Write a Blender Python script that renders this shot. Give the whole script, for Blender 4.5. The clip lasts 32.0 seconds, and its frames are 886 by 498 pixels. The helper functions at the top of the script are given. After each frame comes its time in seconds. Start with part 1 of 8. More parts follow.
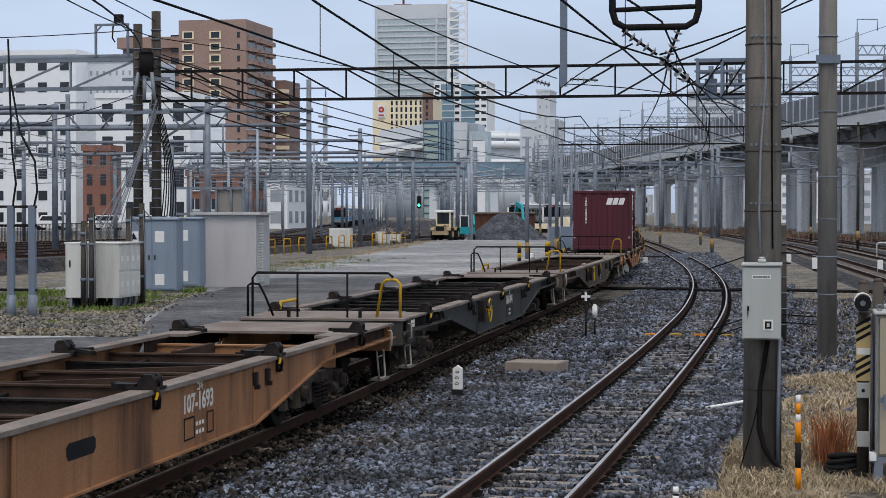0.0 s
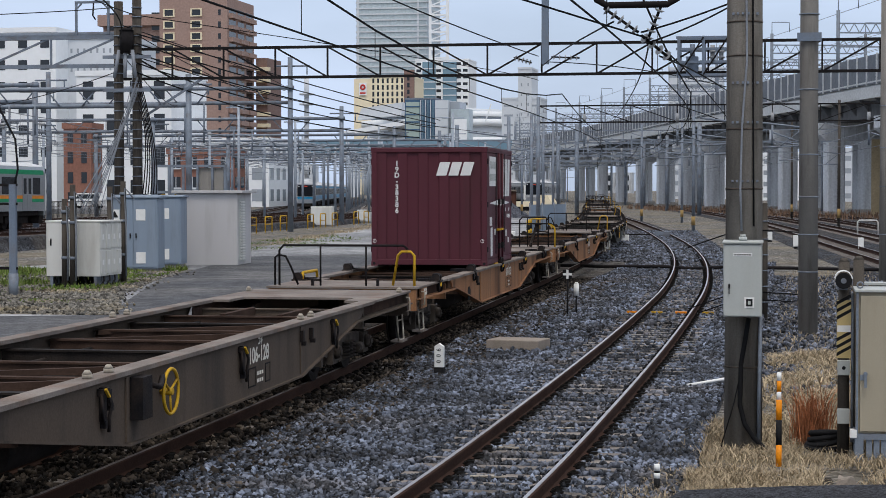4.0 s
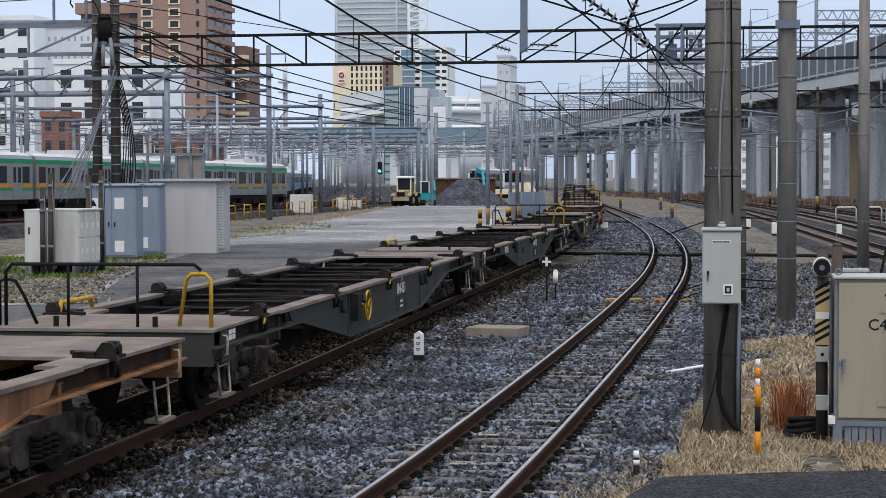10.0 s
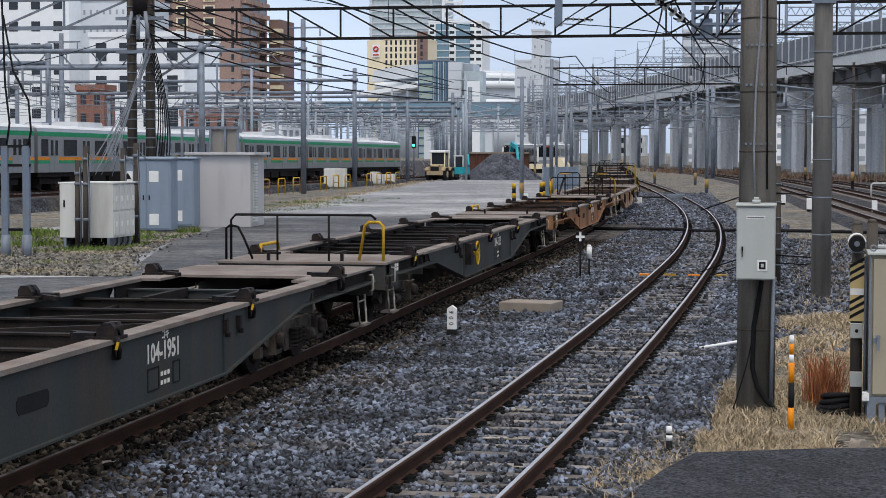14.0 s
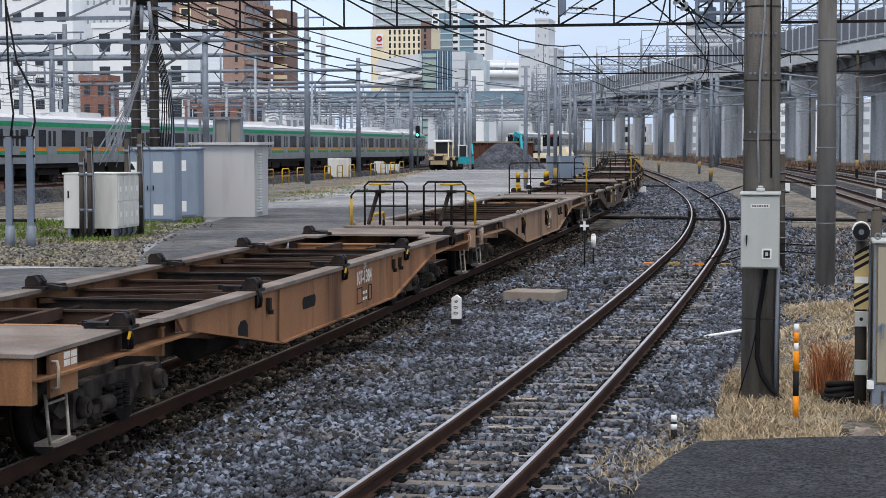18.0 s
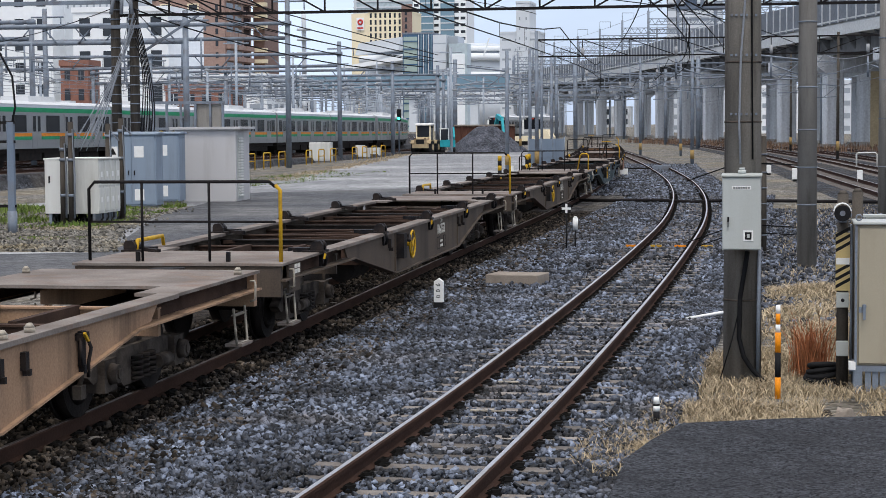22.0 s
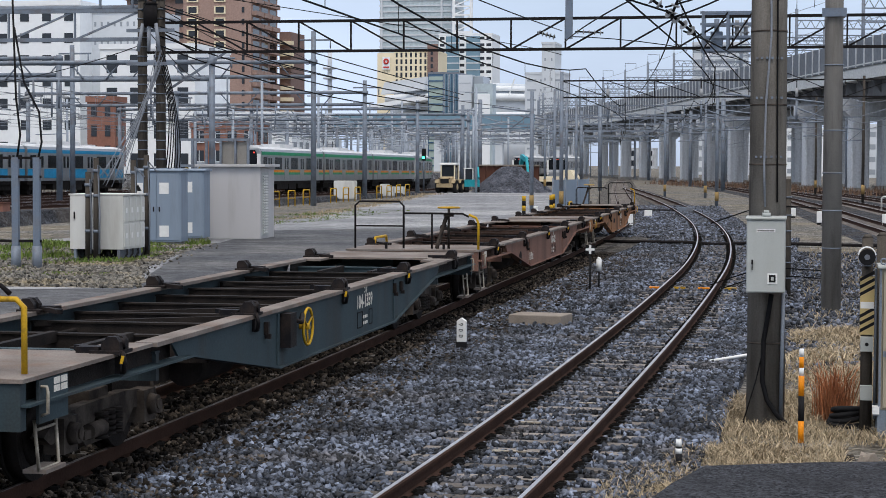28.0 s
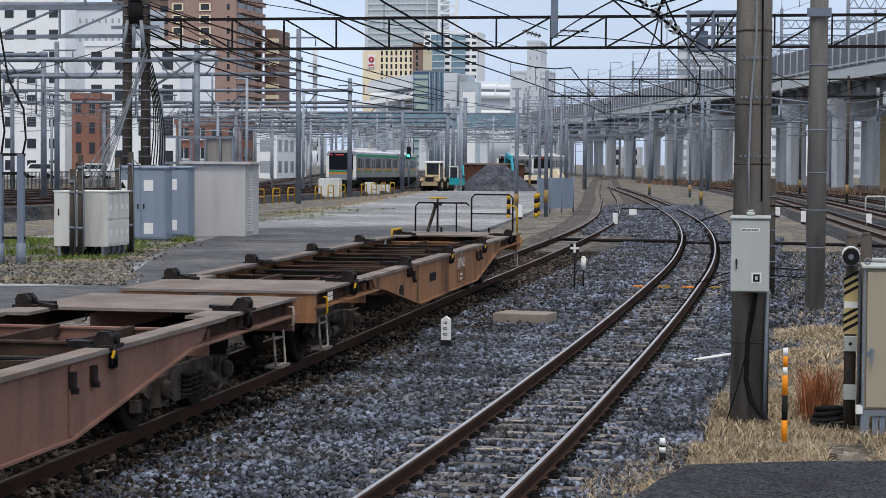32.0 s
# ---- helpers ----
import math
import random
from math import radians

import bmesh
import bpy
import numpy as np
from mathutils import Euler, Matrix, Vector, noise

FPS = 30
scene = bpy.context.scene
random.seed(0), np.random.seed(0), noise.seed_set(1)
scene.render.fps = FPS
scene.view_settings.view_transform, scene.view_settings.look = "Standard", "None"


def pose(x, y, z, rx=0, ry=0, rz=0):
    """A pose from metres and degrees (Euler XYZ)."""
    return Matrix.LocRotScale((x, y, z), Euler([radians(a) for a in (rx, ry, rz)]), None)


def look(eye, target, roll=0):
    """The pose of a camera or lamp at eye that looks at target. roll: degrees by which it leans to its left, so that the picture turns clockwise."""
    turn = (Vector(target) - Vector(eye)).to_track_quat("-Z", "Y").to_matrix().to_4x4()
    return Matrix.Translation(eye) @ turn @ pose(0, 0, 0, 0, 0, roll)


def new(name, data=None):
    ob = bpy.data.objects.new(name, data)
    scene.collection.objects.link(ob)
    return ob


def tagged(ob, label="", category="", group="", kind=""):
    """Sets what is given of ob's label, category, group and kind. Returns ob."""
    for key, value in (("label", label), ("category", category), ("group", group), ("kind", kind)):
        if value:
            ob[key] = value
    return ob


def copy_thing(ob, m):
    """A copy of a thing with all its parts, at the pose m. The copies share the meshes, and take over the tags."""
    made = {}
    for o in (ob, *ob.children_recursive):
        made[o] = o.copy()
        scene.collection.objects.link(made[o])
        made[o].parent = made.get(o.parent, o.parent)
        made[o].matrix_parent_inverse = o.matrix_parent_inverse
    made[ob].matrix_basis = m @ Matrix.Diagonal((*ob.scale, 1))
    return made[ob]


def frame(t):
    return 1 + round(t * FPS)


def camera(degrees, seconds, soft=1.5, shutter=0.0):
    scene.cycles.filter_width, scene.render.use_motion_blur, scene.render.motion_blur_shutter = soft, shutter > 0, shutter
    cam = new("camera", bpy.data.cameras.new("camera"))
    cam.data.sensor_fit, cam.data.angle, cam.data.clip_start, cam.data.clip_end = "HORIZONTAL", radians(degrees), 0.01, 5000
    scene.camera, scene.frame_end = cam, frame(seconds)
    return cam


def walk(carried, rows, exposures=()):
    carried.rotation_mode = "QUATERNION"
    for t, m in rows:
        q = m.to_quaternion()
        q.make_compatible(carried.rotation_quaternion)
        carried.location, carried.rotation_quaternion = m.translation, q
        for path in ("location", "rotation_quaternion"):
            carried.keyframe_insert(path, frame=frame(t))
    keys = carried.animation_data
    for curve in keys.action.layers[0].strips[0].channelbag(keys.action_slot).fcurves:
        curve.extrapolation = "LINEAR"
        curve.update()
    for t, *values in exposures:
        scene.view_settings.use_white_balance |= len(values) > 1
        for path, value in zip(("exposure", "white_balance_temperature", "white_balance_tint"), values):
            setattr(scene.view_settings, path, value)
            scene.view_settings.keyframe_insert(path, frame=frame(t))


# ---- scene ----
cam = camera(25.98, 32.0, soft=0.35)

EYE = (0.0, 0.0, 2.65)
# seconds; degrees to the right of the tracks' line, upwards, and roll
TURNS = [
    (0, -10.838, -1.109, 0.006),
    (0.5, -10.803, -1.177, -0.146),
    (1, -10.695, -1.387, -0.119),
    (1.5, -10.479, -1.419, 0.095),
    (2, -10.260, -1.431, -0.142),
    (2.5, -10.223, -1.601, -0.122),
    (3, -10.241, -1.782, 0.203),
    (3.5, -10.360, -1.781, 0.022),
    (5.5, -9.889, -1.682, 0.074),
    (6, -9.823, -1.500, -0.162),
    (6.5, -9.821, -1.980, -0.264),
    (7, -9.817, -2.263, 0.020),
    (7.5, -9.837, -2.373, -0.046),
    (8, -9.720, -2.394, -0.010),
    (8.5, -9.670, -2.441, -0.023),
    (9, -9.628, -2.460, -0.073),
    (9.5, -9.645, -2.156, -0.036),
    (10, -9.670, -2.132, 0.146),
    (10.5, -9.968, -2.110, -0.025),
    (11, -10.421, -2.339, 0.122),
    (11.5, -10.457, -2.512, 0.156),
    (12, -10.607, -2.351, 0.051),
    (12.5, -10.698, -2.360, 0.068),
    (13, -10.743, -2.367, 0.032),
    (13.5, -10.771, -2.593, -0.148),
    (14, -10.674, -2.894, -0.061),
    (14.5, -10.663, -2.821, -0.079),
    (16.5, -11.006, -3.183, 0.408),
    (17, -11.080, -3.202, 0.253),
    (17.5, -10.954, -3.161, -0.029),
    (18, -10.800, -3.206, 0.126),
    (18.5, -10.815, -3.366, 0.161),
    (19, -10.756, -3.222, 0.118),
    (19.5, -10.648, -3.137, -0.098),
    (20, -10.654, -3.158, -0.041),
    (20.5, -10.644, -3.355, -0.113),
    (21, -10.413, -3.304, 0.106),
    (21.5, -10.299, -3.510, 0.291),
    (22, -10.267, -3.703, 0.400),
    (22.5, -10.143, -3.644, -0.049),
    (23, -10.166, -3.502, -0.227),
    (23.5, -10.305, -3.240, -0.084),
    (24, -10.489, -2.991, 0.425),
    (24.5, -10.626, -2.808, 0.268),
    (25, -10.849, -2.632, 0.052),
    (25.5, -11.079, -2.534, 0.166),
    (27.5, -11.143, -2.576, -0.051),
    (28, -10.966, -2.525, -0.183),
    (28.5, -10.848, -2.545, -0.080),
    (29, -10.820, -2.611, -0.095),
    (29.5, -10.724, -2.633, -0.112),
    (30, -10.611, -2.630, -0.010),
    (30.5, -10.482, -2.594, -0.293),
    (31, -10.430, -2.599, -0.225),
    (31.5, -10.427, -2.617, -0.224),
    (32, -10.507, -2.575, -0.395),
]


def aim(yaw, pitch, roll):
    y, p = radians(yaw), radians(pitch)
    ahead = Vector((math.sin(y) * math.cos(p), math.cos(y) * math.cos(p), math.sin(p)))
    return look(EYE, Vector(EYE) + ahead * 10, -roll)


walk(cam, [(t, aim(y, p, r)) for t, y, p, r in TURNS], exposures=[(0.0, -0.22), (3.0, -0.16), (8.0, -0.05), (12.0, -0.05), (17.0, 0.14), (19.0, 0.17), (21.0, 0.15), (23.0, 0.22), (25.0, 0.08), (28.0, 0.02), (32.0, 0.0)])

# ---- light: an overcast afternoon ----
world = bpy.data.worlds.new("overcast_sky")
scene.world = world
world.use_nodes = True
wn, wl = world.node_tree.nodes, world.node_tree.links
wn.clear()
sky = wn.new("ShaderNodeTexSky")
sky.sky_type, sky.sun_disc = "NISHITA", False
sky.sun_elevation, sky.sun_rotation = radians(60), radians(200)
sky.air_density, sky.dust_density, sky.ozone_density = 1.0, 4.0, 1.5
cloud_mix = wn.new("ShaderNodeMixRGB")
cloud_noise = wn.new("ShaderNodeTexNoise")
cloud_noise.inputs["Scale"].default_value, cloud_noise.inputs["Detail"].default_value = 3.0, 6.0
cloud_map = wn.new("ShaderNodeMapping")
cloud_map.inputs["Scale"].default_value = (1.0, 1.0, 3.5)
cloud_co = wn.new("ShaderNodeTexCoord")
cloud_ramp = wn.new("ShaderNodeMapRange")
cloud_ramp.inputs["From Min"].default_value, cloud_ramp.inputs["From Max"].default_value = 0.3, 0.7
cloud_ramp.inputs["To Min"].default_value, cloud_ramp.inputs["To Max"].default_value = 0.55, 0.95
cloud_mix.inputs["Color2"].default_value = (6.75, 7.35, 8.65, 1)
bg = wn.new("ShaderNodeBackground")
bg.inputs["Strength"].default_value = 0.094
out = wn.new("ShaderNodeOutputWorld")
wl.new(cloud_co.outputs["Generated"], cloud_map.inputs["Vector"])
wl.new(cloud_map.outputs["Vector"], cloud_noise.inputs["Vector"])
wl.new(cloud_noise.outputs["Fac"], cloud_ramp.inputs["Value"])
wl.new(cloud_ramp.outputs["Result"], cloud_mix.inputs["Fac"])
wl.new(sky.outputs["Color"], cloud_mix.inputs["Color1"])
# an overcast sky is brighter overhead than at the horizon
height = wn.new("ShaderNodeSeparateXYZ")
rise = wn.new("ShaderNodeMapRange")
rise.inputs["From Min"].default_value, rise.inputs["From Max"].default_value = 0.10, 0.85
tint = wn.new("ShaderNodeMixRGB")
tint.inputs["Color1"].default_value, tint.inputs["Color2"].default_value = (1.22, 1.33, 1.46, 1), (1.84, 1.71, 1.55, 1)
dome = wn.new("ShaderNodeMixRGB")
dome.blend_type, dome.inputs["Fac"].default_value = "MULTIPLY", 1.0
wl.new(cloud_co.outputs["Generated"], height.inputs["Vector"])
wl.new(height.outputs["Z"], rise.inputs["Value"])
wl.new(cloud_mix.outputs["Color"], dome.inputs["Color1"])
wl.new(rise.outputs["Result"], tint.inputs["Fac"])
wl.new(tint.outputs["Color"], dome.inputs["Color2"])
wl.new(dome.outputs["Color"], bg.inputs["Color"])
wl.new(bg.outputs["Background"], out.inputs["Surface"])

sun = new("sun", bpy.data.lights.new("sun", "SUN"))
sun.data.energy, sun.data.angle, sun.data.color = 1.4, radians(20), (1.0, 0.96, 0.9)
sun.matrix_world = look((0, 0, 50), (-9, 27, 0))


# ---- materials ----
def material(name, color, rough=0.7, metal=0.0, second=None, scale=3.0, amount=0.5, grain=40.0, bump=0.1, streak=False,
             dirt=None, dirt_scale=1.2, dirt_amount=0.35, per_object=0.0, per_island=0.0, coords="Object", spec=0.16, speckle=0.35):
    """Two-scale procedural surface: a slow mottling, a fine grain with relief, and dirt or rust in patches."""
    m = bpy.data.materials.new(name)
    m.use_nodes = True
    n, l = m.node_tree.nodes, m.node_tree.links
    b = n["Principled BSDF"]
    b.inputs["Metallic"].default_value = metal
    b.inputs["Specular IOR Level"].default_value = spec
    co = n.new("ShaderNodeTexCoord")
    mp = n.new("ShaderNodeMapping")
    l.new(co.outputs[coords], mp.inputs["Vector"])
    if streak:
        mp.inputs["Scale"].default_value = (1, 1, 0.12)
    big = n.new("ShaderNodeTexNoise")
    big.inputs["Scale"].default_value, big.inputs["Detail"].default_value = scale, 5
    fine = n.new("ShaderNodeTexNoise")
    fine.inputs["Scale"].default_value, fine.inputs["Detail"].default_value = grain, 3
    l.new(mp.outputs["Vector"], big.inputs["Vector"])
    l.new(co.outputs[coords], fine.inputs["Vector"])
    mix = n.new("ShaderNodeMixRGB")
    second = second or tuple(c * 0.7 for c in color)
    mix.inputs["Color1"].default_value, mix.inputs["Color2"].default_value = (*color, 1), (*second, 1)
    mr = n.new("ShaderNodeMapRange")
    mr.inputs["From Min"].default_value, mr.inputs["From Max"].default_value = 0.35, 0.65
    mr.inputs["To Max"].default_value = amount
    l.new(big.outputs["Fac"], mr.inputs["Value"])
    l.new(mr.outputs["Result"], mix.inputs["Fac"])
    last = mix.outputs["Color"]
    if dirt:
        dn = n.new("ShaderNodeTexNoise")
        dn.inputs["Scale"].default_value, dn.inputs["Detail"].default_value, dn.inputs["Roughness"].default_value = dirt_scale, 8, 0.65
        l.new(mp.outputs["Vector"], dn.inputs["Vector"])
        dr = n.new("ShaderNodeMapRange")
        dr.inputs["From Min"].default_value, dr.inputs["From Max"].default_value = 0.5, 0.68
        dr.inputs["To Max"].default_value = dirt_amount
        l.new(dn.outputs["Fac"], dr.inputs["Value"])
        dm = n.new("ShaderNodeMixRGB")
        dm.inputs["Color2"].default_value = (*dirt, 1)
        l.new(dr.outputs["Result"], dm.inputs["Fac"])
        l.new(last, dm.inputs["Color1"])
        last = dm.outputs["Color"]
    g = n.new("ShaderNodeMixRGB")
    g.blend_type = "MULTIPLY"
    g.inputs["Fac"].default_value = speckle
    gr = n.new("ShaderNodeMapRange")
    gr.inputs["From Min"].default_value, gr.inputs["From Max"].default_value = 0.3, 0.7
    gr.inputs["To Min"].default_value, gr.inputs["To Max"].default_value = 0.55, 1.3
    l.new(fine.outputs["Fac"], gr.inputs["Value"])
    l.new(last, g.inputs["Color1"])
    l.new(gr.outputs["Result"], g.inputs["Color2"])
    last = g.outputs["Color"]
    if per_object or per_island:
        src = n.new("ShaderNodeObjectInfo").outputs["Random"] if per_object else n.new("ShaderNodeNewGeometry").outputs["Random Per Island"]
        amt = per_object or per_island
        vr = n.new("ShaderNodeMapRange")
        vr.inputs["To Min"].default_value, vr.inputs["To Max"].default_value = 1 - amt, 1 + amt
        if amt > 0.9:
            # many dark pieces and a few pale ones
            vr.inputs["To Min"].default_value, vr.inputs["To Max"].default_value = 0.1, 2.7
            pw = n.new("ShaderNodeMath")
            pw.operation, pw.inputs[1].default_value = "POWER", 2.4
            l.new(src, pw.inputs[0])
            src = pw.outputs["Value"]
        l.new(src, vr.inputs["Value"])
        vm = n.new("ShaderNodeMixRGB")
        vm.blend_type, vm.inputs["Fac"].default_value = "MULTIPLY", 1.0
        l.new(last, vm.inputs["Color1"])
        l.new(vr.outputs["Result"], vm.inputs["Color2"])
        last = vm.outputs["Color"]
    l.new(last, b.inputs["Base Color"])
    rr = n.new("ShaderNodeMapRange")
    rr.inputs["To Min"].default_value, rr.inputs["To Max"].default_value = max(rough - 0.12, 0.03), min(rough + 0.12, 1)
    l.new(big.outputs["Fac"], rr.inputs["Value"])
    l.new(rr.outputs["Result"], b.inputs["Roughness"])
    if bump:
        bp = n.new("ShaderNodeBump")
        bp.inputs["Strength"].default_value, bp.inputs["Distance"].default_value = bump, 0.02
        l.new(fine.outputs["Fac"], bp.inputs["Height"])
        l.new(bp.outputs["Normal"], b.inputs["Normal"])
    return m


def ground_material(name, color, second, cell, rough=0.9, bump=0.8, patch=None, patch_scale=0.25, patch_amount=0.6, mottle=1.0):
    """Loose gravel or worn paving: cells of stone in shades, with larger patches of dust or weed."""
    m = bpy.data.materials.new(name)
    m.use_nodes = True
    n, l = m.node_tree.nodes, m.node_tree.links
    b = n["Principled BSDF"]
    b.inputs["Roughness"].default_value, b.inputs["Specular IOR Level"].default_value = rough, 0.06
    co = n.new("ShaderNodeTexCoord")
    vo = n.new("ShaderNodeTexVoronoi")
    vo.inputs["Scale"].default_value = 1 / cell
    l.new(co.outputs["Object"], vo.inputs["Vector"])
    sep = n.new("ShaderNodeSeparateColor")
    l.new(vo.outputs["Color"], sep.inputs["Color"])
    mix = n.new("ShaderNodeMixRGB")
    mix.inputs["Color1"].default_value, mix.inputs["Color2"].default_value = (*color, 1), (*second, 1)
    l.new(sep.outputs["Red"], mix.inputs["Fac"])
    last = mix.outputs["Color"]
    big = n.new("ShaderNodeTexNoise")
    big.inputs["Scale"].default_value, big.inputs["Detail"].default_value = patch_scale, 7
    l.new(co.outputs["Object"], big.inputs["Vector"])
    if patch:
        mr = n.new("ShaderNodeMapRange")
        mr.inputs["From Min"].default_value, mr.inputs["From Max"].default_value, mr.inputs["To Max"].default_value = 0.45, 0.62, patch_amount
        l.new(big.outputs["Fac"], mr.inputs["Value"])
        pm = n.new("ShaderNodeMixRGB")
        pm.inputs["Color2"].default_value = (*patch, 1)
        l.new(mr.outputs["Result"], pm.inputs["Fac"])
        l.new(last, pm.inputs["Color1"])
        last = pm.outputs["Color"]
    for sc, lo, hi in ((0.9, 0.6, 1.35), (5.0, 0.55, 1.5), (22.0, 0.7, 1.3)):
        mid = n.new("ShaderNodeTexNoise")
        mid.inputs["Scale"].default_value, mid.inputs["Detail"].default_value = sc, 4
        l.new(co.outputs["Object"], mid.inputs["Vector"])
        ms = n.new("ShaderNodeMapRange")
        ms.inputs["From Min"].default_value, ms.inputs["From Max"].default_value = 0.3, 0.7
        ms.inputs["To Min"].default_value, ms.inputs["To Max"].default_value = lo, hi
        l.new(mid.outputs["Fac"], ms.inputs["Value"])
        mm = n.new("ShaderNodeMixRGB")
        mm.blend_type, mm.inputs["Fac"].default_value = "MULTIPLY", mottle
        l.new(last, mm.inputs["Color1"])
        l.new(ms.outputs["Result"], mm.inputs["Color2"])
        last = mm.outputs["Color"]
    l.new(last, b.inputs["Base Color"])
    bp = n.new("ShaderNodeBump")
    bp.inputs["Strength"].default_value, bp.inputs["Distance"].default_value = bump, cell
    inv = n.new("ShaderNodeMath")
    inv.operation = "SUBTRACT"
    inv.inputs[0].default_value = 1.0
    l.new(vo.outputs["Distance"], inv.inputs[1])
    l.new(inv.outputs["Value"], bp.inputs["Height"])
    l.new(bp.outputs["Normal"], b.inputs["Normal"])
    return m


def glowing(name, color, strength):
    m = bpy.data.materials.new(name)
    m.use_nodes = True
    b = m.node_tree.nodes["Principled BSDF"]
    b.inputs["Base Color"].default_value = (*color, 1)
    b.inputs["Emission Color"].default_value, b.inputs["Emission Strength"].default_value = (*color, 1), strength
    return m


def glass_material(name, color, rough=0.08):
    m = bpy.data.materials.new(name)
    m.use_nodes = True
    b = m.node_tree.nodes["Principled BSDF"]
    b.inputs["Base Color"].default_value, b.inputs["Roughness"].default_value = (*color, 1), rough
    b.inputs["Specular IOR Level"].default_value = 0.45
    return m


# bed colour kept near black to paint shade into gaps between loose stones
M_BALLAST = ground_material("ballast_bed", (0.007, 0.0075, 0.0085), (0.095, 0.101, 0.115), 0.07, patch=(0.085, 0.07, 0.055), patch_scale=0.35, patch_amount=0.5)
M_BALLAST_FAR = ground_material("dusty_far_ballast", (0.036, 0.034, 0.033), (0.165, 0.155, 0.143), 0.09, patch=(0.11, 0.095, 0.075), patch_scale=0.3, patch_amount=0.5)
# rust brown, with the shade under passing wagons worked into the dark tone
M_BALLAST_RUST_SHADE = ground_material("rusty_shade_dark_ballast", (0.012, 0.010, 0.009), (0.075, 0.062, 0.05), 0.07, patch=(0.055, 0.045, 0.037), patch_scale=0.35, patch_amount=0.5)
M_STONE = material("ballast_stone", (0.125, 0.146, 0.191), 0.5, second=(0.017, 0.019, 0.025), scale=0.9, amount=0.9, grain=60, bump=0.2, per_island=0.98, dirt=(0.10, 0.078, 0.055), dirt_scale=0.5, dirt_amount=0.45, spec=0.3)
M_STONE_RUST = material("rusty_ballast_stone", (0.072, 0.058, 0.045), 0.8, second=(0.016, 0.013, 0.011), scale=0.7, amount=0.85, grain=60, bump=0.2, per_island=0.95, spec=0.12)
M_GROUND = ground_material("yard_gravel", (0.06, 0.058, 0.055), (0.25, 0.237, 0.215), 0.09, patch=(0.23, 0.195, 0.135), patch_scale=0.16, patch_amount=0.6)
M_PAVED = ground_material("worn_asphalt", (0.165, 0.169, 0.177), (0.235, 0.237, 0.245), 0.05, rough=0.75, bump=0.25, patch=(0.36, 0.36, 0.355), patch_scale=0.09, patch_amount=0.75, mottle=0.7)
M_ASPHALT_YARD = ground_material("dark_yard_asphalt", (0.055, 0.057, 0.063), (0.10, 0.102, 0.108), 0.04, rough=0.7, bump=0.3, patch=(0.16, 0.155, 0.15), patch_scale=0.22, patch_amount=0.6, mottle=0.7)
M_ASPHALT = ground_material("dark_asphalt", (0.006, 0.0065, 0.008), (0.080, 0.083, 0.093), 0.022, rough=0.7, bump=1.0, patch=(0.03, 0.03, 0.033), patch_scale=1.5, patch_amount=0.4, mottle=0.45)
M_STONE_PALE = material("pale_yard_gravel_stone", (0.17, 0.16, 0.14), 0.8, second=(0.09, 0.085, 0.075), scale=0.8, grain=50, bump=0.1, per_island=0.8, dirt=(0.24, 0.19, 0.10), dirt_scale=0.35, dirt_amount=0.7)
M_RAIL_TOP = material("polished_rail_head", (0.58, 0.53, 0.50), 0.32, 1.0, second=(0.40, 0.34, 0.30), scale=2, grain=30, bump=0.02)
M_RAIL_DULL = material("worn_brown_rail_head", (0.32, 0.27, 0.24), 0.42, 0.9, second=(0.10, 0.07, 0.055), scale=1.2, amount=0.9, grain=30, bump=0.05)
M_RAIL = material("rusty_rail_side", (0.055, 0.030, 0.022), 0.88, second=(0.030, 0.019, 0.015), scale=2, grain=40, bump=0.3, spec=0.06)
M_SLEEPER = material("weathered_sleeper_wood", (0.15, 0.13, 0.115), 0.85, second=(0.31, 0.285, 0.262), scale=4, grain=60, bump=0.4, per_object=0.5)
M_CLIP = material("black_rail_clip", (0.012, 0.011, 0.010), 0.8, grain=60, spec=0.06)
M_CONCRETE = material("weathered_concrete", (0.30, 0.285, 0.26), 0.85, second=(0.20, 0.19, 0.175), scale=1.5, grain=50, bump=0.2, streak=True, dirt=(0.10, 0.09, 0.08), dirt_scale=2.5, dirt_amount=0.5)
M_POLE_DARK = material("dark_weathered_concrete", (0.085, 0.074, 0.062), 0.9, second=(0.034, 0.030, 0.027), scale=6, amount=0.8, grain=70, bump=0.35, streak=True, dirt=(0.15, 0.135, 0.118), dirt_scale=9, dirt_amount=0.4, spec=0.06)
M_POLE_NEAR = material("weathered_brown_grey_concrete", (0.225, 0.208, 0.183), 0.9, second=(0.10, 0.092, 0.081), scale=5, amount=0.8, grain=70, bump=0.35, streak=True, dirt=(0.055, 0.047, 0.04), dirt_scale=8, dirt_amount=0.6, spec=0.06)
M_POLE_GREY = material("grey_concrete_pole", (0.25, 0.238, 0.218), 0.85, second=(0.15, 0.14, 0.128), scale=3.0, amount=0.7, grain=60, bump=0.25, streak=True, dirt=(0.07, 0.063, 0.056), dirt_scale=5, dirt_amount=0.5)
M_SLAB = material("pale_concrete_slab", (0.28, 0.24, 0.20), 0.9, second=(0.20, 0.17, 0.14), scale=5, grain=50, bump=0.3)
M_GREYBOX = material("light_grey_painted_steel", (0.44, 0.46, 0.44), 0.45, second=(0.40, 0.42, 0.40), scale=2, grain=90, bump=0.02, dirt=(0.3, 0.28, 0.24), dirt_scale=3, dirt_amount=0.15, streak=True, speckle=0.1)
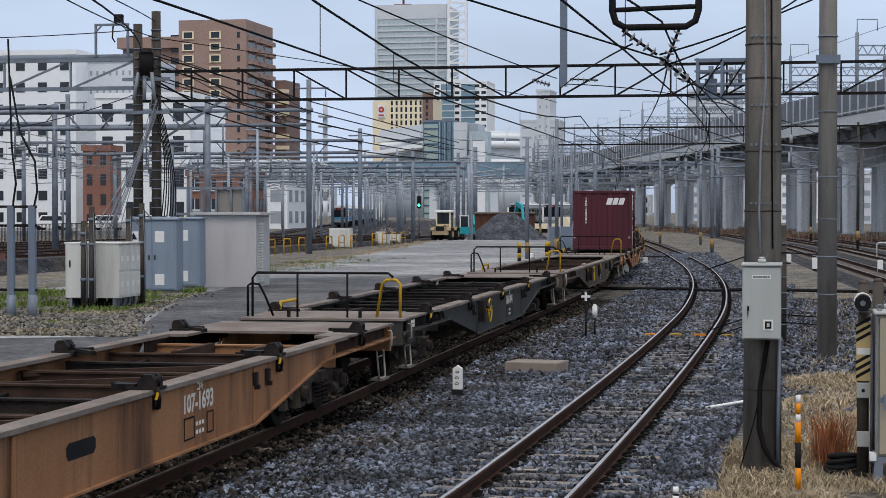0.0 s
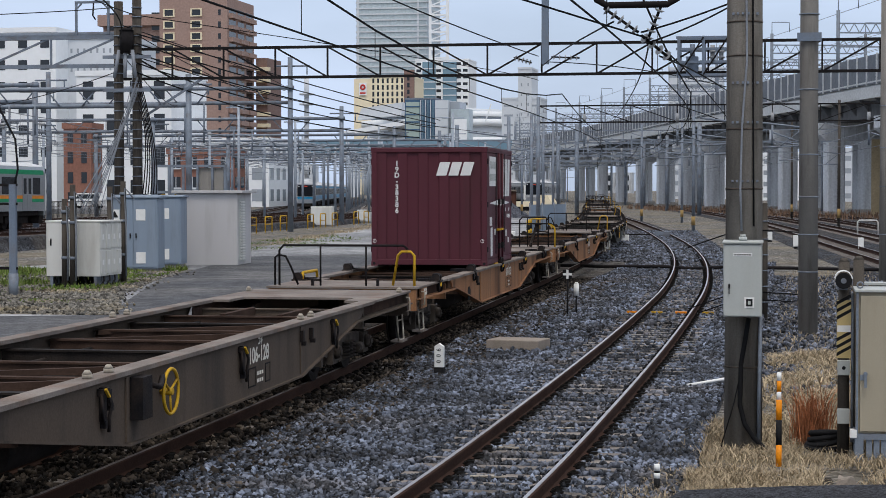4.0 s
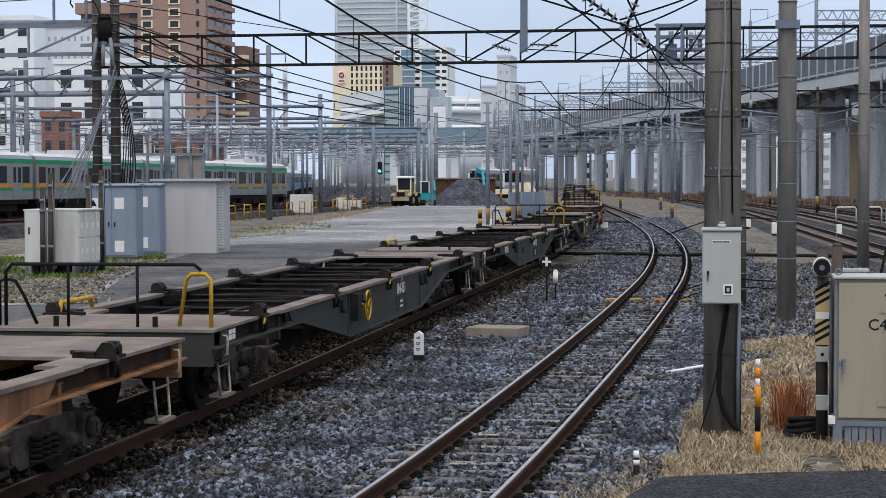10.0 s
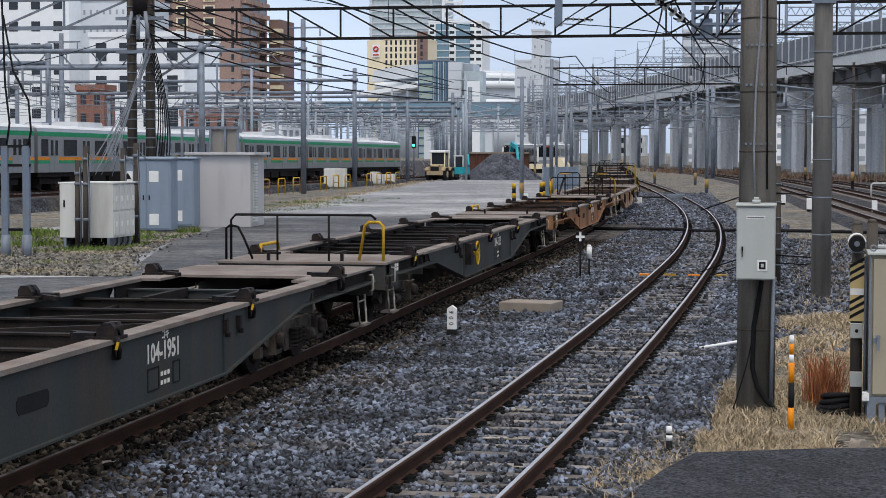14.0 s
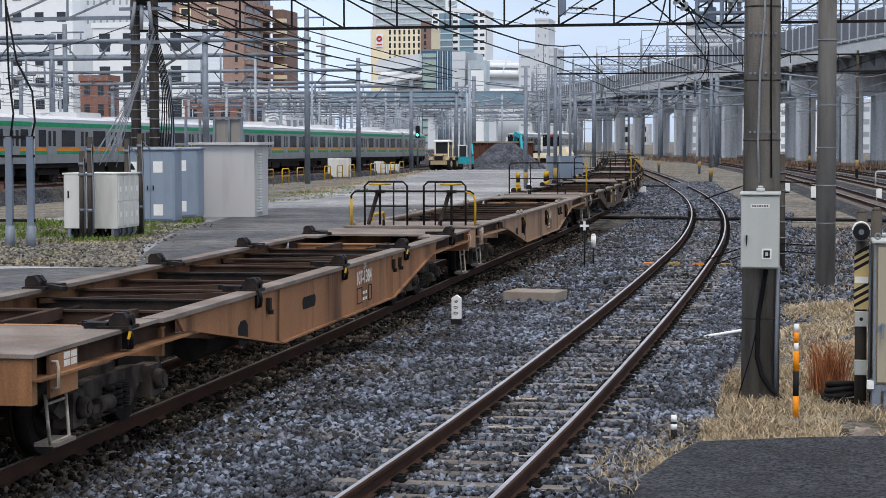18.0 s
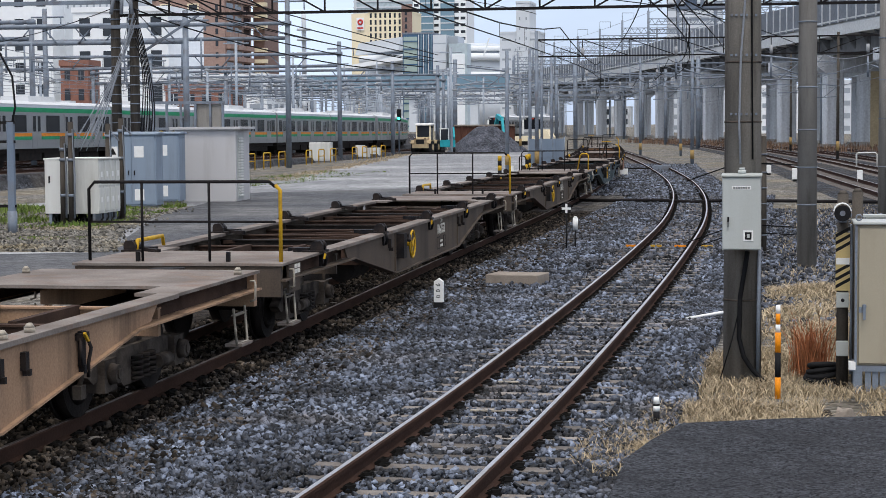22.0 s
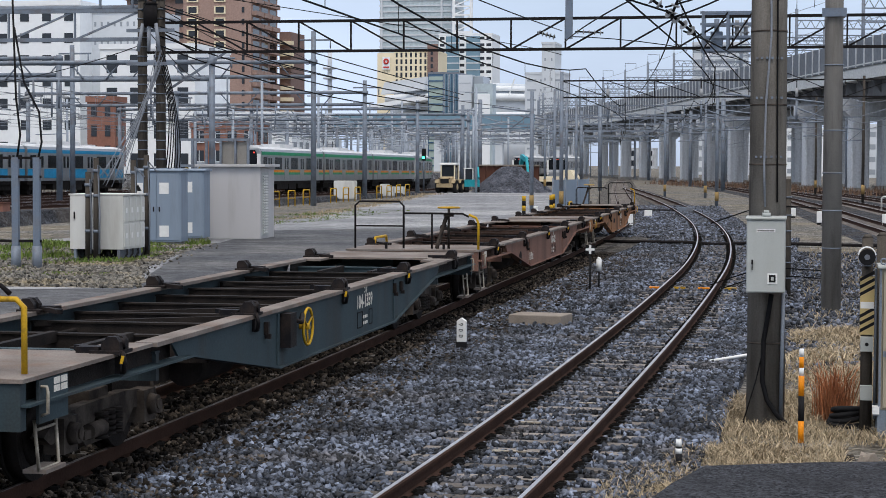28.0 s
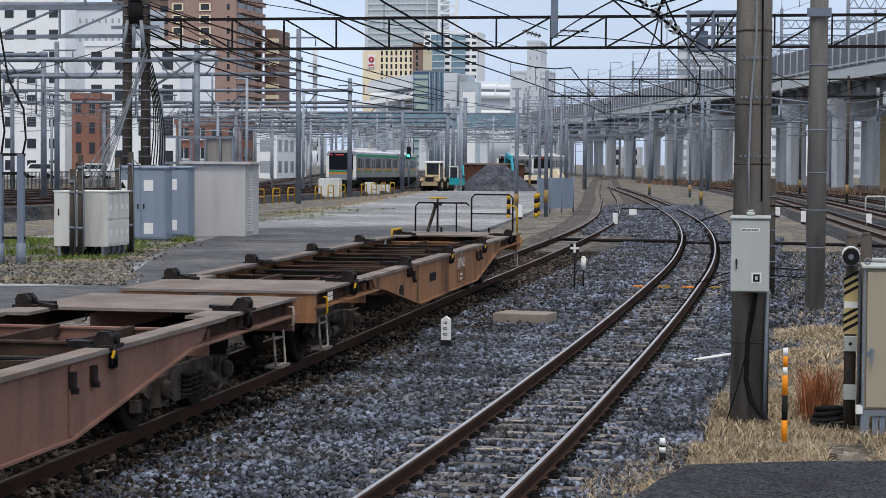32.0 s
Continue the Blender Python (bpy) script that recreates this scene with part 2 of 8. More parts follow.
M_BEIGEBOX = material("beige_painted_steel", (0.36, 0.32, 0.24), 0.5, second=(0.31, 0.275, 0.205), scale=1.5, grain=90, bump=0.03, dirt=(0.2, 0.16, 0.11), dirt_scale=3, dirt_amount=0.25, streak=True, speckle=0.1)
M_WHITEBOX = material("off_white_painted_steel", (0.64, 0.64, 0.61), 0.5, second=(0.55, 0.55, 0.51), scale=2, grain=80, bump=0.02, dirt=(0.25, 0.22, 0.18), dirt_scale=2.5, dirt_amount=0.3, streak=True, speckle=0.1)
M_BLUEBOX = material("faded_blue_painted_steel", (0.21, 0.265, 0.335), 0.55, second=(0.26, 0.31, 0.37), scale=2, grain=80, bump=0.05, dirt=(0.12, 0.13, 0.14), dirt_scale=2.5, dirt_amount=0.35, streak=True, speckle=0.1)
M_SHED = material("grey_shed_panel", (0.52, 0.51, 0.51), 0.6, second=(0.46, 0.45, 0.45), scale=0.8, grain=70, bump=0.03, dirt=(0.25, 0.23, 0.2), dirt_scale=1.5, dirt_amount=0.25, streak=True, speckle=0.1)
M_STEEL = material("galvanised_steel", (0.21, 0.245, 0.29), 0.55, 0.2, second=(0.12, 0.14, 0.17), scale=2, grain=60, bump=0.05, dirt=(0.16, 0.10, 0.07), dirt_scale=2, dirt_amount=0.35)
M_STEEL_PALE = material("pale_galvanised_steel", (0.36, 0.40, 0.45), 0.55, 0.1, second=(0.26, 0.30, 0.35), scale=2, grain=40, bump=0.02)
M_BLUE_STEEL = material("blue_grey_painted_steel", (0.16, 0.20, 0.26), 0.55, 0.2, second=(0.21, 0.25, 0.30), scale=2, grain=60, bump=0.05, dirt=(0.15, 0.1, 0.07), dirt_scale=2, dirt_amount=0.3)
M_DARK_STEEL = material("dark_gantry_steel", (0.014, 0.013, 0.014), 0.7, 0.1, second=(0.028, 0.024, 0.022), scale=2, grain=50, spec=0.06)
M_BAND = material("faded_yellow_band", (0.34, 0.23, 0.09), 0.8, second=(0.22, 0.15, 0.07), scale=3, grain=20)
M_WIRE = material("black_cable", (0.012, 0.012, 0.013), 0.7, grain=40, bump=0, spec=0.06)
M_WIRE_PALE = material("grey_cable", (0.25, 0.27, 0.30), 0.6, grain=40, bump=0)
M_INSUL = material("grey_porcelain", (0.35, 0.36, 0.37), 0.3, grain=40, bump=0)
M_BLACK = material("black_rubber", (0.02, 0.02, 0.021), 0.75, grain=50, spec=0.06)
M_YELLOW = material("worn_yellow_paint", (0.55, 0.33, 0.02), 0.55, second=(0.42, 0.24, 0.02), scale=6, grain=60, dirt=(0.06, 0.05, 0.04), dirt_scale=8, dirt_amount=0.4)
M_HAZARD = material("faded_cream_yellow_paint", (0.55, 0.43, 0.20), 0.6, second=(0.45, 0.34, 0.15), scale=6, grain=60, bump=0.02, speckle=0.1)
M_ORANGE = material("orange_reflective_paint", (0.85, 0.28, 0.01), 0.45, grain=60, bump=0)
M_WHITE = material("white_paint", (0.78, 0.78, 0.76), 0.6, second=(0.66, 0.66, 0.63), scale=6, grain=60, bump=0.02, speckle=0.1)
M_OFFWHITE = material("dirty_white_lettering", (0.74, 0.70, 0.62), 0.7, grain=60, bump=0)
M_MAROON = material("maroon_container_paint", (0.095, 0.026, 0.036), 0.5, second=(0.078, 0.024, 0.032), scale=1.2, grain=70, bump=0.03, dirt=(0.05, 0.025, 0.025), dirt_scale=2, dirt_amount=0.4, streak=True, speckle=0.1)
M_W_BROWN = material("rust_brown_wagon_paint", (0.36, 0.18, 0.085), 0.7, second=(0.20, 0.09, 0.045), scale=0.8, amount=0.7, grain=50, bump=0.1, dirt=(0.022, 0.016, 0.013), dirt_scale=1.1, dirt_amount=0.9, streak=True)
M_W_TAN = material("faded_tan_wagon_paint", (0.37, 0.235, 0.145), 0.75, second=(0.25, 0.15, 0.095), scale=0.8, grain=50, bump=0.1, dirt=(0.03, 0.022, 0.018), dirt_scale=1.1, dirt_amount=0.85, streak=True)
M_W_RED = material("faded_reddish_brown_wagon_paint", (0.235, 0.125, 0.092), 0.75, second=(0.16, 0.09, 0.068), scale=1, grain=50, bump=0.08, dirt=(0.07, 0.05, 0.042), dirt_scale=1.2, dirt_amount=0.6, streak=True)
M_W_GREEN = material("dark_green_grey_wagon_paint", (0.045, 0.050, 0.048), 0.7, second=(0.028, 0.030, 0.029), scale=1, grain=50, bump=0.08, dirt=(0.075, 0.05, 0.036), dirt_scale=1.2, dirt_amount=0.6, streak=True)
M_W_TEAL = material("blue_green_wagon_paint", (0.045, 0.068, 0.078), 0.65, second=(0.03, 0.044, 0.05), scale=1, grain=50, bump=0.08, dirt=(0.05, 0.04, 0.034), dirt_scale=1.2, dirt_amount=0.5, streak=True)
# brown darkened to paint in the shade inside the wagon frame
M_FRAME_SHADE = material("shade_dark_brown_frame_beam", (0.075, 0.047, 0.035), 0.85, second=(0.03, 0.02, 0.016), scale=2, amount=0.9, grain=50, bump=0.1, spec=0.05)
M_W_OLIVE = material("grimy_brown_grey_wagon_paint", (0.105, 0.078, 0.058), 0.75, second=(0.065, 0.052, 0.042), scale=1, grain=50, bump=0.08, dirt=(0.03, 0.027, 0.025), dirt_scale=1.2, dirt_amount=0.7, streak=True)
M_DECK = material("worn_rusty_deck_plate", (0.235, 0.203, 0.178), 0.8, second=(0.115, 0.092, 0.078), scale=1.8, amount=0.7, grain=45, bump=0.2, dirt=(0.20, 0.10, 0.055), dirt_scale=2.2, dirt_amount=0.4)
M_BOGIE = material("dusty_brown_grey_bogie_steel", (0.10, 0.082, 0.068), 0.8, second=(0.022, 0.018, 0.016), scale=5, amount=0.9, grain=50, bump=0.2, spec=0.08)
M_CREAM = material("dirty_cream_paint", (0.44, 0.40, 0.33), 0.7, second=(0.14, 0.115, 0.09), scale=6, amount=0.8, grain=50, bump=0.05)
# oily black running gear; also painted on as shade in the wagon bays
M_GRIME_SHADE = material("oily_black_underframe_and_shade", (0.016, 0.014, 0.013), 0.7, second=(0.05, 0.04, 0.034), scale=3, grain=50, bump=0.3, spec=0.06)
M_LOCK = material("dark_container_lock_steel", (0.013, 0.013, 0.015), 0.6, 0.2, second=(0.055, 0.04, 0.032), scale=6, grain=60, bump=0.2, spec=0.06)
M_STRAW = material("dry_straw_grass", (0.42, 0.34, 0.225), 0.9, second=(0.26, 0.2, 0.13), scale=2, grain=30, bump=0, per_island=0.45)
M_REED = material("dull_brown_reeds", (0.20, 0.125, 0.085), 0.9, second=(0.13, 0.09, 0.06), scale=0.5, grain=10, bump=0, per_island=0.4)
M_SHRUB = material("reddish_brown_dead_stems", (0.42, 0.165, 0.075), 0.9, second=(0.27, 0.115, 0.055), scale=3, grain=30, bump=0, per_island=0.4)
M_WEED = material("green_weeds", (0.10, 0.165, 0.03), 0.85, second=(0.17, 0.17, 0.06), scale=1.0, grain=20, bump=0, per_island=0.4)
M_TRAIN_SILVER = material("brushed_stainless_car_body", (0.37, 0.38, 0.39), 0.38, 0.75, second=(0.35, 0.36, 0.37), scale=1, grain=60, bump=0.02)
M_TRAIN_ROOF = material("pale_grey_car_roof", (0.62, 0.63, 0.64), 0.6, second=(0.5, 0.51, 0.52), scale=1, grain=50)
M_TRAIN_GREEN = material("green_stripe", (0.015, 0.30, 0.13), 0.4, grain=40, bump=0)
M_TRAIN_ORANGE = material("orange_stripe", (0.75, 0.25, 0.02), 0.4, grain=40, bump=0)
M_TRAIN_BLUE = material("sky_blue_stripe", (0.02, 0.28, 0.52), 0.4, grain=40, bump=0)
M_GLASS = glass_material("dark_window_glass", (0.02, 0.024, 0.03))
M_GLASS_TRAIN = material("tinted_carriage_glass", (0.012, 0.014, 0.018), 0.2, grain=20, bump=0, spec=0.12)
M_GLASS_PALE = glass_material("pale_window_glass", (0.30, 0.33, 0.36), 0.2)
M_TOWER_SKIN = material("pale_green_grey_curtain_wall", (0.44, 0.51, 0.54), 0.35, second=(0.40, 0.47, 0.5), scale=0.05, grain=0.5, bump=0)
M_SIGN_RED = material("red_sign_paint", (0.55, 0.06, 0.05), 0.5, grain=2, bump=0)
M_GLASS_GREEN = glass_material("pale_green_facade_glass", (0.34, 0.42, 0.38), 0.2)
M_GLASS_BLUE = glass_material("blue_tower_glass", (0.16, 0.26, 0.33), 0.15)
M_GLASS_DEEP = glass_material("deep_blue_facade_glass", (0.05, 0.11, 0.19), 0.12)
M_BRICK_BROWN = material("brown_tile_facade", (0.36, 0.25, 0.21), 0.85, second=(0.31, 0.21, 0.175), scale=0.1, grain=2.0, bump=0.05)
M_BRICK_DARK = material("dark_brown_tile_facade", (0.24, 0.16, 0.135), 0.85, second=(0.2, 0.13, 0.11), scale=0.1, grain=2.0, bump=0.05)
M_BRICK_RED = material("red_brick_facade", (0.27, 0.135, 0.10), 0.85, second=(0.21, 0.10, 0.075), scale=0.3, grain=3.0, bump=0.1)
M_FACADE_WHITE = material("white_facade", (0.80, 0.82, 0.83), 0.8, second=(0.77, 0.79, 0.80), scale=0.1, grain=1.0, bump=0.0, speckle=0.08)
M_FACADE_GREY = material("pale_grey_facade", (0.60, 0.63, 0.66), 0.8, second=(0.54, 0.57, 0.60), scale=0.08, grain=1.0, bump=0.02, speckle=0.08)
M_FACADE_BEIGE = material("cream_hotel_facade", (0.80, 0.70, 0.50), 0.8, second=(0.74, 0.64, 0.46), scale=0.05, grain=1.0, bump=0.02, speckle=0.08)
M_VIADUCT = material("viaduct_concrete", (0.56, 0.585, 0.61), 0.85, second=(0.43, 0.45, 0.47), scale=0.25, grain=4, bump=0.05, streak=True, dirt=(0.14, 0.125, 0.11), dirt_scale=0.5, dirt_amount=0.5)
M_VIADUCT_PALE = material("pale_viaduct_girder", (0.55, 0.57, 0.57), 0.8, second=(0.47, 0.48, 0.48), scale=0.25, grain=4, bump=0.02, streak=True)
# stained concrete, darkened so its colour carries the shade under the deck
M_VIADUCT_SHADE = material("stained_shade_dark_viaduct_underside", (0.13, 0.135, 0.14), 0.9, second=(0.07, 0.07, 0.07), scale=0.25, grain=4, bump=0.05, dirt=(0.04, 0.038, 0.036), dirt_scale=0.5, dirt_amount=0.5)
M_NOISE_WALL = material("grey_noise_barrier_panels", (0.17, 0.19, 0.215), 0.7, second=(0.12, 0.135, 0.155), scale=0.4, grain=3, bump=0.05)
M_PILE = ground_material("crushed_stone_pile", (0.055, 0.06, 0.075), (0.12, 0.125, 0.145), 0.12, bump=1.0)
M_RUST = material("rusted_steel_sheet", (0.11, 0.05, 0.035), 0.9, second=(0.07, 0.035, 0.028), scale=1, grain=20, bump=0.1, streak=True)
M_CYAN = material("turquoise_machine_paint", (0.03, 0.36, 0.42), 0.45, grain=40, bump=0)
M_TAN_WALL = material("tan_hoarding", (0.42, 0.33, 0.2), 0.85, scale=0.5, grain=5)
M_LEAF = material("dark_tree_leaves", (0.035, 0.06, 0.025), 0.9, scale=1, grain=10, per_island=0.4)
M_SIG_GREEN = glowing("green_signal_lens", (0.05, 1.0, 0.55), 4.0)
M_TAIL_RED = glowing("red_tail_lamp", (0.9, 0.05, 0.03), 0.8)
M_LED_ORANGE = glowing("red_led_sign", (0.5, 0.05, 0.03), 0.25)


# ---- building tools ----
class Geo:
    """Collects vertices and faces of one mesh."""

    def __init__(self):
        self.v, self.f, self.s = [], [], []

    def add(self, verts, faces, smooth=False):
        o = len(self.v)
        self.v += [tuple(p) for p in verts]
        self.f += [tuple(i + o for i in q) for q in faces]
        self.s += [smooth] * len(faces)
        return self

    def box(self, x0, x1, y0, y1, z0, z1):
        v = [(x, y, z) for z in (z0, z1) for y in (y0, y1) for x in (x0, x1)]
        return self.add(v, [(0, 2, 3, 1), (4, 5, 7, 6), (0, 1, 5, 4), (2, 6, 7, 3), (0, 4, 6, 2), (1, 3, 7, 5)])

    def beam(self, p, q, w, h):
        """A square bar from p to q, w wide and h high."""
        p, q = Vector(p), Vector(q)
        d = (q - p).normalized()
        side = d.cross(Vector((0, 0, 1)))
        side = side.normalized() if side.length > 1e-4 else Vector((1, 0, 0))
        up = side.cross(d)
        v = [c + side * (a * w / 2) + up * (b * h / 2) for c in (p, q) for a, b in ((-1, -1), (1, -1), (1, 1), (-1, 1))]
        return self.add(v, [(3, 2, 1, 0), (4, 5, 6, 7), (0, 1, 5, 4), (1, 2, 6, 5), (2, 3, 7, 6), (3, 0, 4, 7)])

    def cyl(self, p, q, r, n=10, r2=None):
        p, q = Vector(p), Vector(q)
        d = (q - p).normalized()
        a = d.orthogonal().normalized()
        b = d.cross(a)
        r2 = r if r2 is None else r2
        ring = [(math.cos(2 * math.pi * i / n), math.sin(2 * math.pi * i / n)) for i in range(n)]
        v = [p + (a * c + b * s) * r for c, s in ring] + [q + (a * c + b * s) * r2 for c, s in ring]
        self.add(v, [(i, (i + 1) % n, n + (i + 1) % n, n + i) for i in range(n)], True)
        o = len(self.v) - 2 * n
        self.f += [tuple(o + i for i in reversed(range(n))), tuple(o + n + i for i in range(n))]
        self.s += [False, False]
        return self

    def tube(self, pts, r, n=6, closed=False):
        pts = [Vector(p) for p in pts]
        v, up = [], None
        for i, p in enumerate(pts):
            d = (pts[min(i + 1, len(pts) - 1)] - pts[max(i - 1, 0)])
            if closed:
                d = pts[(i + 1) % len(pts)] - pts[i - 1]
            d.normalize()
            up = d.orthogonal() if up is None else up - d * up.dot(d)
            up.normalize()
            b = d.cross(up)
            v += [p + (up * math.cos(2 * math.pi * k / n) + b * math.sin(2 * math.pi * k / n)) * r for k in range(n)]
        m = len(pts)
        f = [(i * n + k, i * n + (k + 1) % n, ((i + 1) % m) * n + (k + 1) % n, ((i + 1) % m) * n + k) for i in range(m if closed else m - 1) for k in range(n)]
        self.add(v, f, True)
        if not closed:
            o = len(self.v) - m * n
            self.f += [tuple(o + k for k in reversed(range(n))), tuple(o + (m - 1) * n + k for k in range(n))]
            self.s += [False, False]
        return self

    def prism(self, poly, axis, a, b):
        """Extrudes an outline along x, y or z from a to b; the outline holds the other two coordinates in order."""
        put = {"x": lambda u, w, c: (c, u, w), "y": lambda u, w, c: (u, c, w), "z": lambda u, w, c: (u, w, c)}[axis]
        n = len(poly)
        v = [put(u, w, c) for c in (a, b) for u, w in poly]
        return self.add(v, [tuple(reversed(range(n))), tuple(range(n, 2 * n))] + [(i, (i + 1) % n, n + (i + 1) % n, n + i) for i in range(n)])

    def mesh(self, name, mat):
        me = bpy.data.meshes.new(name)
        me.from_pydata(self.v, [], self.f)
        me.polygons.foreach_set("use_smooth", self.s)
        me.materials.append(mat)
        bm = bmesh.new()
        bm.from_mesh(me)
        bmesh.ops.recalc_face_normals(bm, faces=bm.faces)
        bm.to_mesh(me)
        bm.free()
        return me


def part(name, geo, mat, parent, label="", at=None):
    ob = new(name, geo if isinstance(geo, bpy.types.Mesh) else geo.mesh(name, mat))
    ob.parent = parent
    if at is not None:
        ob.matrix_basis = at
    if label:
        ob["label"] = label
    return ob


def thing(name, label, category, group="", at=None, kind=""):
    ob = new(name)
    ob.empty_display_size = 0.3
    if at is not None:
        ob.matrix_basis = at
    return tagged(ob, label, category, group, kind)


def solo(name, geo, mat, label, category, group="", kind="", at=None):
    ob = new(name, geo.mesh(name, mat))
    if at is not None:
        ob.matrix_basis = at
    return tagged(ob, label, category, group, kind)


def rounded(ob, width=0.01, segments=2):
    b = ob.modifiers.new("edges", "BEVEL")
    b.width, b.segments, b.limit_method = width, segments, "ANGLE"
    return ob


def lettering(text, size, mat, parent, at, depth=0.002, name="lettering", label="", align="CENTER", bold=0.0):
    cu = bpy.data.curves.new(name, "FONT")
    cu.body, cu.size, cu.extrude, cu.align_x, cu.align_y = text, size, depth, align, "CENTER"
    cu.resolution_u, cu.offset = 3, bold
    cu.materials.append(mat)
    ob = new(name, cu)
    ob.parent, ob.matrix_basis = parent, at
    if label:
        ob["label"] = label
    return ob


def spline(points, step):
    """Points (y, x) of a plan line, smoothed, as a list of (x, y) at about that step."""
    ys = np.array([p[0] for p in points], float)
    xs = np.array([p[1] for p in points], float)
    h = np.diff(ys)
    m = np.zeros(len(ys))
    s = np.diff(xs) / h
    m[1:-1] = (s[:-1] * h[1:] + s[1:] * h[:-1]) / (h[1:] + h[:-1])
    m[0], m[-1] = s[0], s[-1]
    y = np.arange(ys[0], ys[-1] + step / 2, step)
    i = np.clip(np.searchsorted(ys, y, side="right") - 1, 0, len(h) - 1)
    t = (y - ys[i]) / h[i]
    x = (2 * t**3 - 3 * t**2 + 1) * xs[i] + (t**3 - 2 * t**2 + t) * h[i] * m[i] + (-2 * t**3 + 3 * t**2) * xs[i + 1] + (t**3 - t**2) * h[i] * m[i + 1]
    return np.stack([x, y], -1)


# ---- ground and tracks ----
FREIGHT = [(-340, -6.9), (0, -6.95), (15, -7.0), (24, -7.1), (37.5, -7.4), (59, -7.8), (85, -8.75), (103.5, -10.1), (117, -11.4), (149.5, -14.6), (172, -17.0), (319, -31.9), (420, -42.0)]
SIDING = [(-60, -5.1), (10, -2.99), (14, -2.87), (18, -2.77), (24, -2.70), (40, -2.69), (53, -2.87), (61, -3.15), (70, -3.6), (83, -4.5), (115.5, -7.7), (150, -11.8), (190, -17.0), (225, -21.6)]
YARD_LINES = [[(20, x0 + 4.6), (84, x0), (156, x0 - 5.2), (240, x0 - 14.5), (350, x0 - 30.0)] for x0 in (3.1, 6.6, 10.2, 14.4)]
STATION = [(-200, -43.6), (180, -43.6), (206, -44.0), (240, -49.5), (300, -62.5), (420, -87.0), (620, -128.0)]
LEFT_LINES = [[(y, x + d) for y, x in STATION] for d in (4.0, 0.0, -4.2, -9.0, -13.4, -17.8)]
LEFT_Z = 0.30


def left_z(y):
    """The station tracks fall gently away from the camera."""
    return 0.5 - 0.0041 * (min(max(y, 40), 230) - 97)


g = Geo()
span = 4500
g.add([(-span, -span, -0.26), (span, -span, -0.26), (span, span, -0.26), (-span, span, -0.26)], [(0, 1, 2, 3)])
ground = solo("ground", g, M_GROUND, "grey-brown gravel ground of the rail yard", "ground", kind="structure")


def strip(name, line, profile, mat, step=1.0, z=0.0, label="", parent=None, lo=-1e9, hi=1e9, rise=None):
    """Sweeps a profile of (across, height) along a plan line."""
    pts = [p for p in spline(line, step) if lo <= p[1] <= hi]
    geo, n = Geo(), len(profile)
    for i, p in enumerate(pts):
        d = pts[min(i + 1, len(pts) - 1)] - pts[max(i - 1, 0)]
        d = d / np.hypot(*d)
        lift = z + (rise(p[1]) if rise else 0)
        geo.v += [(p[0] + d[1] * a, p[1] - d[0] * a, lift + h) for a, h in profile]
    for i in range(len(pts) - 1):
        for k in range(n):
            geo.f.append((i * n + k, i * n + (k + 1) % n, (i + 1) * n + (k + 1) % n, (i + 1) * n + k))
            geo.s.append(False)
    geo.f += [tuple(range(n)), tuple(reversed(range((len(pts) - 1) * n, len(pts) * n)))]
    geo.s += [False, False]
    if parent is not None:
        return part(name, geo, mat, parent, label)
    return solo(name, geo, mat, label, "ground", kind="structure")


BED = [(-2.3, -0.30), (2.3, -0.30), (1.75, -0.168), (-1.75, -0.168)]
strip("ballast_bed", FREIGHT, BED, M_BALLAST_RUST_SHADE, 2.0, 0.004, "rust-stained crushed stone bed, coloured darker for the shade under the wagons", hi=62)
strip("ballast_bed", FREIGHT, BED, M_BALLAST_FAR, 2.0, 0.004, "dusty brown-grey crushed stone bed under the freight track further on", lo=62)
strip("ballast_bed", SIDING, [(-2.4, -0.30), (1.9, -0.30), (1.5, -0.168), (-2.2, -0.168)], M_BALLAST, 2.0, -0.004, "blue-grey crushed stone bed under the siding")
for line in YARD_LINES:
    strip("ballast_bed", line, BED, M_BALLAST, 4.0, -0.008, "grey crushed stone bed under a yard track")
strip("ballast_bed", STATION, [(-21.2, -1.2), (7.1, -1.2), (6.4, -0.165), (-20.5, -0.165)], M_BALLAST, 6.0, 0.0, "grey crushed stone bed under the station tracks", rise=left_z)
g = Geo().prism([(-5.9, 6), (-4.2, 6), (-4.2, 62), (-6.6, 62)], "z", -0.3, -0.186)
solo("ballast_bed", g, M_BALLAST, "crushed stone between freight track and siding", "ground", kind="structure")

RAIL_SIDE = [(-0.064, -0.153), (0.064, -0.153), (0.064, -0.140), (0.012, -0.125), (0.009, -0.045), (0.0325, -0.035), (0.0325, -0.008), (0.024, -0.002), (-0.028, -0.002), (-0.0325, -0.008), (-0.0325, -0.035), (-0.009, -0.045), (-0.012, -0.125), (-0.064, -0.140)]
RAIL_HEAD = [(-0.026, -0.009), (0.016, -0.009), (0.014, 0.0), (-0.024, 0.0)]
SLEEPER = Geo().prism([(-1.05, -0.145), (1.05, -0.145), (1.04, 0.0), (-1.04, 0.0)], "y", -0.095, 0.095).mesh("sleeper", M_SLEEPER)
CLIP = Geo()
for sx in (-0.5655, 0.5655):
    for side in (-1, 1):
        x = sx + side * 0.095
        CLIP.box(x - 0.055, x + 0.055, -0.07, 0.07, -0.005, 0.016)
        CLIP.tube([(x - side * 0.05, -0.05, 0.02), (x, -0.055, 0.05), (x + side * 0.045, -0.02, 0.045), (x + side * 0.045, 0.02, 0.05), (x, 0.055, 0.05), (x - side * 0.05, 0.05, 0.02)], 0.018, 4)


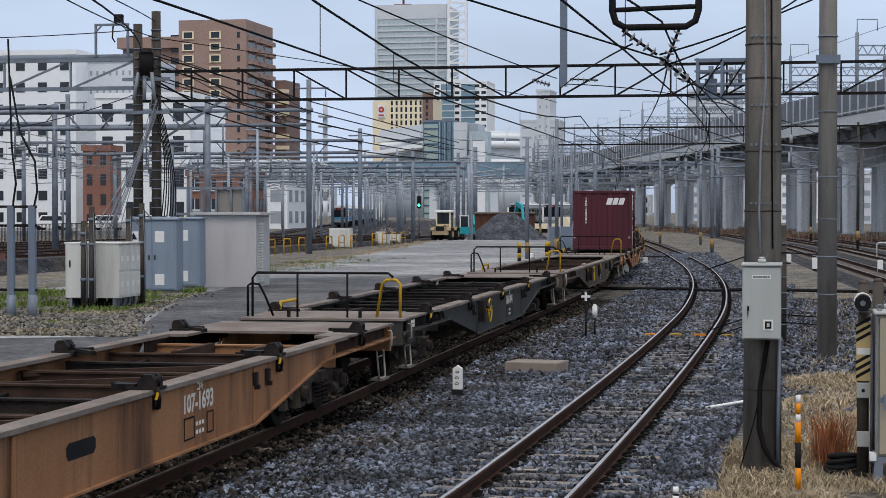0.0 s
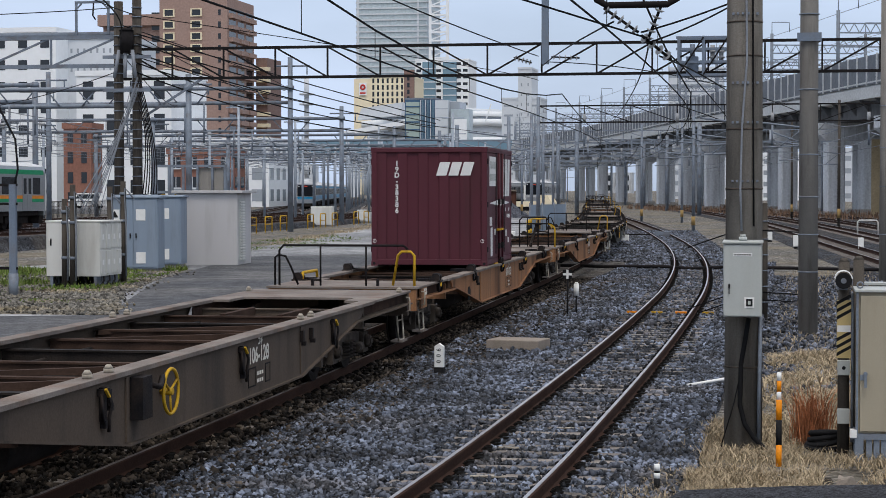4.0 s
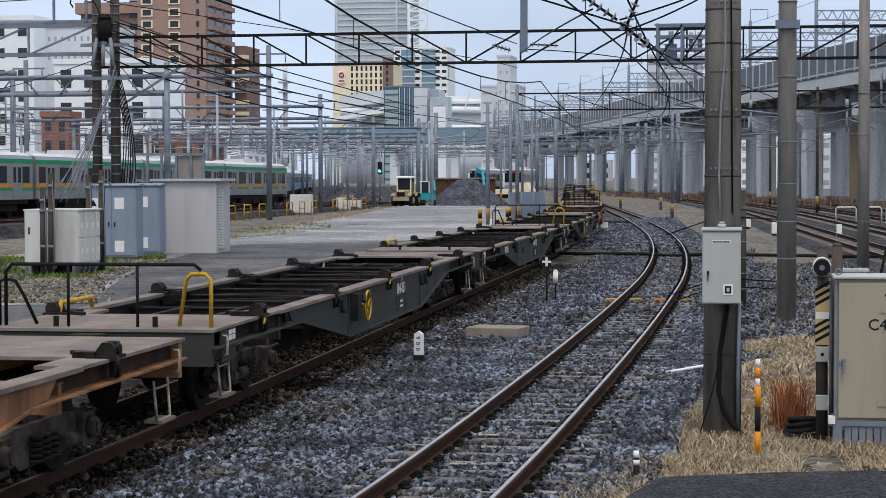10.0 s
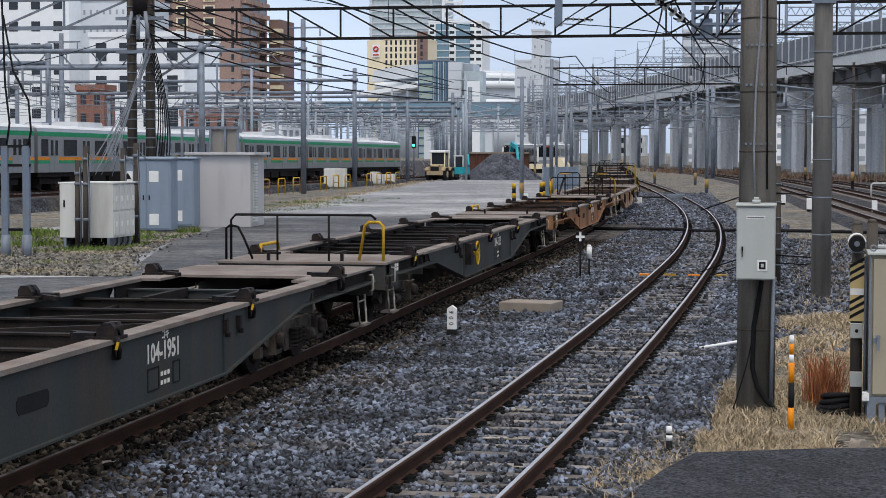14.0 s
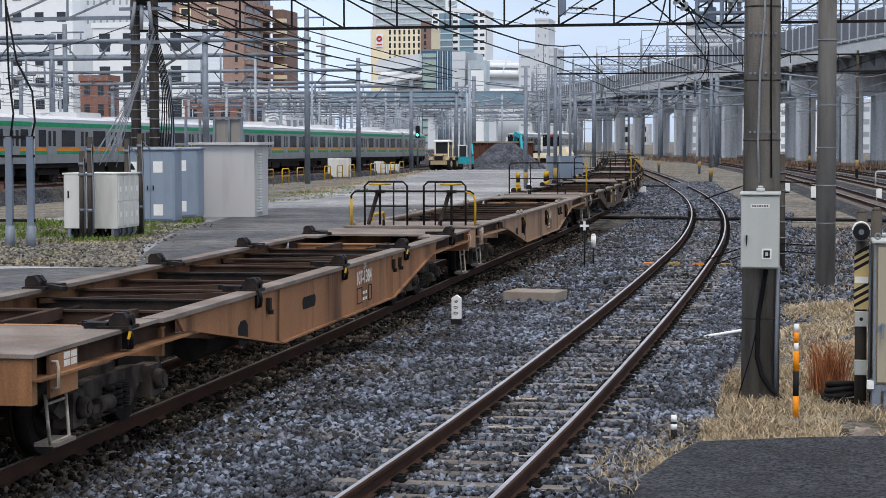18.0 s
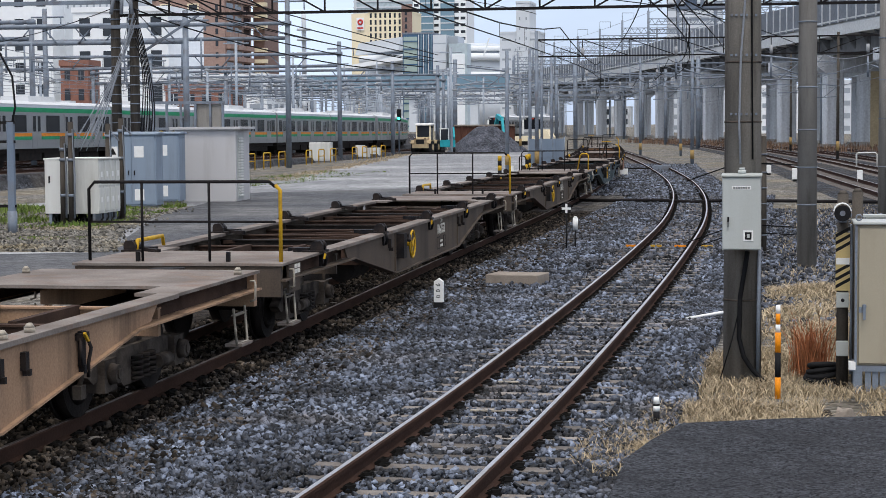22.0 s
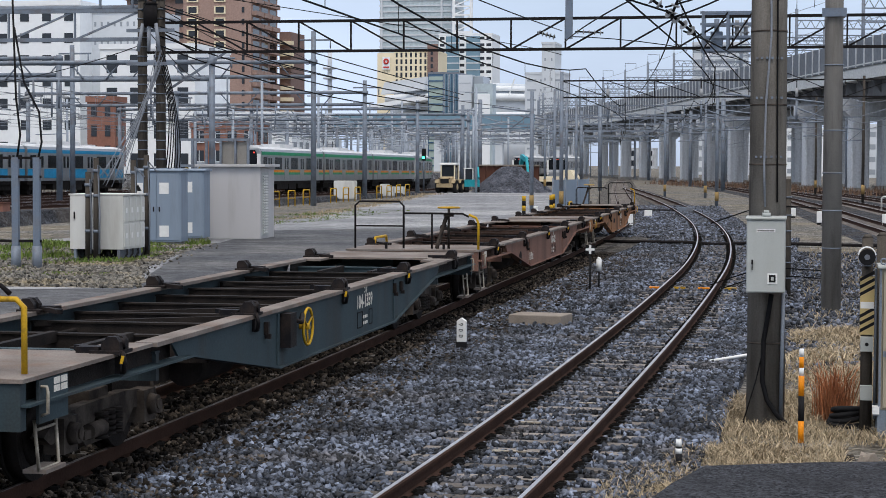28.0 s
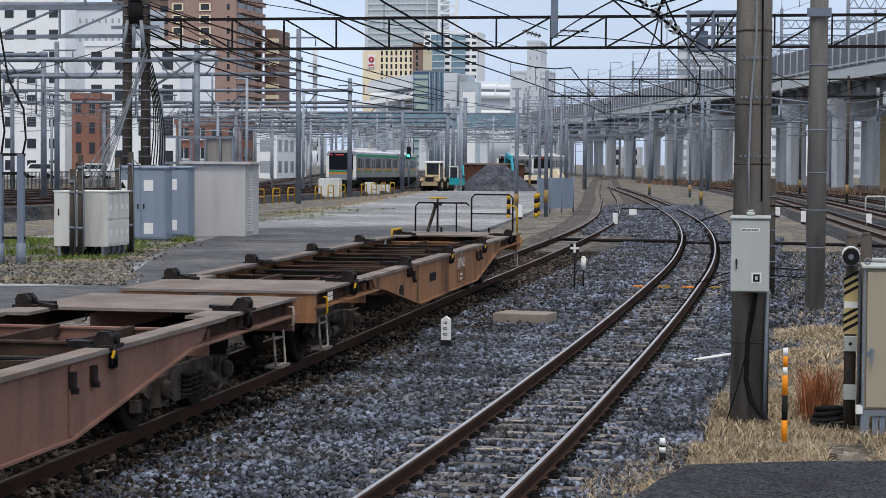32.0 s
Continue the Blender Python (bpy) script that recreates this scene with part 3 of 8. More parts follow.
def track(name, line, label, z=0.0, step=1.0, sleepers=(14, 90), far_sleepers=True, head=None, rise=None):
    t = thing(name, label, "railway track", kind="structure")
    for s in (-0.5655, 0.5655):
        r = strip("rail", [(y, x + s) for y, x in line], RAIL_SIDE, M_RAIL, step, z, "", t, rise=rise)
        strip("rail_head", [(y, x + s) for y, x in line], RAIL_HEAD, head or M_RAIL_TOP, step, z + 0.001, "worn running surface", r, rise=rise)
    pts = spline(line, 0.55)
    rest, clips, count = Geo(), Geo(), 0
    rnd = random.Random(5)
    for i, p in enumerate(pts[:-1]):
        if p[1] < -5 or p[1] > 330:
            continue
        d = pts[i + 1] - p
        m = Matrix.Translation((p[0], p[1], z + (rise(p[1]) if rise else 0) - 0.154 + rnd.uniform(-0.012, 0.004))) @ Matrix.Rotation(math.atan2(d[1], d[0]) - math.pi / 2 + rnd.uniform(-0.012, 0.012), 4, "Z")
        if sleepers[0] <= p[1] <= sleepers[1]:
            part("sleeper", SLEEPER, None, t, "", m)
            clips.add([m @ Vector(v) for v in CLIP.v], CLIP.f)
        elif far_sleepers and p[1] > sleepers[1]:
            rest.add([m @ v.co for v in SLEEPER.vertices], [tuple(q.vertices) for q in SLEEPER.polygons])
    if clips.v:
        tagged(part("rail_clips", clips, M_CLIP, t, "black spring clips holding the rails"), kind="stuff")
    if rest.v:
        tagged(part("far_sleepers", rest, M_SLEEPER, t, "weathered wooden sleepers further off"), kind="stuff")
    return t


track("railway_track", FREIGHT, "straight freight track with rusty rails, bending away far off", sleepers=(14, 70), head=M_RAIL_DULL)
track("railway_track", SIDING, "curving siding with shiny worn rails on wooden sleepers", sleepers=(14, 90))
for line in YARD_LINES:
    track("railway_track", line, "yard track with rusty rails under the viaduct", step=3.0, sleepers=(0, -1))
for line in LEFT_LINES:
    track("railway_track", line, "station track on grey ballast", step=6.0, sleepers=(0, -1), rise=left_z)

g = Geo().prism([(-13.0, 24), (-13.0, 80), (-15.2, 110), (-18.7, 141), (-24.5, 192), (-38, 196), (-35.6, 178), (-33.0, 160), (-25.6, 92), (-26.5, 70), (-30, 56), (-30, 24)], "z", -0.3, -0.13)
solo("pavement", g, M_PAVED, "worn patchy grey asphalt of the works yard", "pavement", kind="structure")
g = Geo().prism([(-13.0, 24), (-13.0, 78), (-15.0, 84), (-19.5, 80), (-22.5, 77), (-20.4, 64), (-19.3, 57), (-15.0, 40.6), (-22, 38), (-30, 38), (-30, 24)], "z", -0.29, -0.126)
solo("pavement", g, M_ASPHALT_YARD, "dark patched asphalt in front of the signal cabinets", "pavement", kind="structure")
g = Geo().prism([(-1.35, -40), (-1.28, 15.2), (-1.15, 16.1), (-0.95, 17.0), (-0.04, 17.4), (0.8, 17.65), (5, 18.0), (5, -40)], "z", -0.4, 0.0)
rounded(solo("pavement", g, M_ASPHALT, "dark rough asphalt of the platform end", "pavement", kind="structure"), 0.03)


def scatter_stones(name, count, region, size, mat, label, seed, z=-0.17):
    """Loose broken stones, each a skewed block, as one heap."""
    rng = np.random.default_rng(seed)
    pos = region(rng, count)
    count = len(pos)
    cube = np.array([(x, y, z0) for z0 in (-1, 1) for y in (-1, 1) for x in (-1, 1)], float) * 0.5
    v = cube[None] * (1 + rng.uniform(-0.45, 0.25, (count, 8, 3)))
    v *= (size * rng.uniform(0.6, 1.45, (count, 1, 1))) * np.stack([rng.uniform(0.8, 1.4, count), rng.uniform(0.7, 1.1, count), rng.uniform(0.5, 0.8, count)], -1)[:, None]
    q = rng.normal(size=(count, 4))
    q[:, 0] *= 1.6
    q /= np.linalg.norm(q, axis=1, keepdims=True)
    w, x, y, zq = q.T
    rot = np.stack([1 - 2 * (y * y + zq * zq), 2 * (x * y - zq * w), 2 * (x * zq + y * w), 2 * (x * y + zq * w), 1 - 2 * (x * x + zq * zq), 2 * (y * zq - x * w), 2 * (x * zq - y * w), 2 * (y * zq + x * w), 1 - 2 * (x * x + y * y)], -1).reshape(-1, 3, 3)
    v = np.einsum("nij,nkj->nki", rot, v)
    v[..., 0] += pos[:, None, 0]
    v[..., 1] += pos[:, None, 1]
    v[..., 2] += z + (pos[:, None, 2] if pos.shape[1] > 2 else 0) + rng.uniform(-0.018, 0.034, (count, 1))
    faces = np.array([(0, 2, 3, 1), (4, 5, 7, 6), (0, 1, 5, 4), (2, 6, 7, 3), (0, 4, 6, 2), (1, 3, 7, 5)])
    loops = (faces[None] + (np.arange(count) * 8)[:, None, None]).reshape(-1)
    me = bpy.data.meshes.new(name)
    me.vertices.add(count * 8)
    me.vertices.foreach_set("co", v.reshape(-1))
    me.loops.add(len(loops))
    me.loops.foreach_set("vertex_index", loops.astype(np.int32))
    me.polygons.add(count * 6)
    me.polygons.foreach_set("loop_start", np.arange(0, count * 24, 4, dtype=np.int32))
    me.update(calc_edges=True)
    me.materials.append(mat)
    return tagged(new(name, me), label, "gravel", kind="stuff")


SIDING_PTS, FREIGHT_PTS = spline(SIDING, 0.5), spline(FREIGHT, 0.5)


def between(x_lo, x_hi, y0, y1, skip_sleepers=None):
    def region(rng, n):
        y = y0 + (y1 - y0) * rng.uniform(0, 1, n) ** 1.15
        x = x_lo + (x_hi - x_lo) * rng.uniform(0, 1, n)
        p = np.stack([x, y], -1)
        keep = np.ones(n, bool)
        mid = np.interp(y, SIDING_PTS[:, 1], SIDING_PTS[:, 0])
        for c in (mid, np.interp(y, FREIGHT_PTS[:, 1], FREIGHT_PTS[:, 0])):
            for s in (-0.5655, 0.5655):
                keep &= np.abs(x - c - s) > 0.085
        inside = np.abs(x - mid) < 1.08
        phase = ((y + 60) / 0.55) % 1.0
        on = (phase < 0.2) | (phase > 0.8)
        keep &= ~(inside & on & (rng.uniform(0, 1, n) < 0.94))
        keep &= ~(inside & ~on & (rng.uniform(0, 1, n) < 0.25))
        return np.column_stack([p, np.where(inside, -0.016, 0.0)])[keep]
    return region


scatter_stones("loose_ballast", 80000, between(-5.9, -0.95, 13.2, 31), 0.045, M_STONE, "blue-grey crushed stone ballast around the siding", 1)
scatter_stones("loose_ballast", 18000, lambda rng, n: (lambda y: np.stack([np.interp(y, [75, 130], [-3.9 - 1.2, -9.5]) + rng.uniform(-3.4, 3.2, n), y], -1))(rng.uniform(75, 132, n)), 0.085, M_STONE, "grey crushed stone ballast where the tracks bend", 6)
scatter_stones("loose_ballast", 46000, between(-6.1, -0.6, 30, 75), 0.058, M_STONE, "blue-grey crushed stone ballast further along the siding", 2)
scatter_stones("loose_ballast", 40000, between(-8.4, -5.0, 13.5, 60), 0.047, M_STONE_RUST, "rust-brown crushed stone ballast beside the freight track", 3)


scatter_stones("loose_ballast", 22000, lambda rng, n: np.stack([rng.uniform(-0.7, 7, n), 27 + 38 * rng.uniform(0, 1, n) ** 1.2], -1), 0.055, M_STONE, "grey crushed stone in front of the yard tracks", 8, z=-0.25)
g = Geo().prism([(-31, 40), (-15.0, 40.6), (-15.4, 43), (-16.3, 45), (-17.6, 49), (-19.3, 57), (-20.4, 64), (-31, 64)], "z", -0.3, -0.115)
solo("gravel_patch", g, M_GROUND, "patch of pale gravel and weeds round the signal cabinets", "ground", kind="structure")
scatter_stones("loose_gravel", 16000, lambda rng, n: (lambda y: np.stack([np.interp(y, [40, 45, 49, 57, 64], [-15.2, -16.6, -18.0, -19.8, -20.8]) - 12 * rng.uniform(0, 1, n) ** 1.5 + rng.normal(0, 0.35, n), y], -1))(rng.uniform(40.5, 62, n)), 0.062, M_STONE_PALE, "pale loose gravel round the signal cabinets", 4, z=-0.12)

# ---- grass ----
def blades(name, count, place, height, width, mat, label, seed, lean=0.5, category="grass"):
    rnd = random.Random(seed)
    geo = Geo()
    for _ in range(count):
        x, y, z, k = place(rnd)
        h = height * rnd.uniform(0.4, 1.2) * k
        a, b = rnd.uniform(0, 6.283), rnd.uniform(0, 6.283)
        w = width * rnd.uniform(0.6, 1.3)
        lx, ly = math.cos(a) * lean * h * rnd.uniform(0.2, 1.2), math.sin(a) * lean * h * rnd.uniform(0.2, 1.2)
        dx, dy = math.cos(b) * w, math.sin(b) * w
        geo.v += [(x - dx, y - dy, z), (x + dx, y + dy, z), (x + lx * 0.4 + dx * 0.7, y + ly * 0.4 + dy * 0.7, z + h * 0.6), (x + lx * 0.4 - dx * 0.7, y + ly * 0.4 - dy * 0.7, z + h * 0.6), (x + lx, y + ly, z + h * rnd.uniform(0.6, 1.0))]
        o = len(geo.v) - 5
        geo.f += [(o, o + 1, o + 2, o + 3), (o + 3, o + 2, o + 4)]
        geo.s += [False, False]
    me = bpy.data.meshes.new(name)
    me.from_pydata(geo.v, [], geo.f)
    me.materials.append(mat)
    return tagged(new(name, me), label, category, kind="stuff")


def straw_place(rnd):
    while True:
        y = rnd.uniform(17.0, 24)
        x = rnd.uniform(-1.35, 1.6)
        k = noise.noise((x * 1.3, y * 0.7, 3.0))
        if y < 17.5 and x > -0.95 and rnd.random() < 0.5:
            continue
        if x < -0.95 and y > 19.2 and rnd.random() < 0.93:
            continue
        if k + rnd.uniform(-0.3, 0.3) > -0.05:
            return x, y, -0.2, 0.75 + 0.5 * k


blades("dry_grass", 12000, straw_place, 0.16, 0.007, M_STRAW, "tangled dry straw-coloured grass by the concrete pole", 11, lean=1.3)
blades("dry_grass", 2300, lambda r: (lambda x, y: (x, y, -0.1, max(0.2, 0.75 + 1.0 * noise.noise((x * 1.4, y, 5)))))((x := r.uniform(-1.0, 0.3)), 17.55 + max(0.0, x) * 0.25 + r.uniform(0, 1.2)), 0.12, 0.006, M_STRAW, "dry grass lying over the broken edge of the asphalt", 20, lean=1.5)
blades("dry_grass", 17000, lambda r: (lambda x, y: (x, y, -0.24, max(0.15, 0.7 + 1.2 * noise.noise((x * 0.9, y * 0.5, 9)))))(r.uniform(-0.4, 2.2), r.uniform(22, 34)), 0.15, 0.010, M_STRAW, "flattened dry grass between the poles", 19, lean=1.6)
blades("dry_grass", 5200, lambda r: (r.uniform(-0.2, 9), r.uniform(25, 70), -0.24, 1.0), 0.14, 0.010, M_STRAW, "thin dry grass in front of the yard tracks", 12, lean=1.2)
blades("dry_grass", 2500, lambda r: ((lambda a, d: (-1.22 + math.cos(a) * d * 0.6, 16.4 + math.sin(a) * d * 1.6, -0.16, 0.8))(r.uniform(0, 6.28), r.random())), 0.12, 0.005, M_STRAW, "dry grass along the broken asphalt edge", 13, lean=1.5)
blades("weeds", 17000, lambda r: (lambda x, y: (x, y, -0.12, max(0.05, 0.75 + noise.noise((x * 0.5, y * 0.35, 0)) * 2.0) if y > 49.5 else max(0.02, noise.noise((x * 0.6, y * 0.5, 4)) * 1.2)))((yy := r.uniform(43, 64)) * 0 + (lambda e: e - 10 * r.random() ** 1.3)(float(np.interp(yy, [43, 49, 57, 64], [-16.5, -18.4, -19.6, -20.6]))), yy), 0.17, 0.022, M_WEED, "patchy green weeds round the trackside cabinets", 14, lean=0.7)
blades("weeds", 1800, lambda r: (lambda x, y: (x, y, -0.12, max(0.04, 0.3 + 1.4 * noise.noise((x * 0.5, y * 0.3, 2)))))(r.uniform(-28.5, -23.5), r.uniform(84, 112)), 0.14, 0.03, M_WEED, "low green weeds behind the shed", 15, lean=0.7)
blades("dry_grass", 2600, lambda r: (-25.5 - (lambda q: q * 0.117)((yy := r.uniform(92, 180)) - 92) + r.gauss(0, 0.5), yy, -0.13, 0.5 + noise.noise((yy * 0.2, 0, 0))), 0.16, 0.03, M_STRAW, "dry grass along the edge of the works yard", 16)
blades("dry_shrub", 420, lambda r: (0.24 + r.gauss(0, 0.09), 21.75 + r.gauss(0, 0.09), -0.2, 1.0), 0.72, 0.006, M_SHRUB, "reddish-brown dead grass shrub with upright stems", 17, lean=0.42, category="shrub")


# ---- near things: poles, cabinets, markers ----
def bands(parent, x, y, r, zs, mat=None):
    for z in zs:
        g = Geo()
        g.cyl((x, y, z - 0.012), (x, y, z + 0.012), r * 1.03, 14)
        part("steel_band", g, mat or M_STEEL, parent)


pole = thing("utility_pole", "thick dark weathered concrete pole with banded cables", "utility pole", at=pose(-0.515, 21.35, -0.25))
g = Geo().cyl((0, 0, -0.3), (0, 0, 9.0), 0.212, 22, 0.178)
part("shaft", g, M_POLE_NEAR, pole)
for z in (0.95, 2.9, 3.55, 4.35, 4.72, 5.4):
    g = Geo().cyl((0, 0, z), (0, 0, z + 0.018), 0.216 - z * 0.0037, 22)
    part("steel_band", g, M_BOGIE, pole)
for z in (2.98, 3.62, 4.05, 4.8):
    for k in range(6):
        a = -2.2 + k * 0.28
        r = 0.219 - z * 0.0037
        part("clamp", Geo().box(math.cos(a) * r - 0.012, math.cos(a) * r + 0.012, math.sin(a) * r - 0.012, math.sin(a) * r + 0.012, z, z + 0.025), M_STEEL, pole)
g = Geo().tube([(0.06, -0.21, 1.5), (0.03, -0.23, 1.3), (-0.02, -0.235, 1.0), (-0.03, -0.23, 0.55), (0.02, -0.24, 0.35), (0.12, -0.25, 0.2), (0.25, -0.3, 0.08), (0.33, -0.35, 0.03)], 0.026, 8)
part("cable", g, M_WIRE, pole, "thick black cable")
g = Geo().tube([(-0.26, -0.24, 0.0), (-0.1, -0.24, 0.55), (0.0, -0.235, 1.0), (0.05, -0.23, 1.5)], 0.007, 5)
part("cable", g, M_WIRE, pole, "thin black cable")
g = Geo().cyl((0.17, -0.17, 0.15), (0.185, -0.165, 1.55), 0.022, 8)
part("conduit", g, M_STEEL, pole, "grey steel conduit pipe")
g = Geo().tube([(-0.02, -0.22, 2.45), (-0.035, -0.225, 2.9), (-0.02, -0.215, 3.6), (0.03, -0.21, 4.3), (0.02, -0.205, 5.2), (0.0, -0.2, 7)], 0.012, 6)
part("cable", g, M_WIRE_PALE, pole, "pale cable running up the pole")
g = Geo().tube([(0.11, -0.19, 2.5), (0.1, -0.19, 3.6), (0.09, -0.185, 5.2), (0.08, -0.18, 7)], 0.01, 6)
part("cable", g, M_WIRE, pole)

box = thing("switch_box", "light grey steel switch box strapped to the concrete pole", "switch box", at=pose(-0.515, 20.98, 1.28))
rounded(part("body", Geo().box(-0.205, 0.205, -0.13, 0.13, 0, 0.79), M_GREYBOX, box), 0.008)
rounded(part("door", Geo().box(-0.198, 0.198, -0.152, -0.132, 0.012, 0.775), M_GREYBOX, box), 0.006)
rounded(part("lid", Geo().prism([(-0.17, 0.79), (0.14, 0.79), (0.14, 0.825), (-0.17, 0.81)], "x", -0.215, 0.215), M_GREYBOX, box), 0.005)
part("cable_gland", Geo().cyl((0.0, 0, 0.82), (0.0, 0, 0.86), 0.045, 12).cyl((0, 0, 0.86), (0, 0, 0.885), 0.03, 12), M_GREYBOX, box)
part("handle", Geo().box(-0.15, -0.132, -0.172, -0.152, 0.31, 0.36).box(-0.147, -0.137, -0.18, -0.165, 0.25, 0.34), M_BLACK, box, "black turn handle")
sw = part("socket", Geo().box(0.02, 0.125, -0.158, -0.15, 0.1, 0.215), M_WHITE, box, "white framed socket window")
part("socket_window", Geo().box(0.038, 0.107, -0.162, -0.157, 0.118, 0.197), M_BLACK, sw)
part("socket_plate", Geo().box(0.058, 0.087, -0.165, -0.161, 0.138, 0.177), M_GREYBOX, sw)
part("name_plate", Geo().box(-0.1, 0.1, -0.1535, -0.1525, 0.655, 0.69), M_WHITE, box)
g = Geo()
for k in range(7):
    g.box(-0.088 + k * 0.026, -0.07 + k * 0.026, -0.1550, -0.1535, 0.664, 0.681)
part("lettering", g, M_BLACK, box, "small dark lettering")

pole = thing("utility_pole", "slender grey concrete pole with steel bands", "utility pole", at=pose(0.33, 39.2, -0.25))
part("shaft", Geo().cyl((0, 0, -0.3), (0, 0, 12), 0.20, 20, 0.165), M_POLE_GREY, pole)
bands(pole, 0, 0, 0.196, (1.25, 2.0, 2.75, 3.6, 4.9, 6.4))
part("clamp", Geo().box(-0.24, 0.24, -0.24, -0.15, 5.85, 6.02), M_BLUE_STEEL, pole, "blue-grey clamp")

pole = thing("utility_pole", "grey concrete catenary pole beside the yard tracks", "utility pole", at=pose(2.87, 61.3, -0.25))
part("shaft", Geo().cyl((0, 0, -0.3), (0, 0, 9.5), 0.19, 14, 0.16), M_POLE_GREY, pole)
bands(pole, 0, 0, 0.19, (1.5, 3.0, 4.2, 5.5))

rod = thing("post", "thin dark post with steel bands and cables", "post", at=pose(-0.59, 43.3, -0.25))
part("shaft", Geo().cyl((0, 0, 0), (0, 0, 2.6), 0.075, 10, 0.065), M_POLE_DARK, rod)
bands(rod, 0, 0, 0.085, (0.4, 0.75, 1.1, 1.45, 1.8, 2.2), M_STEEL)
g = Geo()
for z in (0.45, 0.62, 2.0):
    g.tube([(-1.7, 0.1, z - 0.4), (-0.8, 0, z - 0.08), (0, -0.08, z), (0.8, 0, z - 0.05)], 0.014, 5)
part("cable", g, M_WIRE, rod)

# beige relay cabinet on its stand
cab = thing("relay_cabinet", "beige steel relay cabinet on a grey stand", "cabinet", at=pose(0.68, 20.45, -0.2))
rounded(part("body", Geo().box(0, 1.3, 0.02, 0.62, 0.3, 1.78), M_BEIGEBOX, cab), 0.01)
rounded(part("door", Geo().box(0.03, 0.72, -0.008, 0.018, 0.325, 1.74), M_BEIGEBOX, cab), 0.006)
rounded(part("door", Geo().box(0.735, 1.27, -0.008, 0.018, 0.325, 1.74), M_BEIGEBOX, cab), 0.006)
rounded(part("roof", Geo().box(-0.03, 1.33, -0.03, 0.66, 1.78, 1.81), M_GREYBOX, cab), 0.008)
part("edge_strip", Geo().box(-0.012, 0.012, -0.012, 0.02, 0.3, 1.78), M_STEEL, cab)
h = part("handle", Geo().cyl((0.085, -0.06, 0.93), (0.085, -0.008, 0.93), 0.022, 10).box(0.072, 0.098, -0.075, -0.055, 0.79, 0.95), M_STEEL, cab, "chrome turn handle")
part("lock_plate", Geo().box(0.03, 0.07, -0.014, -0.006, 0.86, 0.92), M_STEEL, h)
part("vent", Geo().box(0.46, 0.62, -0.02, -0.007, 1.43, 1.52), M_BEIGEBOX, cab)
part("vent", Geo().box(0.43, 0.59, -0.02, -0.007, 0.45, 0.53), M_BEIGEBOX, cab)
part("stand", Geo().box(-0.06, 1.36, 0.0, 0.6, 0.24, 0.3), M_STEEL, cab)
for x in (-0.02, 1.25):
    part("leg", Geo().box(x, x + 0.09, 0.0, 0.08, -0.1, 0.24), M_STEEL, cab)
    part("leg", Geo().box(x, x + 0.09, 0.5, 0.58, -0.1, 0.24), M_STEEL, cab)
g = Geo()
for k in range(16):
    g.box(0.1 + k * 0.075, 0.16 + k * 0.075, 0.02, 0.05, -0.05, 0.24)
part("skirt", g, M_STEEL, cab, "corrugated grey skirt")
part("bracket", Geo().box(-0.07, 0.0, -0.03, 0.1, 0.26, 0.34).cyl((-0.035, -0.035, 0.30), (-0.035, -0.028, 0.30), 0.014, 8), M_WHITE, cab, "white bolted corner bracket")
lettering("C4", 0.165, M_BLACK, cab, pose(0.43, -0.011, 1.3, 90), name="lettering", label="black painted C4")
part("emblem", Geo().box(0.50, 0.57, -0.011, -0.008, 1.60, 1.625).box(0.53, 0.55, -0.011, -0.008, 1.575, 1.60), M_BLACK, cab)
part("lifting_ring", Geo().tube([(0.03 + math.cos(a) * 0.03, 0.1, 1.85 + math.sin(a) * 0.03) for a in np.linspace(0, 6.0, 11)], 0.009, 6), M_STEEL, cab)

post = thing("speaker_post", "dark wooden post carrying a small horn loudspeaker", "post", at=pose(0.555, 20.98, -0.25))
part("shaft", Geo().cyl((0, 0, 0), (0, 0, 2.13), 0.066, 12, 0.06).cyl((0, 0, 2.13), (0, 0, 2.17), 0.06, 12, 0.03), M_POLE_DARK, post)
g = Geo().prism([(-0.075, -0.08), (0.075, -0.08), (0.075, -0.07), (-0.075, -0.07)], "z", 1.1, 1.72)
sign = part("hazard_board", g, M_HAZARD, post, "yellow and black striped hazard board")
for k in range(8):
    z = 1.12 + k * 0.078
    if not 3 <= k <= 4:
        part("black_stripe", Geo().add([(-0.075, -0.0815, z), (0.075, -0.0815, z + 0.085), (0.075, -0.0815, z + 0.123), (-0.075, -0.0815, z + 0.038)], [(0, 1, 2, 3)]), M_BLACK, sign)
part("name_plate", Geo().box(-0.07, 0.07, -0.084, -0.08, 1.38, 1.45), M_WHITE, post)
for z, m in ((0.92, M_WHITE), (0.40, M_WHITE)):
    b = rounded(part("junction_box", Geo().box(-0.065, 0.065, -0.13, -0.06, z, z + 0.16), M_GREYBOX, post, "small pale blue-grey junction box"), 0.008)
    if z > 0.8:
        part("keyhole", Geo().cyl((0.0, -0.134, z + 0.08), (0.0, -0.129, z + 0.08), 0.02, 10), M_BLACK, b)
part("conduit", Geo().tube([(0.09, -0.06, 1.8), (0.09, -0.07, 1.0), (0.085, -0.07, 0.2)], 0.014, 6), M_STEEL, post)
horn = thing("loudspeaker", "small white and black horn loudspeaker", "loudspeaker", at=pose(0.545, 20.84, 1.70, 0, 0, 0))
part("horn", Geo().cyl((0, 0.0, 0), (0, -0.13, -0.015), 0.045, 16, 0.088), M_BLACK, horn)
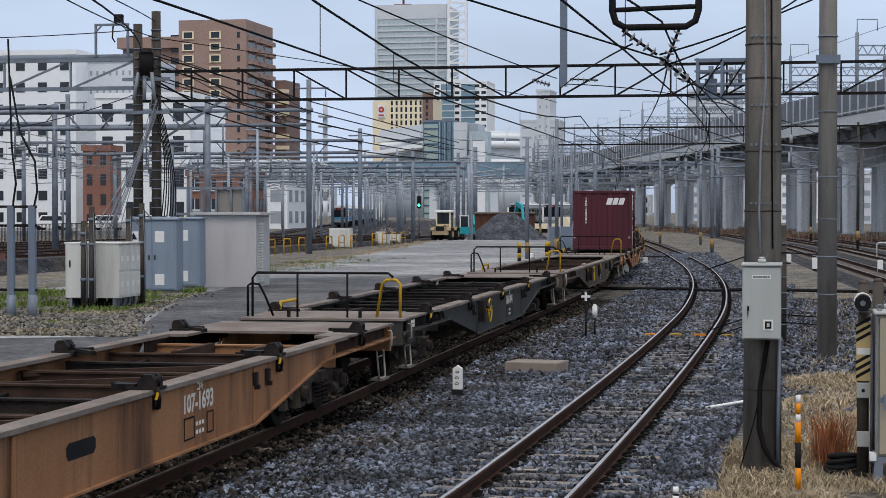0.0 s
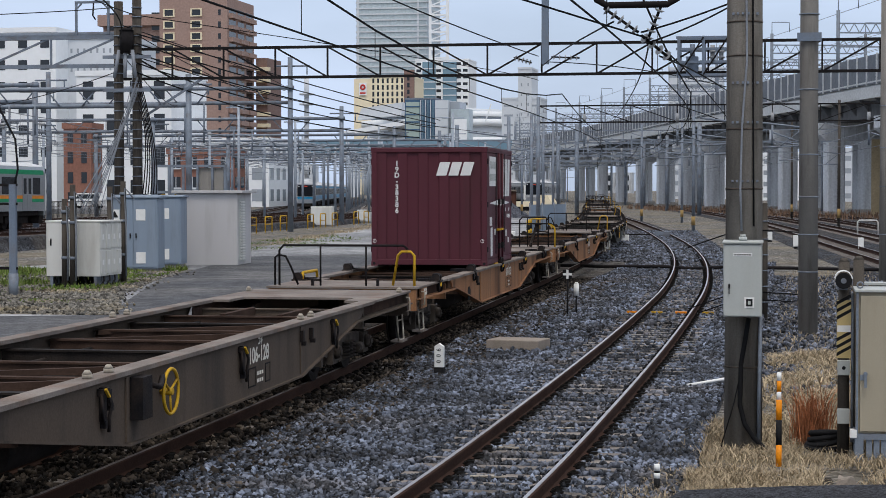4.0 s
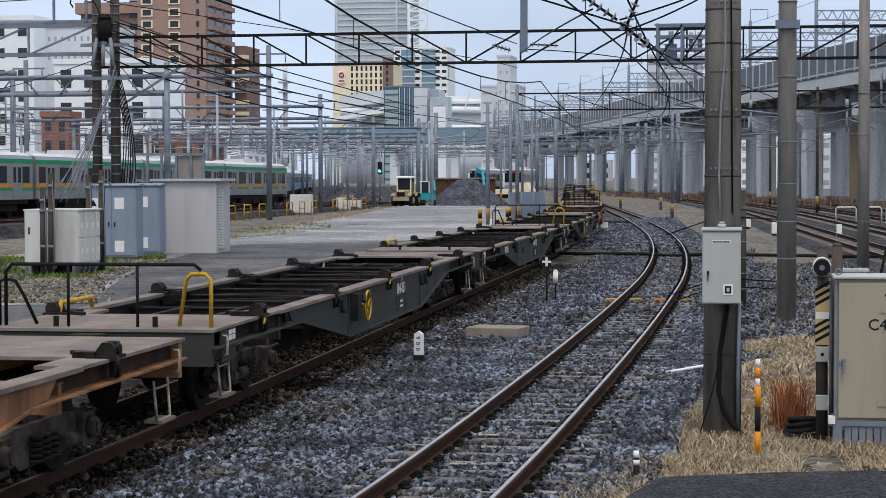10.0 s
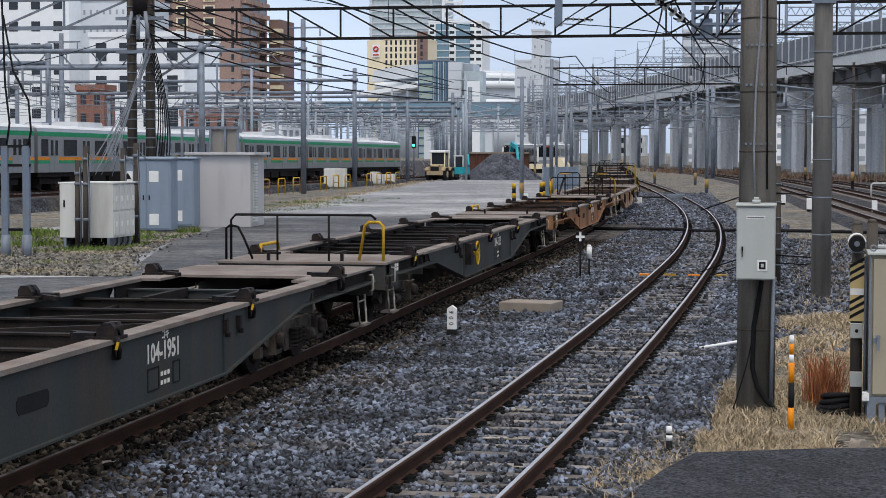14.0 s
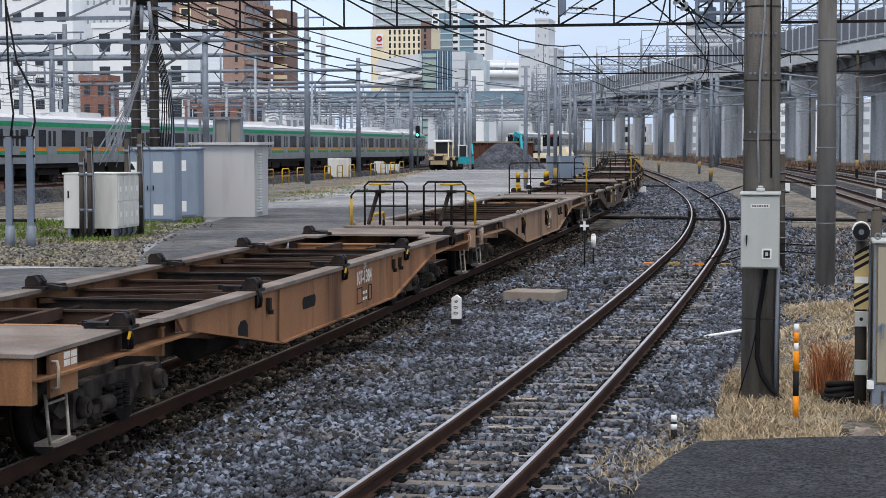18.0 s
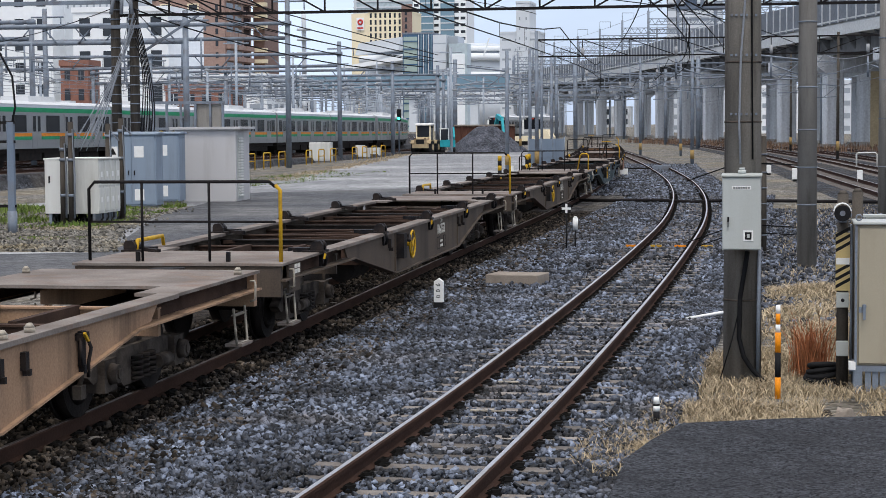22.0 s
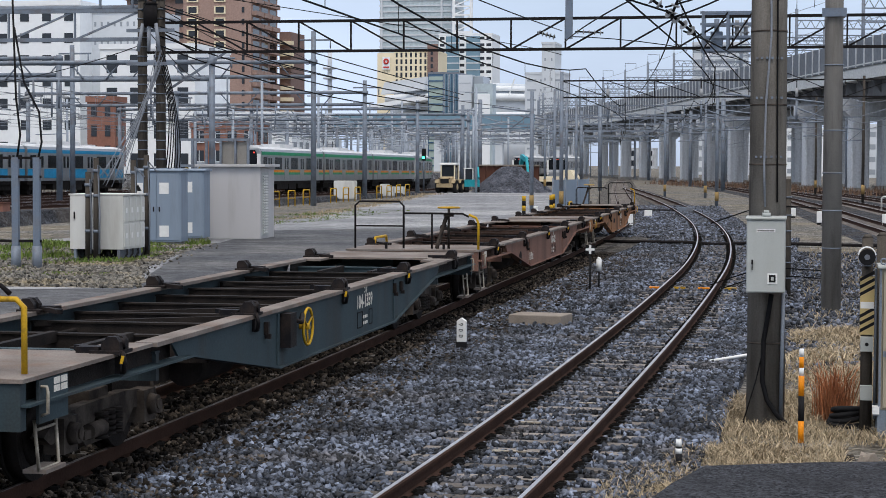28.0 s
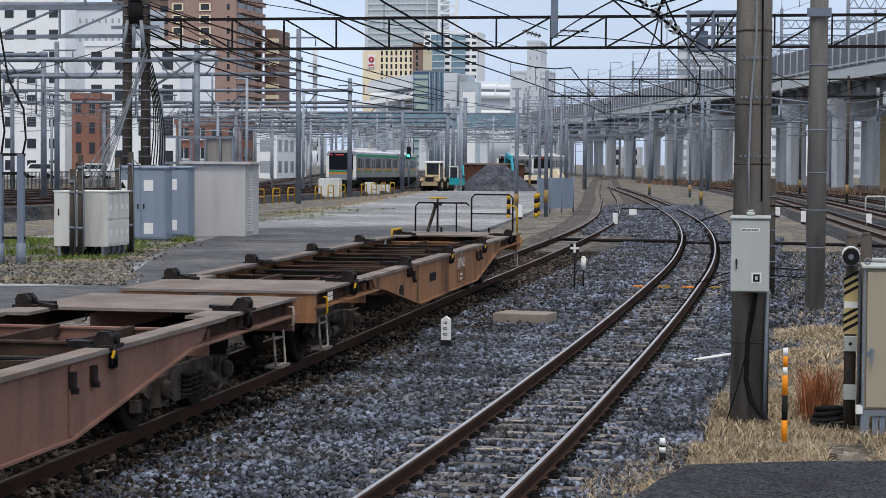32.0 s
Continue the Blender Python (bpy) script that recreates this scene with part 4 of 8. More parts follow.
part("driver", Geo().cyl((0, 0.12, 0.01), (0, 0.0, 0), 0.05, 14), M_WHITE, horn)
part("hood", Geo().prism([(math.cos(a) * 0.095, math.sin(a) * 0.095) for a in np.linspace(0.1, 3.04, 9)] + [(math.cos(a) * 0.086, math.sin(a) * 0.086) for a in np.linspace(3.04, 0.1, 9)], "y", -0.14, 0.03), M_WHITE, horn, "white sun hood")
part("center", Geo().cyl((0, -0.135, -0.015), (0, -0.10, -0.012), 0.03, 12), M_STEEL, horn)
part("bracket", Geo().box(-0.05, 0.05, 0.02, 0.08, -0.12, -0.04), M_STEEL, horn)
post = thing("post", "dark weathered wooden post behind the loudspeaker", "post", at=pose(0.72, 21.3, -0.25))
part("shaft", Geo().cyl((0, 0, 0), (0, 0, 2.14), 0.066, 12, 0.06).cyl((0, 0, 2.14), (0, 0, 2.18), 0.06, 12, 0.03), M_POLE_DARK, post)
boxb = thing("junction_box", "small grey junction box on a stand behind the cabinet", "junction box", at=pose(1.05, 24.4, -0.25))
part("stand", Geo().box(-0.05, 0.05, -0.05, 0.05, 0, 1.5), M_STEEL, boxb)
rounded(part("body", Geo().box(-0.12, 0.12, -0.1, 0.1, 1.5, 1.72), M_GREYBOX, boxb), 0.008)
part("lid", Geo().box(-0.16, 0.16, -0.14, 0.14, 1.72, 1.75), M_GREYBOX, boxb)

post = thing("marker_post", "orange and black banded marker post", "marker post", at=pose(-0.115, 19.35, -0.25))
part("stake", Geo().box(-0.02, 0.02, -0.02, 0.02, -0.1, 0.14), M_STEEL, post)
for z0, z1, m, l in ((0.14, 0.36, M_ORANGE, ""), (0.36, 0.61, M_BLACK, ""), (0.61, 0.81, M_ORANGE, ""), (0.81, 0.89, M_WHITE, ""), (0.89, 1.0, M_ORANGE, ""), (1.0, 1.08, M_WHITE, "")):
    w = 0.03 if z0 < 0.8 else 0.024
    part("band", Geo().cyl((0, 0, z0), (0, 0, z1), w, 12), m, post)
post = thing("marker_post", "short white and black boundary peg in dry grass", "marker post", at=pose(-1.22, 17.85, -0.15))
part("band", Geo().cyl((0, 0, 0), (0, 0, 0.12), 0.030, 12), M_BLACK, post)
part("band", Geo().cyl((0, 0, 0.12), (0, 0, 0.17), 0.031, 12), M_WHITE, post)
part("band", Geo().cyl((0, 0, 0.17), (0, 0, 0.19), 0.030, 12), M_BLACK, post)
part("band", Geo().cyl((0, 0, 0.19), (0, 0, 0.25), 0.031, 12, 0.025), M_WHITE, post)

post = thing("distance_post", "white distance post with black numerals on a black foot", "marker post", at=pose(-5.23, 28.5, -0.3))
part("foot", Geo().box(-0.075, 0.075, -0.06, 0.06, 0.0, 0.27), M_BLACK, post)
rounded(part("plate", Geo().prism([(-0.07, 0.27), (0.07, 0.27), (0.07, 0.585), (0.0, 0.635), (-0.07, 0.585)], "y", -0.05, 0.05), M_WHITE, post), 0.006)
for k, ch in enumerate("600"):
    lettering(ch, 0.095, M_BLACK, post, Matrix.Translation((0, -0.053, 0.535 - k * 0.088)) @ Euler((radians(90), 0, 0)).to_matrix().to_4x4() @ Matrix.Rotation(radians(90), 4, "Z"), label="black numeral")

slab = rounded(solo("trough_lid", Geo().box(-0.48, 0.48, -0.36, 0.36, 0, 0.25), M_SLAB, "pale concrete trough lid lying on the ballast", "concrete slab", at=pose(-4.72, 33.4, -0.22, 0, 0, -9)), 0.015)

post = thing("track_marker", "white cross marker on a thin black stake", "marker post", at=pose(-4.9, 42.5, -0.18))
part("stake", Geo().cyl((0, 0, 0), (0, 0, 0.95), 0.02, 8), M_BLACK, post)
part("base", Geo().cyl((0, 0, 0), (0, 0, 0.03), 0.16, 12), M_SLAB, post)
part("board", Geo().box(-0.1, 0.1, -0.022, -0.012, 0.85, 1.05), M_BLACK, post)
part("cross", Geo().box(-0.1, 0.1, -0.035, -0.022, 0.925, 0.975).box(-0.025, 0.025, -0.036, -0.0215, 0.85, 1.05), M_WHITE, post, "white cross")
post = thing("boundary_stake", "short white round-topped stake on a black stick", "marker post", at=pose(-4.78, 43.2, -0.2))
part("stake", Geo().cyl((0, 0, 0), (0, 0, 0.45), 0.02, 8), M_BLACK, post)
part("tip", Geo().cyl((0, 0, 0.45), (0, 0, 0.72), 0.058, 12).cyl((0, 0, 0.72), (0, 0, 0.76), 0.058, 12, 0.03), M_WHITE, post)

def lump(size, seed):
    """An angular broken lump."""
    r = random.Random(seed)
    g = Geo().cyl((0, 0, -0.3 * size), (0, 0, 0.3 * size), 0.5 * size, 7, 0.33 * size)
    g.v = [(a * 1.3 + r.uniform(-0.12, 0.12) * size, b + r.uniform(-0.12, 0.12) * size, c + r.uniform(-0.12, 0.12) * size) for a, b, c in g.v]
    g.s = [False] * len(g.s)
    return g


for k, (x, y, z, size) in enumerate(((0.5, 18.05, -0.06, 0.17), (0.95, 18.2, -0.1, 0.11), (1.35, 18.25, -0.1, 0.13), (0.75, 17.95, -0.1, 0.08))):
    solo("rubble", lump(size, k), M_SLAB if k == 0 else M_POLE_DARK, "pale broken lump of concrete" if k == 0 else "dark lump of broken asphalt", "rubble", at=pose(x, y, z, 0, 0, 40 * k))
rnd = random.Random(77)
for k in range(26):
    g = lump(rnd.uniform(0.04, 0.1), k + 20)
    solo("rubble", g, M_POLE_DARK, "small dark lump of broken asphalt", "rubble", at=pose(rnd.uniform(0.1, 2.2), rnd.uniform(17.75, 18.6), -0.12, 0, 0, rnd.uniform(0, 180)))
coil = thing("cable_coil", "black coiled cable lying in dry grass", "cable coil", at=pose(0.36, 21.2, -0.18))
for k in range(4):
    part("loop", Geo().tube([(math.cos(a) * (0.19 - k * 0.015), math.sin(a) * 0.14, 0.05 + 0.045 * k + 0.03 * math.sin(a + k)) for a in np.linspace(0, 6.0, 16)], 0.03, 6), M_BLACK, coil)

# pipes and planks lying by the siding
solo("pipe", Geo().cyl((-1.45, 27.4, -0.13), (-0.78, 27.9, -0.05), 0.022, 8), M_WHITE, "pale plastic pipe lying on the ballast", "pipe")
solo("cable_pipe", Geo().tube([(-1.6, 43.6, -0.15), (-1.2, 43.4, -0.1), (-0.6, 43.3, 0.0)], 0.03, 6), M_WIRE, "black cable pipe from the siding to a post", "pipe")
solo("crossing_pipe", Geo().tube([(-9.0, 69.9, -0.12), (-6.5, 68.8, -0.1), (-4.4, 67.9, -0.06), (-3.4, 67.9, -0.12), (-2.2, 67.9, -0.06), (4, 67.6, -0.12)], 0.06, 6), M_DARK_STEEL, "black cable pipe crossing under the tracks", "pipe")
for k, x in enumerate((-3.55, -3.0, -2.45, -1.85)):
    solo("plank", Geo().box(-0.13, 0.13, -0.07, 0.07, 0, 0.04), M_ORANGE if k in (0, 2) else M_YELLOW, "orange painted marker plate on a sleeper", "marker plate", at=pose(x, 43.7, -0.15))
for x, y, w in ((-2.9, 18.4, 0.34), (-3.0, 20.5, 0.22), (-2.1, 30.5, 0.4), (-2.6, 22.3, 0.2), (-1.75, 41.8, 0.35)):
    solo("painted_mark", Geo().box(-w / 2, w / 2, -0.035, 0.035, 0, 0.012), M_CREAM, "white paint mark on a sleeper", "paint mark", at=pose(x, y, -0.145))


# ---- freight wagons ----
SHAPES = {}


def shared(key, mat, make):
    """One mesh for all alike parts of one material."""
    if (key, mat.name) not in SHAPES:
        geo = Geo()
        make(geo)
        SHAPES[key, mat.name] = geo.mesh(key, mat)
    return SHAPES[key, mat.name]


def sill_shape(g):
    """Deep fish-bellied side beam with its flanges."""
    web = [(-6.5, 0.95), (-6.3, 0.80), (-5.95, 0.78), (-3.0, 0.34), (3.0, 0.34), (5.95, 0.78), (6.3, 0.80), (6.5, 0.95)]
    g.prism(web, "x", -0.012, 0.012)


def flange_shape(g):
    """Bottom flange bent along the lower edge of the side beam."""
    low = [(-9.75, 0.80), (-5.95, 0.78), (-3.0, 0.34), (3.0, 0.34), (5.95, 0.78), (9.75, 0.80)]
    for (a, b), (c, d) in zip(low, low[1:]):
        g.add([(-0.10, a, b), (0.055, a, b), (0.055, a, b - 0.02), (-0.10, a, b - 0.02), (-0.10, c, d), (0.055, c, d), (0.055, c, d - 0.02), (-0.10, c, d - 0.02)], [(0, 1, 5, 4), (3, 7, 6, 2), (1, 2, 6, 5), (0, 4, 7, 3), (0, 3, 2, 1), (4, 5, 6, 7)])


def lock_shape(g):
    """Container lock: a raised lug on a foot plate with a lever."""
    g.box(-0.17, 0.10, -0.15, 0.15, 0.0, 0.03)
    for y0, y1 in ((-0.11, -0.03), (0.03, 0.11)):
        g.prism([(-0.08, 0.03), (0.08, 0.03), (0.08, 0.10), (0.05, 0.145), (-0.03, 0.145), (-0.08, 0.08)], "y", y0, y1)
    g.cyl((-0.06, 0, 0.09), (0.1, 0, 0.09), 0.035, 8)
    g.beam((-0.12, -0.02, 0.03), (-0.42, 0.22, 0.02), 0.07, 0.05)
    g.box(-0.3, -0.1, -0.12, 0.02, 0.0, 0.06)


def lever_shape(g):
    g.tube([(0.0, -0.05, 0.03), (0.10, -0.09, 0.01), (0.13, -0.12, -0.07), (0.10, -0.05, -0.15), (0.05, 0.02, -0.17), (0.06, 0.06, -0.06)], 0.022, 6)
    g.box(0.02, 0.07, -0.06, 0.06, -0.17, -0.02)


def wheel_shape(g):
    g.cyl((-0.065, 0, 0), (0.065, 0, 0), 0.405, 24)
    g.cyl((-0.085, 0, 0), (-0.06, 0, 0), 0.432, 24)
    g.cyl((0.06, 0, 0), (0.09, 0, 0), 0.30, 20, 0.24)


def bogie_frame_shape(g):
    for s in (-1, 1):
        x = s * 0.80
        g.prism([(-1.35, 0.42), (-1.15, 0.52), (-0.55, 0.58), (0.55, 0.58), (1.15, 0.52), (1.35, 0.42), (1.20, 0.34), (0.70, 0.40), (0.45, 0.22), (-0.45, 0.22), (-0.70, 0.40), (-1.20, 0.34)], "x", x - 0.06, x + 0.06)
    g.box(-0.80, 0.80, -0.22, 0.22, 0.45, 0.66)
    g.box(-0.35, 0.35, -0.35, 0.35, 0.60, 0.74)


def axle_box_shape(g):
    g.box(-0.09, 0.09, -0.15, 0.15, -0.16, 0.14)
    g.cyl((0.08, 0, 0), (0.17, 0, 0), 0.105, 12, 0.085)
    g.cyl((0.17, 0, 0), (0.185, 0, 0), 0.05, 8)


def spring_shape(g):
    for k in range(5):
        g.cyl((0, 0, k * 0.05), (0, 0, k * 0.05 + 0.03), 0.075, 10)


def bay_shape(kind):
    def make(g):
        if kind == "cross":
            g.box(-1.2, 1.2, -0.035, 0.035, 0.62, 0.87)
            g.box(-1.2, 1.2, -0.06, 0.06, 0.87, 0.89)
        elif kind == "centre":
            g.box(-0.17, 0.17, -9.5, 9.5, 0.50, 0.76)
        elif kind == "stay":
            g.beam((-1.15, -0.7, 0.86), (1.15, 0.7, 0.86), 0.07, 0.05)
        elif kind == "pipe":
            g.tube([(0.62, -8.5, 0.72), (0.6, -4, 0.74), (0.66, 0, 0.72), (0.6, 4, 0.74), (0.64, 8.5, 0.72)], 0.03, 6)
            g.tube([(-0.7, -6.0, 0.80), (-0.72, 0, 0.78), (-0.7, 6.0, 0.80)], 0.025, 6)
    return make


def end_deck_shape(g):
    """Solid platform with two hand holes at the wagon's end."""
    g.prism([(-1.27, 7.0), (-0.85, 7.0), (-0.85, 7.75), (0.85, 7.75), (0.85, 7.0), (1.27, 7.0), (1.27, 9.78), (-1.27, 9.78)], "z", 0.96, 0.992)


def top_flange_shape(g):
    """Broad worn plate on the side beam, in lengths between the locks."""
    g.box(-0.16, 0.05, -6.98, 6.98, 0.953, 0.995)


def hoop(x0, x1, h, mid=None, posts=()):
    def make(g):
        g.tube([(x0, 0, 1.0), (x0, 0, h - 0.08), (x0 + 0.08, 0, h), (x1 - 0.08, 0, h), (x1, 0, h - 0.08), (x1, 0, 1.0)], 0.021, 6)
        if mid:
            g.cyl((x0, 0, mid), (x1, 0, mid), 0.015, 6)
        for x in posts:
            g.cyl((x, 0, 1.0), (x, 0, h), 0.015, 6)
    return make


def top_bar(x0, x1, h, foot=1.0, posts=()):
    def make(g):
        g.tube([(x0, 0, foot), (x0, 0, h - 0.08), (x0 + 0.07, 0, h), (x1 - 0.07, 0, h), (x1, 0, h - 0.06)], 0.021, 6)
        for x in posts:
            g.cyl((x, 0, 0.98), (x, 0, h), 0.018, 6)
    return make


RAILS = {
    "plain": [top_bar(-1.12, 1.05, 1.66, 1.0, (-0.42, 0.35)), lambda g: g.tube([(-1.2, 0.02, 1.0), (-1.2, 0.02, 1.46), (-1.14, 0.02, 1.5), (-1.02, 0.02, 1.48), (-0.95, 0.1, 1.3), (-0.86, 0.22, 1.0)], 0.02, 6)],
    "long": [top_bar(-1.15, 1.12, 1.93, 1.0, (-0.5, 0.32)), lambda g: g.cyl((-1.15, 0, 1.46), (1.12, 0, 1.46), 0.014, 6)],
    "brake": [hoop(-0.92, -0.10, 1.82, 1.36, (-0.36,)), hoop(0.22, 1.02, 1.82, 1.36, (0.44,)), top_bar(-1.18, 1.18, 1.64, 1.2)],
    "half_brake": [hoop(-1.15, -0.22, 1.88, 1.42), lambda g: g.tube([(-0.22, 0, 1.66), (0.9, 0, 1.66), (1.02, 0, 1.6)], 0.02, 6), lambda g: g.cyl((0.32, 0, 1.0), (0.32, 0, 1.66), 0.02, 6)],
}
RAILS["none"] = []
RAILS["rear_brake"] = [hoop(0.15, 1.1, 1.86, 1.42), top_bar(-1.15, 0.1, 1.66, 1.0, (-0.2,))]
STANDS = {"rear_brake": ((-0.62, -0.1),), "brake": ((-0.66, 0.16), (0.72, 0.16)), "half_brake": ((0.62, 0.1),)}


def yellow_end_shape(kind):
    def make(g):
        if kind == "plain":
            g.tube([(0.78, 0.1, 1.0), (0.88, 0.03, 1.5), (0.95, 0, 1.56), (1.1, 0, 1.56), (1.16, 0, 1.5), (1.16, 0, 1.0)], 0.024, 6)
        elif kind == "long":
            g.tube([(1.12, 0, 1.89), (1.18, 0, 1.83), (1.18, 0, 0.9)], 0.026, 6)
        else:
            g.tube([(1.02, 0, 1.64), (1.16, 0, 1.58), (1.2, 0, 1.48), (1.2, 0, 0.95)], 0.024, 6)
    return make


def step_shape(g):
    g.tube([(0, -0.2, 0.64), (0.03, -0.19, 0.26), (0.03, 0.19, 0.26), (0, 0.2, 0.64)], 0.015, 6)
    g.cyl((0, -0.2, 0.56), (0, 0.2, 0.56), 0.012, 6)


def ring_shape(g):
    g.tube([(0.1, math.cos(a) * 0.21, math.sin(a) * 0.21) for a in np.linspace(0, 2 * math.pi, 25)[:-1]], 0.017, 6, True)
    for a in (0.5, 2.6, 4.7):
        g.cyl((0.09, 0, 0), (0.1, math.cos(a) * 0.21, math.sin(a) * 0.21), 0.012, 6)
    g.cyl((0.0, 0, 0), (0.12, 0, 0), 0.035, 8)


def coupler_shape(g):
    g.box(-0.13, 0.13, 9.4, 10.05, 0.70, 0.92)
    g.prism([(-0.16, 9.95), (0.16, 9.95), (0.2, 10.2), (-0.05, 10.22), (-0.2, 10.1)], "z", 0.68, 0.96)
    g.tube([(0.3, 9.7, 0.82), (0.36, 9.95, 0.62), (0.34, 10.18, 0.56)], 0.03, 6)
    g.tube([(-0.32, 9.7, 0.82), (-0.38, 9.95, 0.64), (-0.36, 10.18, 0.58)], 0.03, 6)


def wagon(paint, label, number, rail="plain", ring=False, peg_rail=True, letters=M_OFFWHITE, front=-1, white_studs=False, lock_steps=True):
    w = thing("container_flat_wagon", label, "flat wagon", "wagons of the freight train")
    w.scale = (1, 1.065, 1)
    turn = pose(0, 0, 0, 0, 0, 180)
    for s in (1, -1):
        m = pose(s * 1.25, 0, 0) if s > 0 else pose(-1.25, 0, 0, 0, 0, 180)
        sill = part("side_beam", shared("side_beam", paint, sill_shape), None, w, "", m)
        part("bottom_flange", shared("bottom_flange", paint, flange_shape), None, sill)
        # the web's dark colour stands for the shade in this recess
        for e in (-1, 1):
            part("end_web", shared("end_web", M_FRAME_SHADE if paint not in (M_W_GREEN, M_W_TEAL) else M_GRIME_SHADE, lambda g: g.box(-0.11, -0.09, -1.75, 1.75, 0.79, 0.95)), None, sill, "recessed end web coloured dark for the shade behind the flanges", pose(0, e * 8.0, 0))
        part("top_plate", shared("top_plate", M_DECK, top_flange_shape), None, sill, "worn rusty top plate")
        for y in (-3.0, 3.0):
            part("rib", shared("rib", paint, lambda g: g.box(0.014, 0.03, -0.03, 0.03, 0.36, 0.93)), None, sill, "", pose(0, y, 0))
        # black beams added as fill to make the open bays look shaded
        for x in (-0.62,):
            part("inner_beam", shared("inner_beam", M_GRIME_SHADE, lambda g: g.box(-0.1, 0.1, -6.6, 6.6, 0.42, 0.70)), None, sill, "added black beam that darkens the open bays", pose(x, 0, 0))
        part("brake_tank", shared("brake_tank", M_GRIME_SHADE, lambda g: g.cyl((0, -0.55, 0), (0, 0.55, 0), 0.19, 14)), None, sill, "", pose(-0.36, -4.5, 0.55))
    centre = part("centre_beam", shared("centre_beam", M_GRIME_SHADE, bay_shape("centre")), None, w)
    # bay beams get a darkened colour in place of shade between them
    shade_paint = M_GRIME_SHADE if paint in (M_W_GREEN, M_W_TEAL) else M_FRAME_SHADE
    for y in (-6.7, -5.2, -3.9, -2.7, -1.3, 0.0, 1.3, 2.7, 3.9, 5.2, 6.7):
        part("cross_beam", shared("cross_beam", M_GRIME_SHADE if abs(y) in (3.9, 0.0) else (paint if abs(y) == 6.7 else shade_paint), bay_shape("cross")), None, w, "", pose(0, y, 0))
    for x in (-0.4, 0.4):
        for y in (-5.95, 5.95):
            part("stringer", shared("stringer", shade_paint, lambda g: g.box(-0.04, 0.04, -0.72, 0.72, 0.80, 0.91)), None, w, "", pose(x, y, 0))
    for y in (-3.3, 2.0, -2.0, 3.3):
        part("stay", shared("stay", shade_paint, bay_shape("stay")), None, w, "", pose(0, y, 0, 0, 0, 0 if y * front > 0 else 0))
    part("brake_pipe", shared("brake_pipe", M_GRIME_SHADE, bay_shape("pipe")), None, w)
    for k in (0, 1):
        m = turn if k else Matrix()
        part("end_deck", shared("end_deck", M_DECK, end_deck_shape), None, w, "worn rusty end platform", m)
        part("end_sill", shared("end_sill", paint, lambda g: g.box(-1.24, 1.24, 9.66, 9.76, 0.60, 0.954)), None, w, "", m)
        part("coupler", shared("coupler", M_GRIME_SHADE, coupler_shape), None, w, "", m)
        b = part("bogie", shared("bogie", M_BOGIE, bogie_frame_shape), None, w, "oily black bogie frame", pose(0, 7.1, -0.07) if not k else pose(0, -7.1, -0.07, 0, 0, 180))
        for y in (-0.95, 0.95):
            part("axle", shared("axle", M_GRIME_SHADE, lambda g: g.cyl((-0.9, 0, 0), (0.9, 0, 0), 0.07, 10)), None, b, "", pose(0, y, 0.405))
            for s in (1, -1):
                part("wheel", shared("wheel", M_GRIME_SHADE, wheel_shape), None, b, "", pose(s * 0.56, y, 0.405, 0, 0, 0 if s > 0 else 180))
                part("axle_box", shared("axle_box", M_BOGIE, axle_box_shape), None, b, "", pose(s * 0.84, y, 0.405, 0, 0, 0 if s > 0 else 180))
        for s in (1, -1):
            for y in (-0.16, 0.02, 0.2):
                part("spring", shared("spring", M_GRIME_SHADE, spring_shape), None, b, "", pose(s * 0.88, y - 0.02, 0.25))
            part("brake_cylinder", shared("brake_cylinder", M_BOGIE, lambda g: g.cyl((0, -0.16, 0), (0, 0.16, 0), 0.07, 10).box(-0.03, 0.03, 0.14, 0.3, -0.05, 0.02)), None, b, "", pose(s * 0.93, 0.42, 0.36))
            part("brake_hanger", shared("brake_hanger", M_BOGIE, lambda g: g.tube([(0, 0, 0.35), (0.03, 0.05, 0.1), (0, -0.06, -0.15)], 0.025, 6).box(-0.03, 0.05, -0.1, 0.02, -0.2, -0.08)), None, b, "", pose(s * 0.82, -1.42, 0.45))
    for s in (1, -1):
        for y in () if white_studs else (-7.8, -3.9, 0.0, 3.9, 7.8):
            m = pose(s * 1.22, y, 0.985, 0, 0, 0 if s > 0 else 180)
            lk = part("container_lock", shared("container_lock", M_LOCK, lock_shape), None, w, "", m)
            part("lever", shared("lever", M_LOCK, lever_shape), None, lk)
            if y in (-7.8, 0.0, 3.9):
                part("pull_tab", shared("pull_tab", M_YELLOW, lambda g: g.beam((0.12, -0.13, -0.01), (0.11, -0.15, -0.075), 0.022, 0.015)), None, lk, "yellow pull tab")
        for y in (-3.5, 3.0, 3.45):
            part("lashing_bracket", shared("lashing_bracket", M_LOCK, lambda g: g.box(0.0, 0.045, -0.035, 0.035, -0.09, 0.05).box(0.01, 0.07, -0.02, 0.02, -0.13, -0.08)), None, w, "", pose(s * 1.265, y, 0.83, 0, 0, 0 if s > 0 else 180))
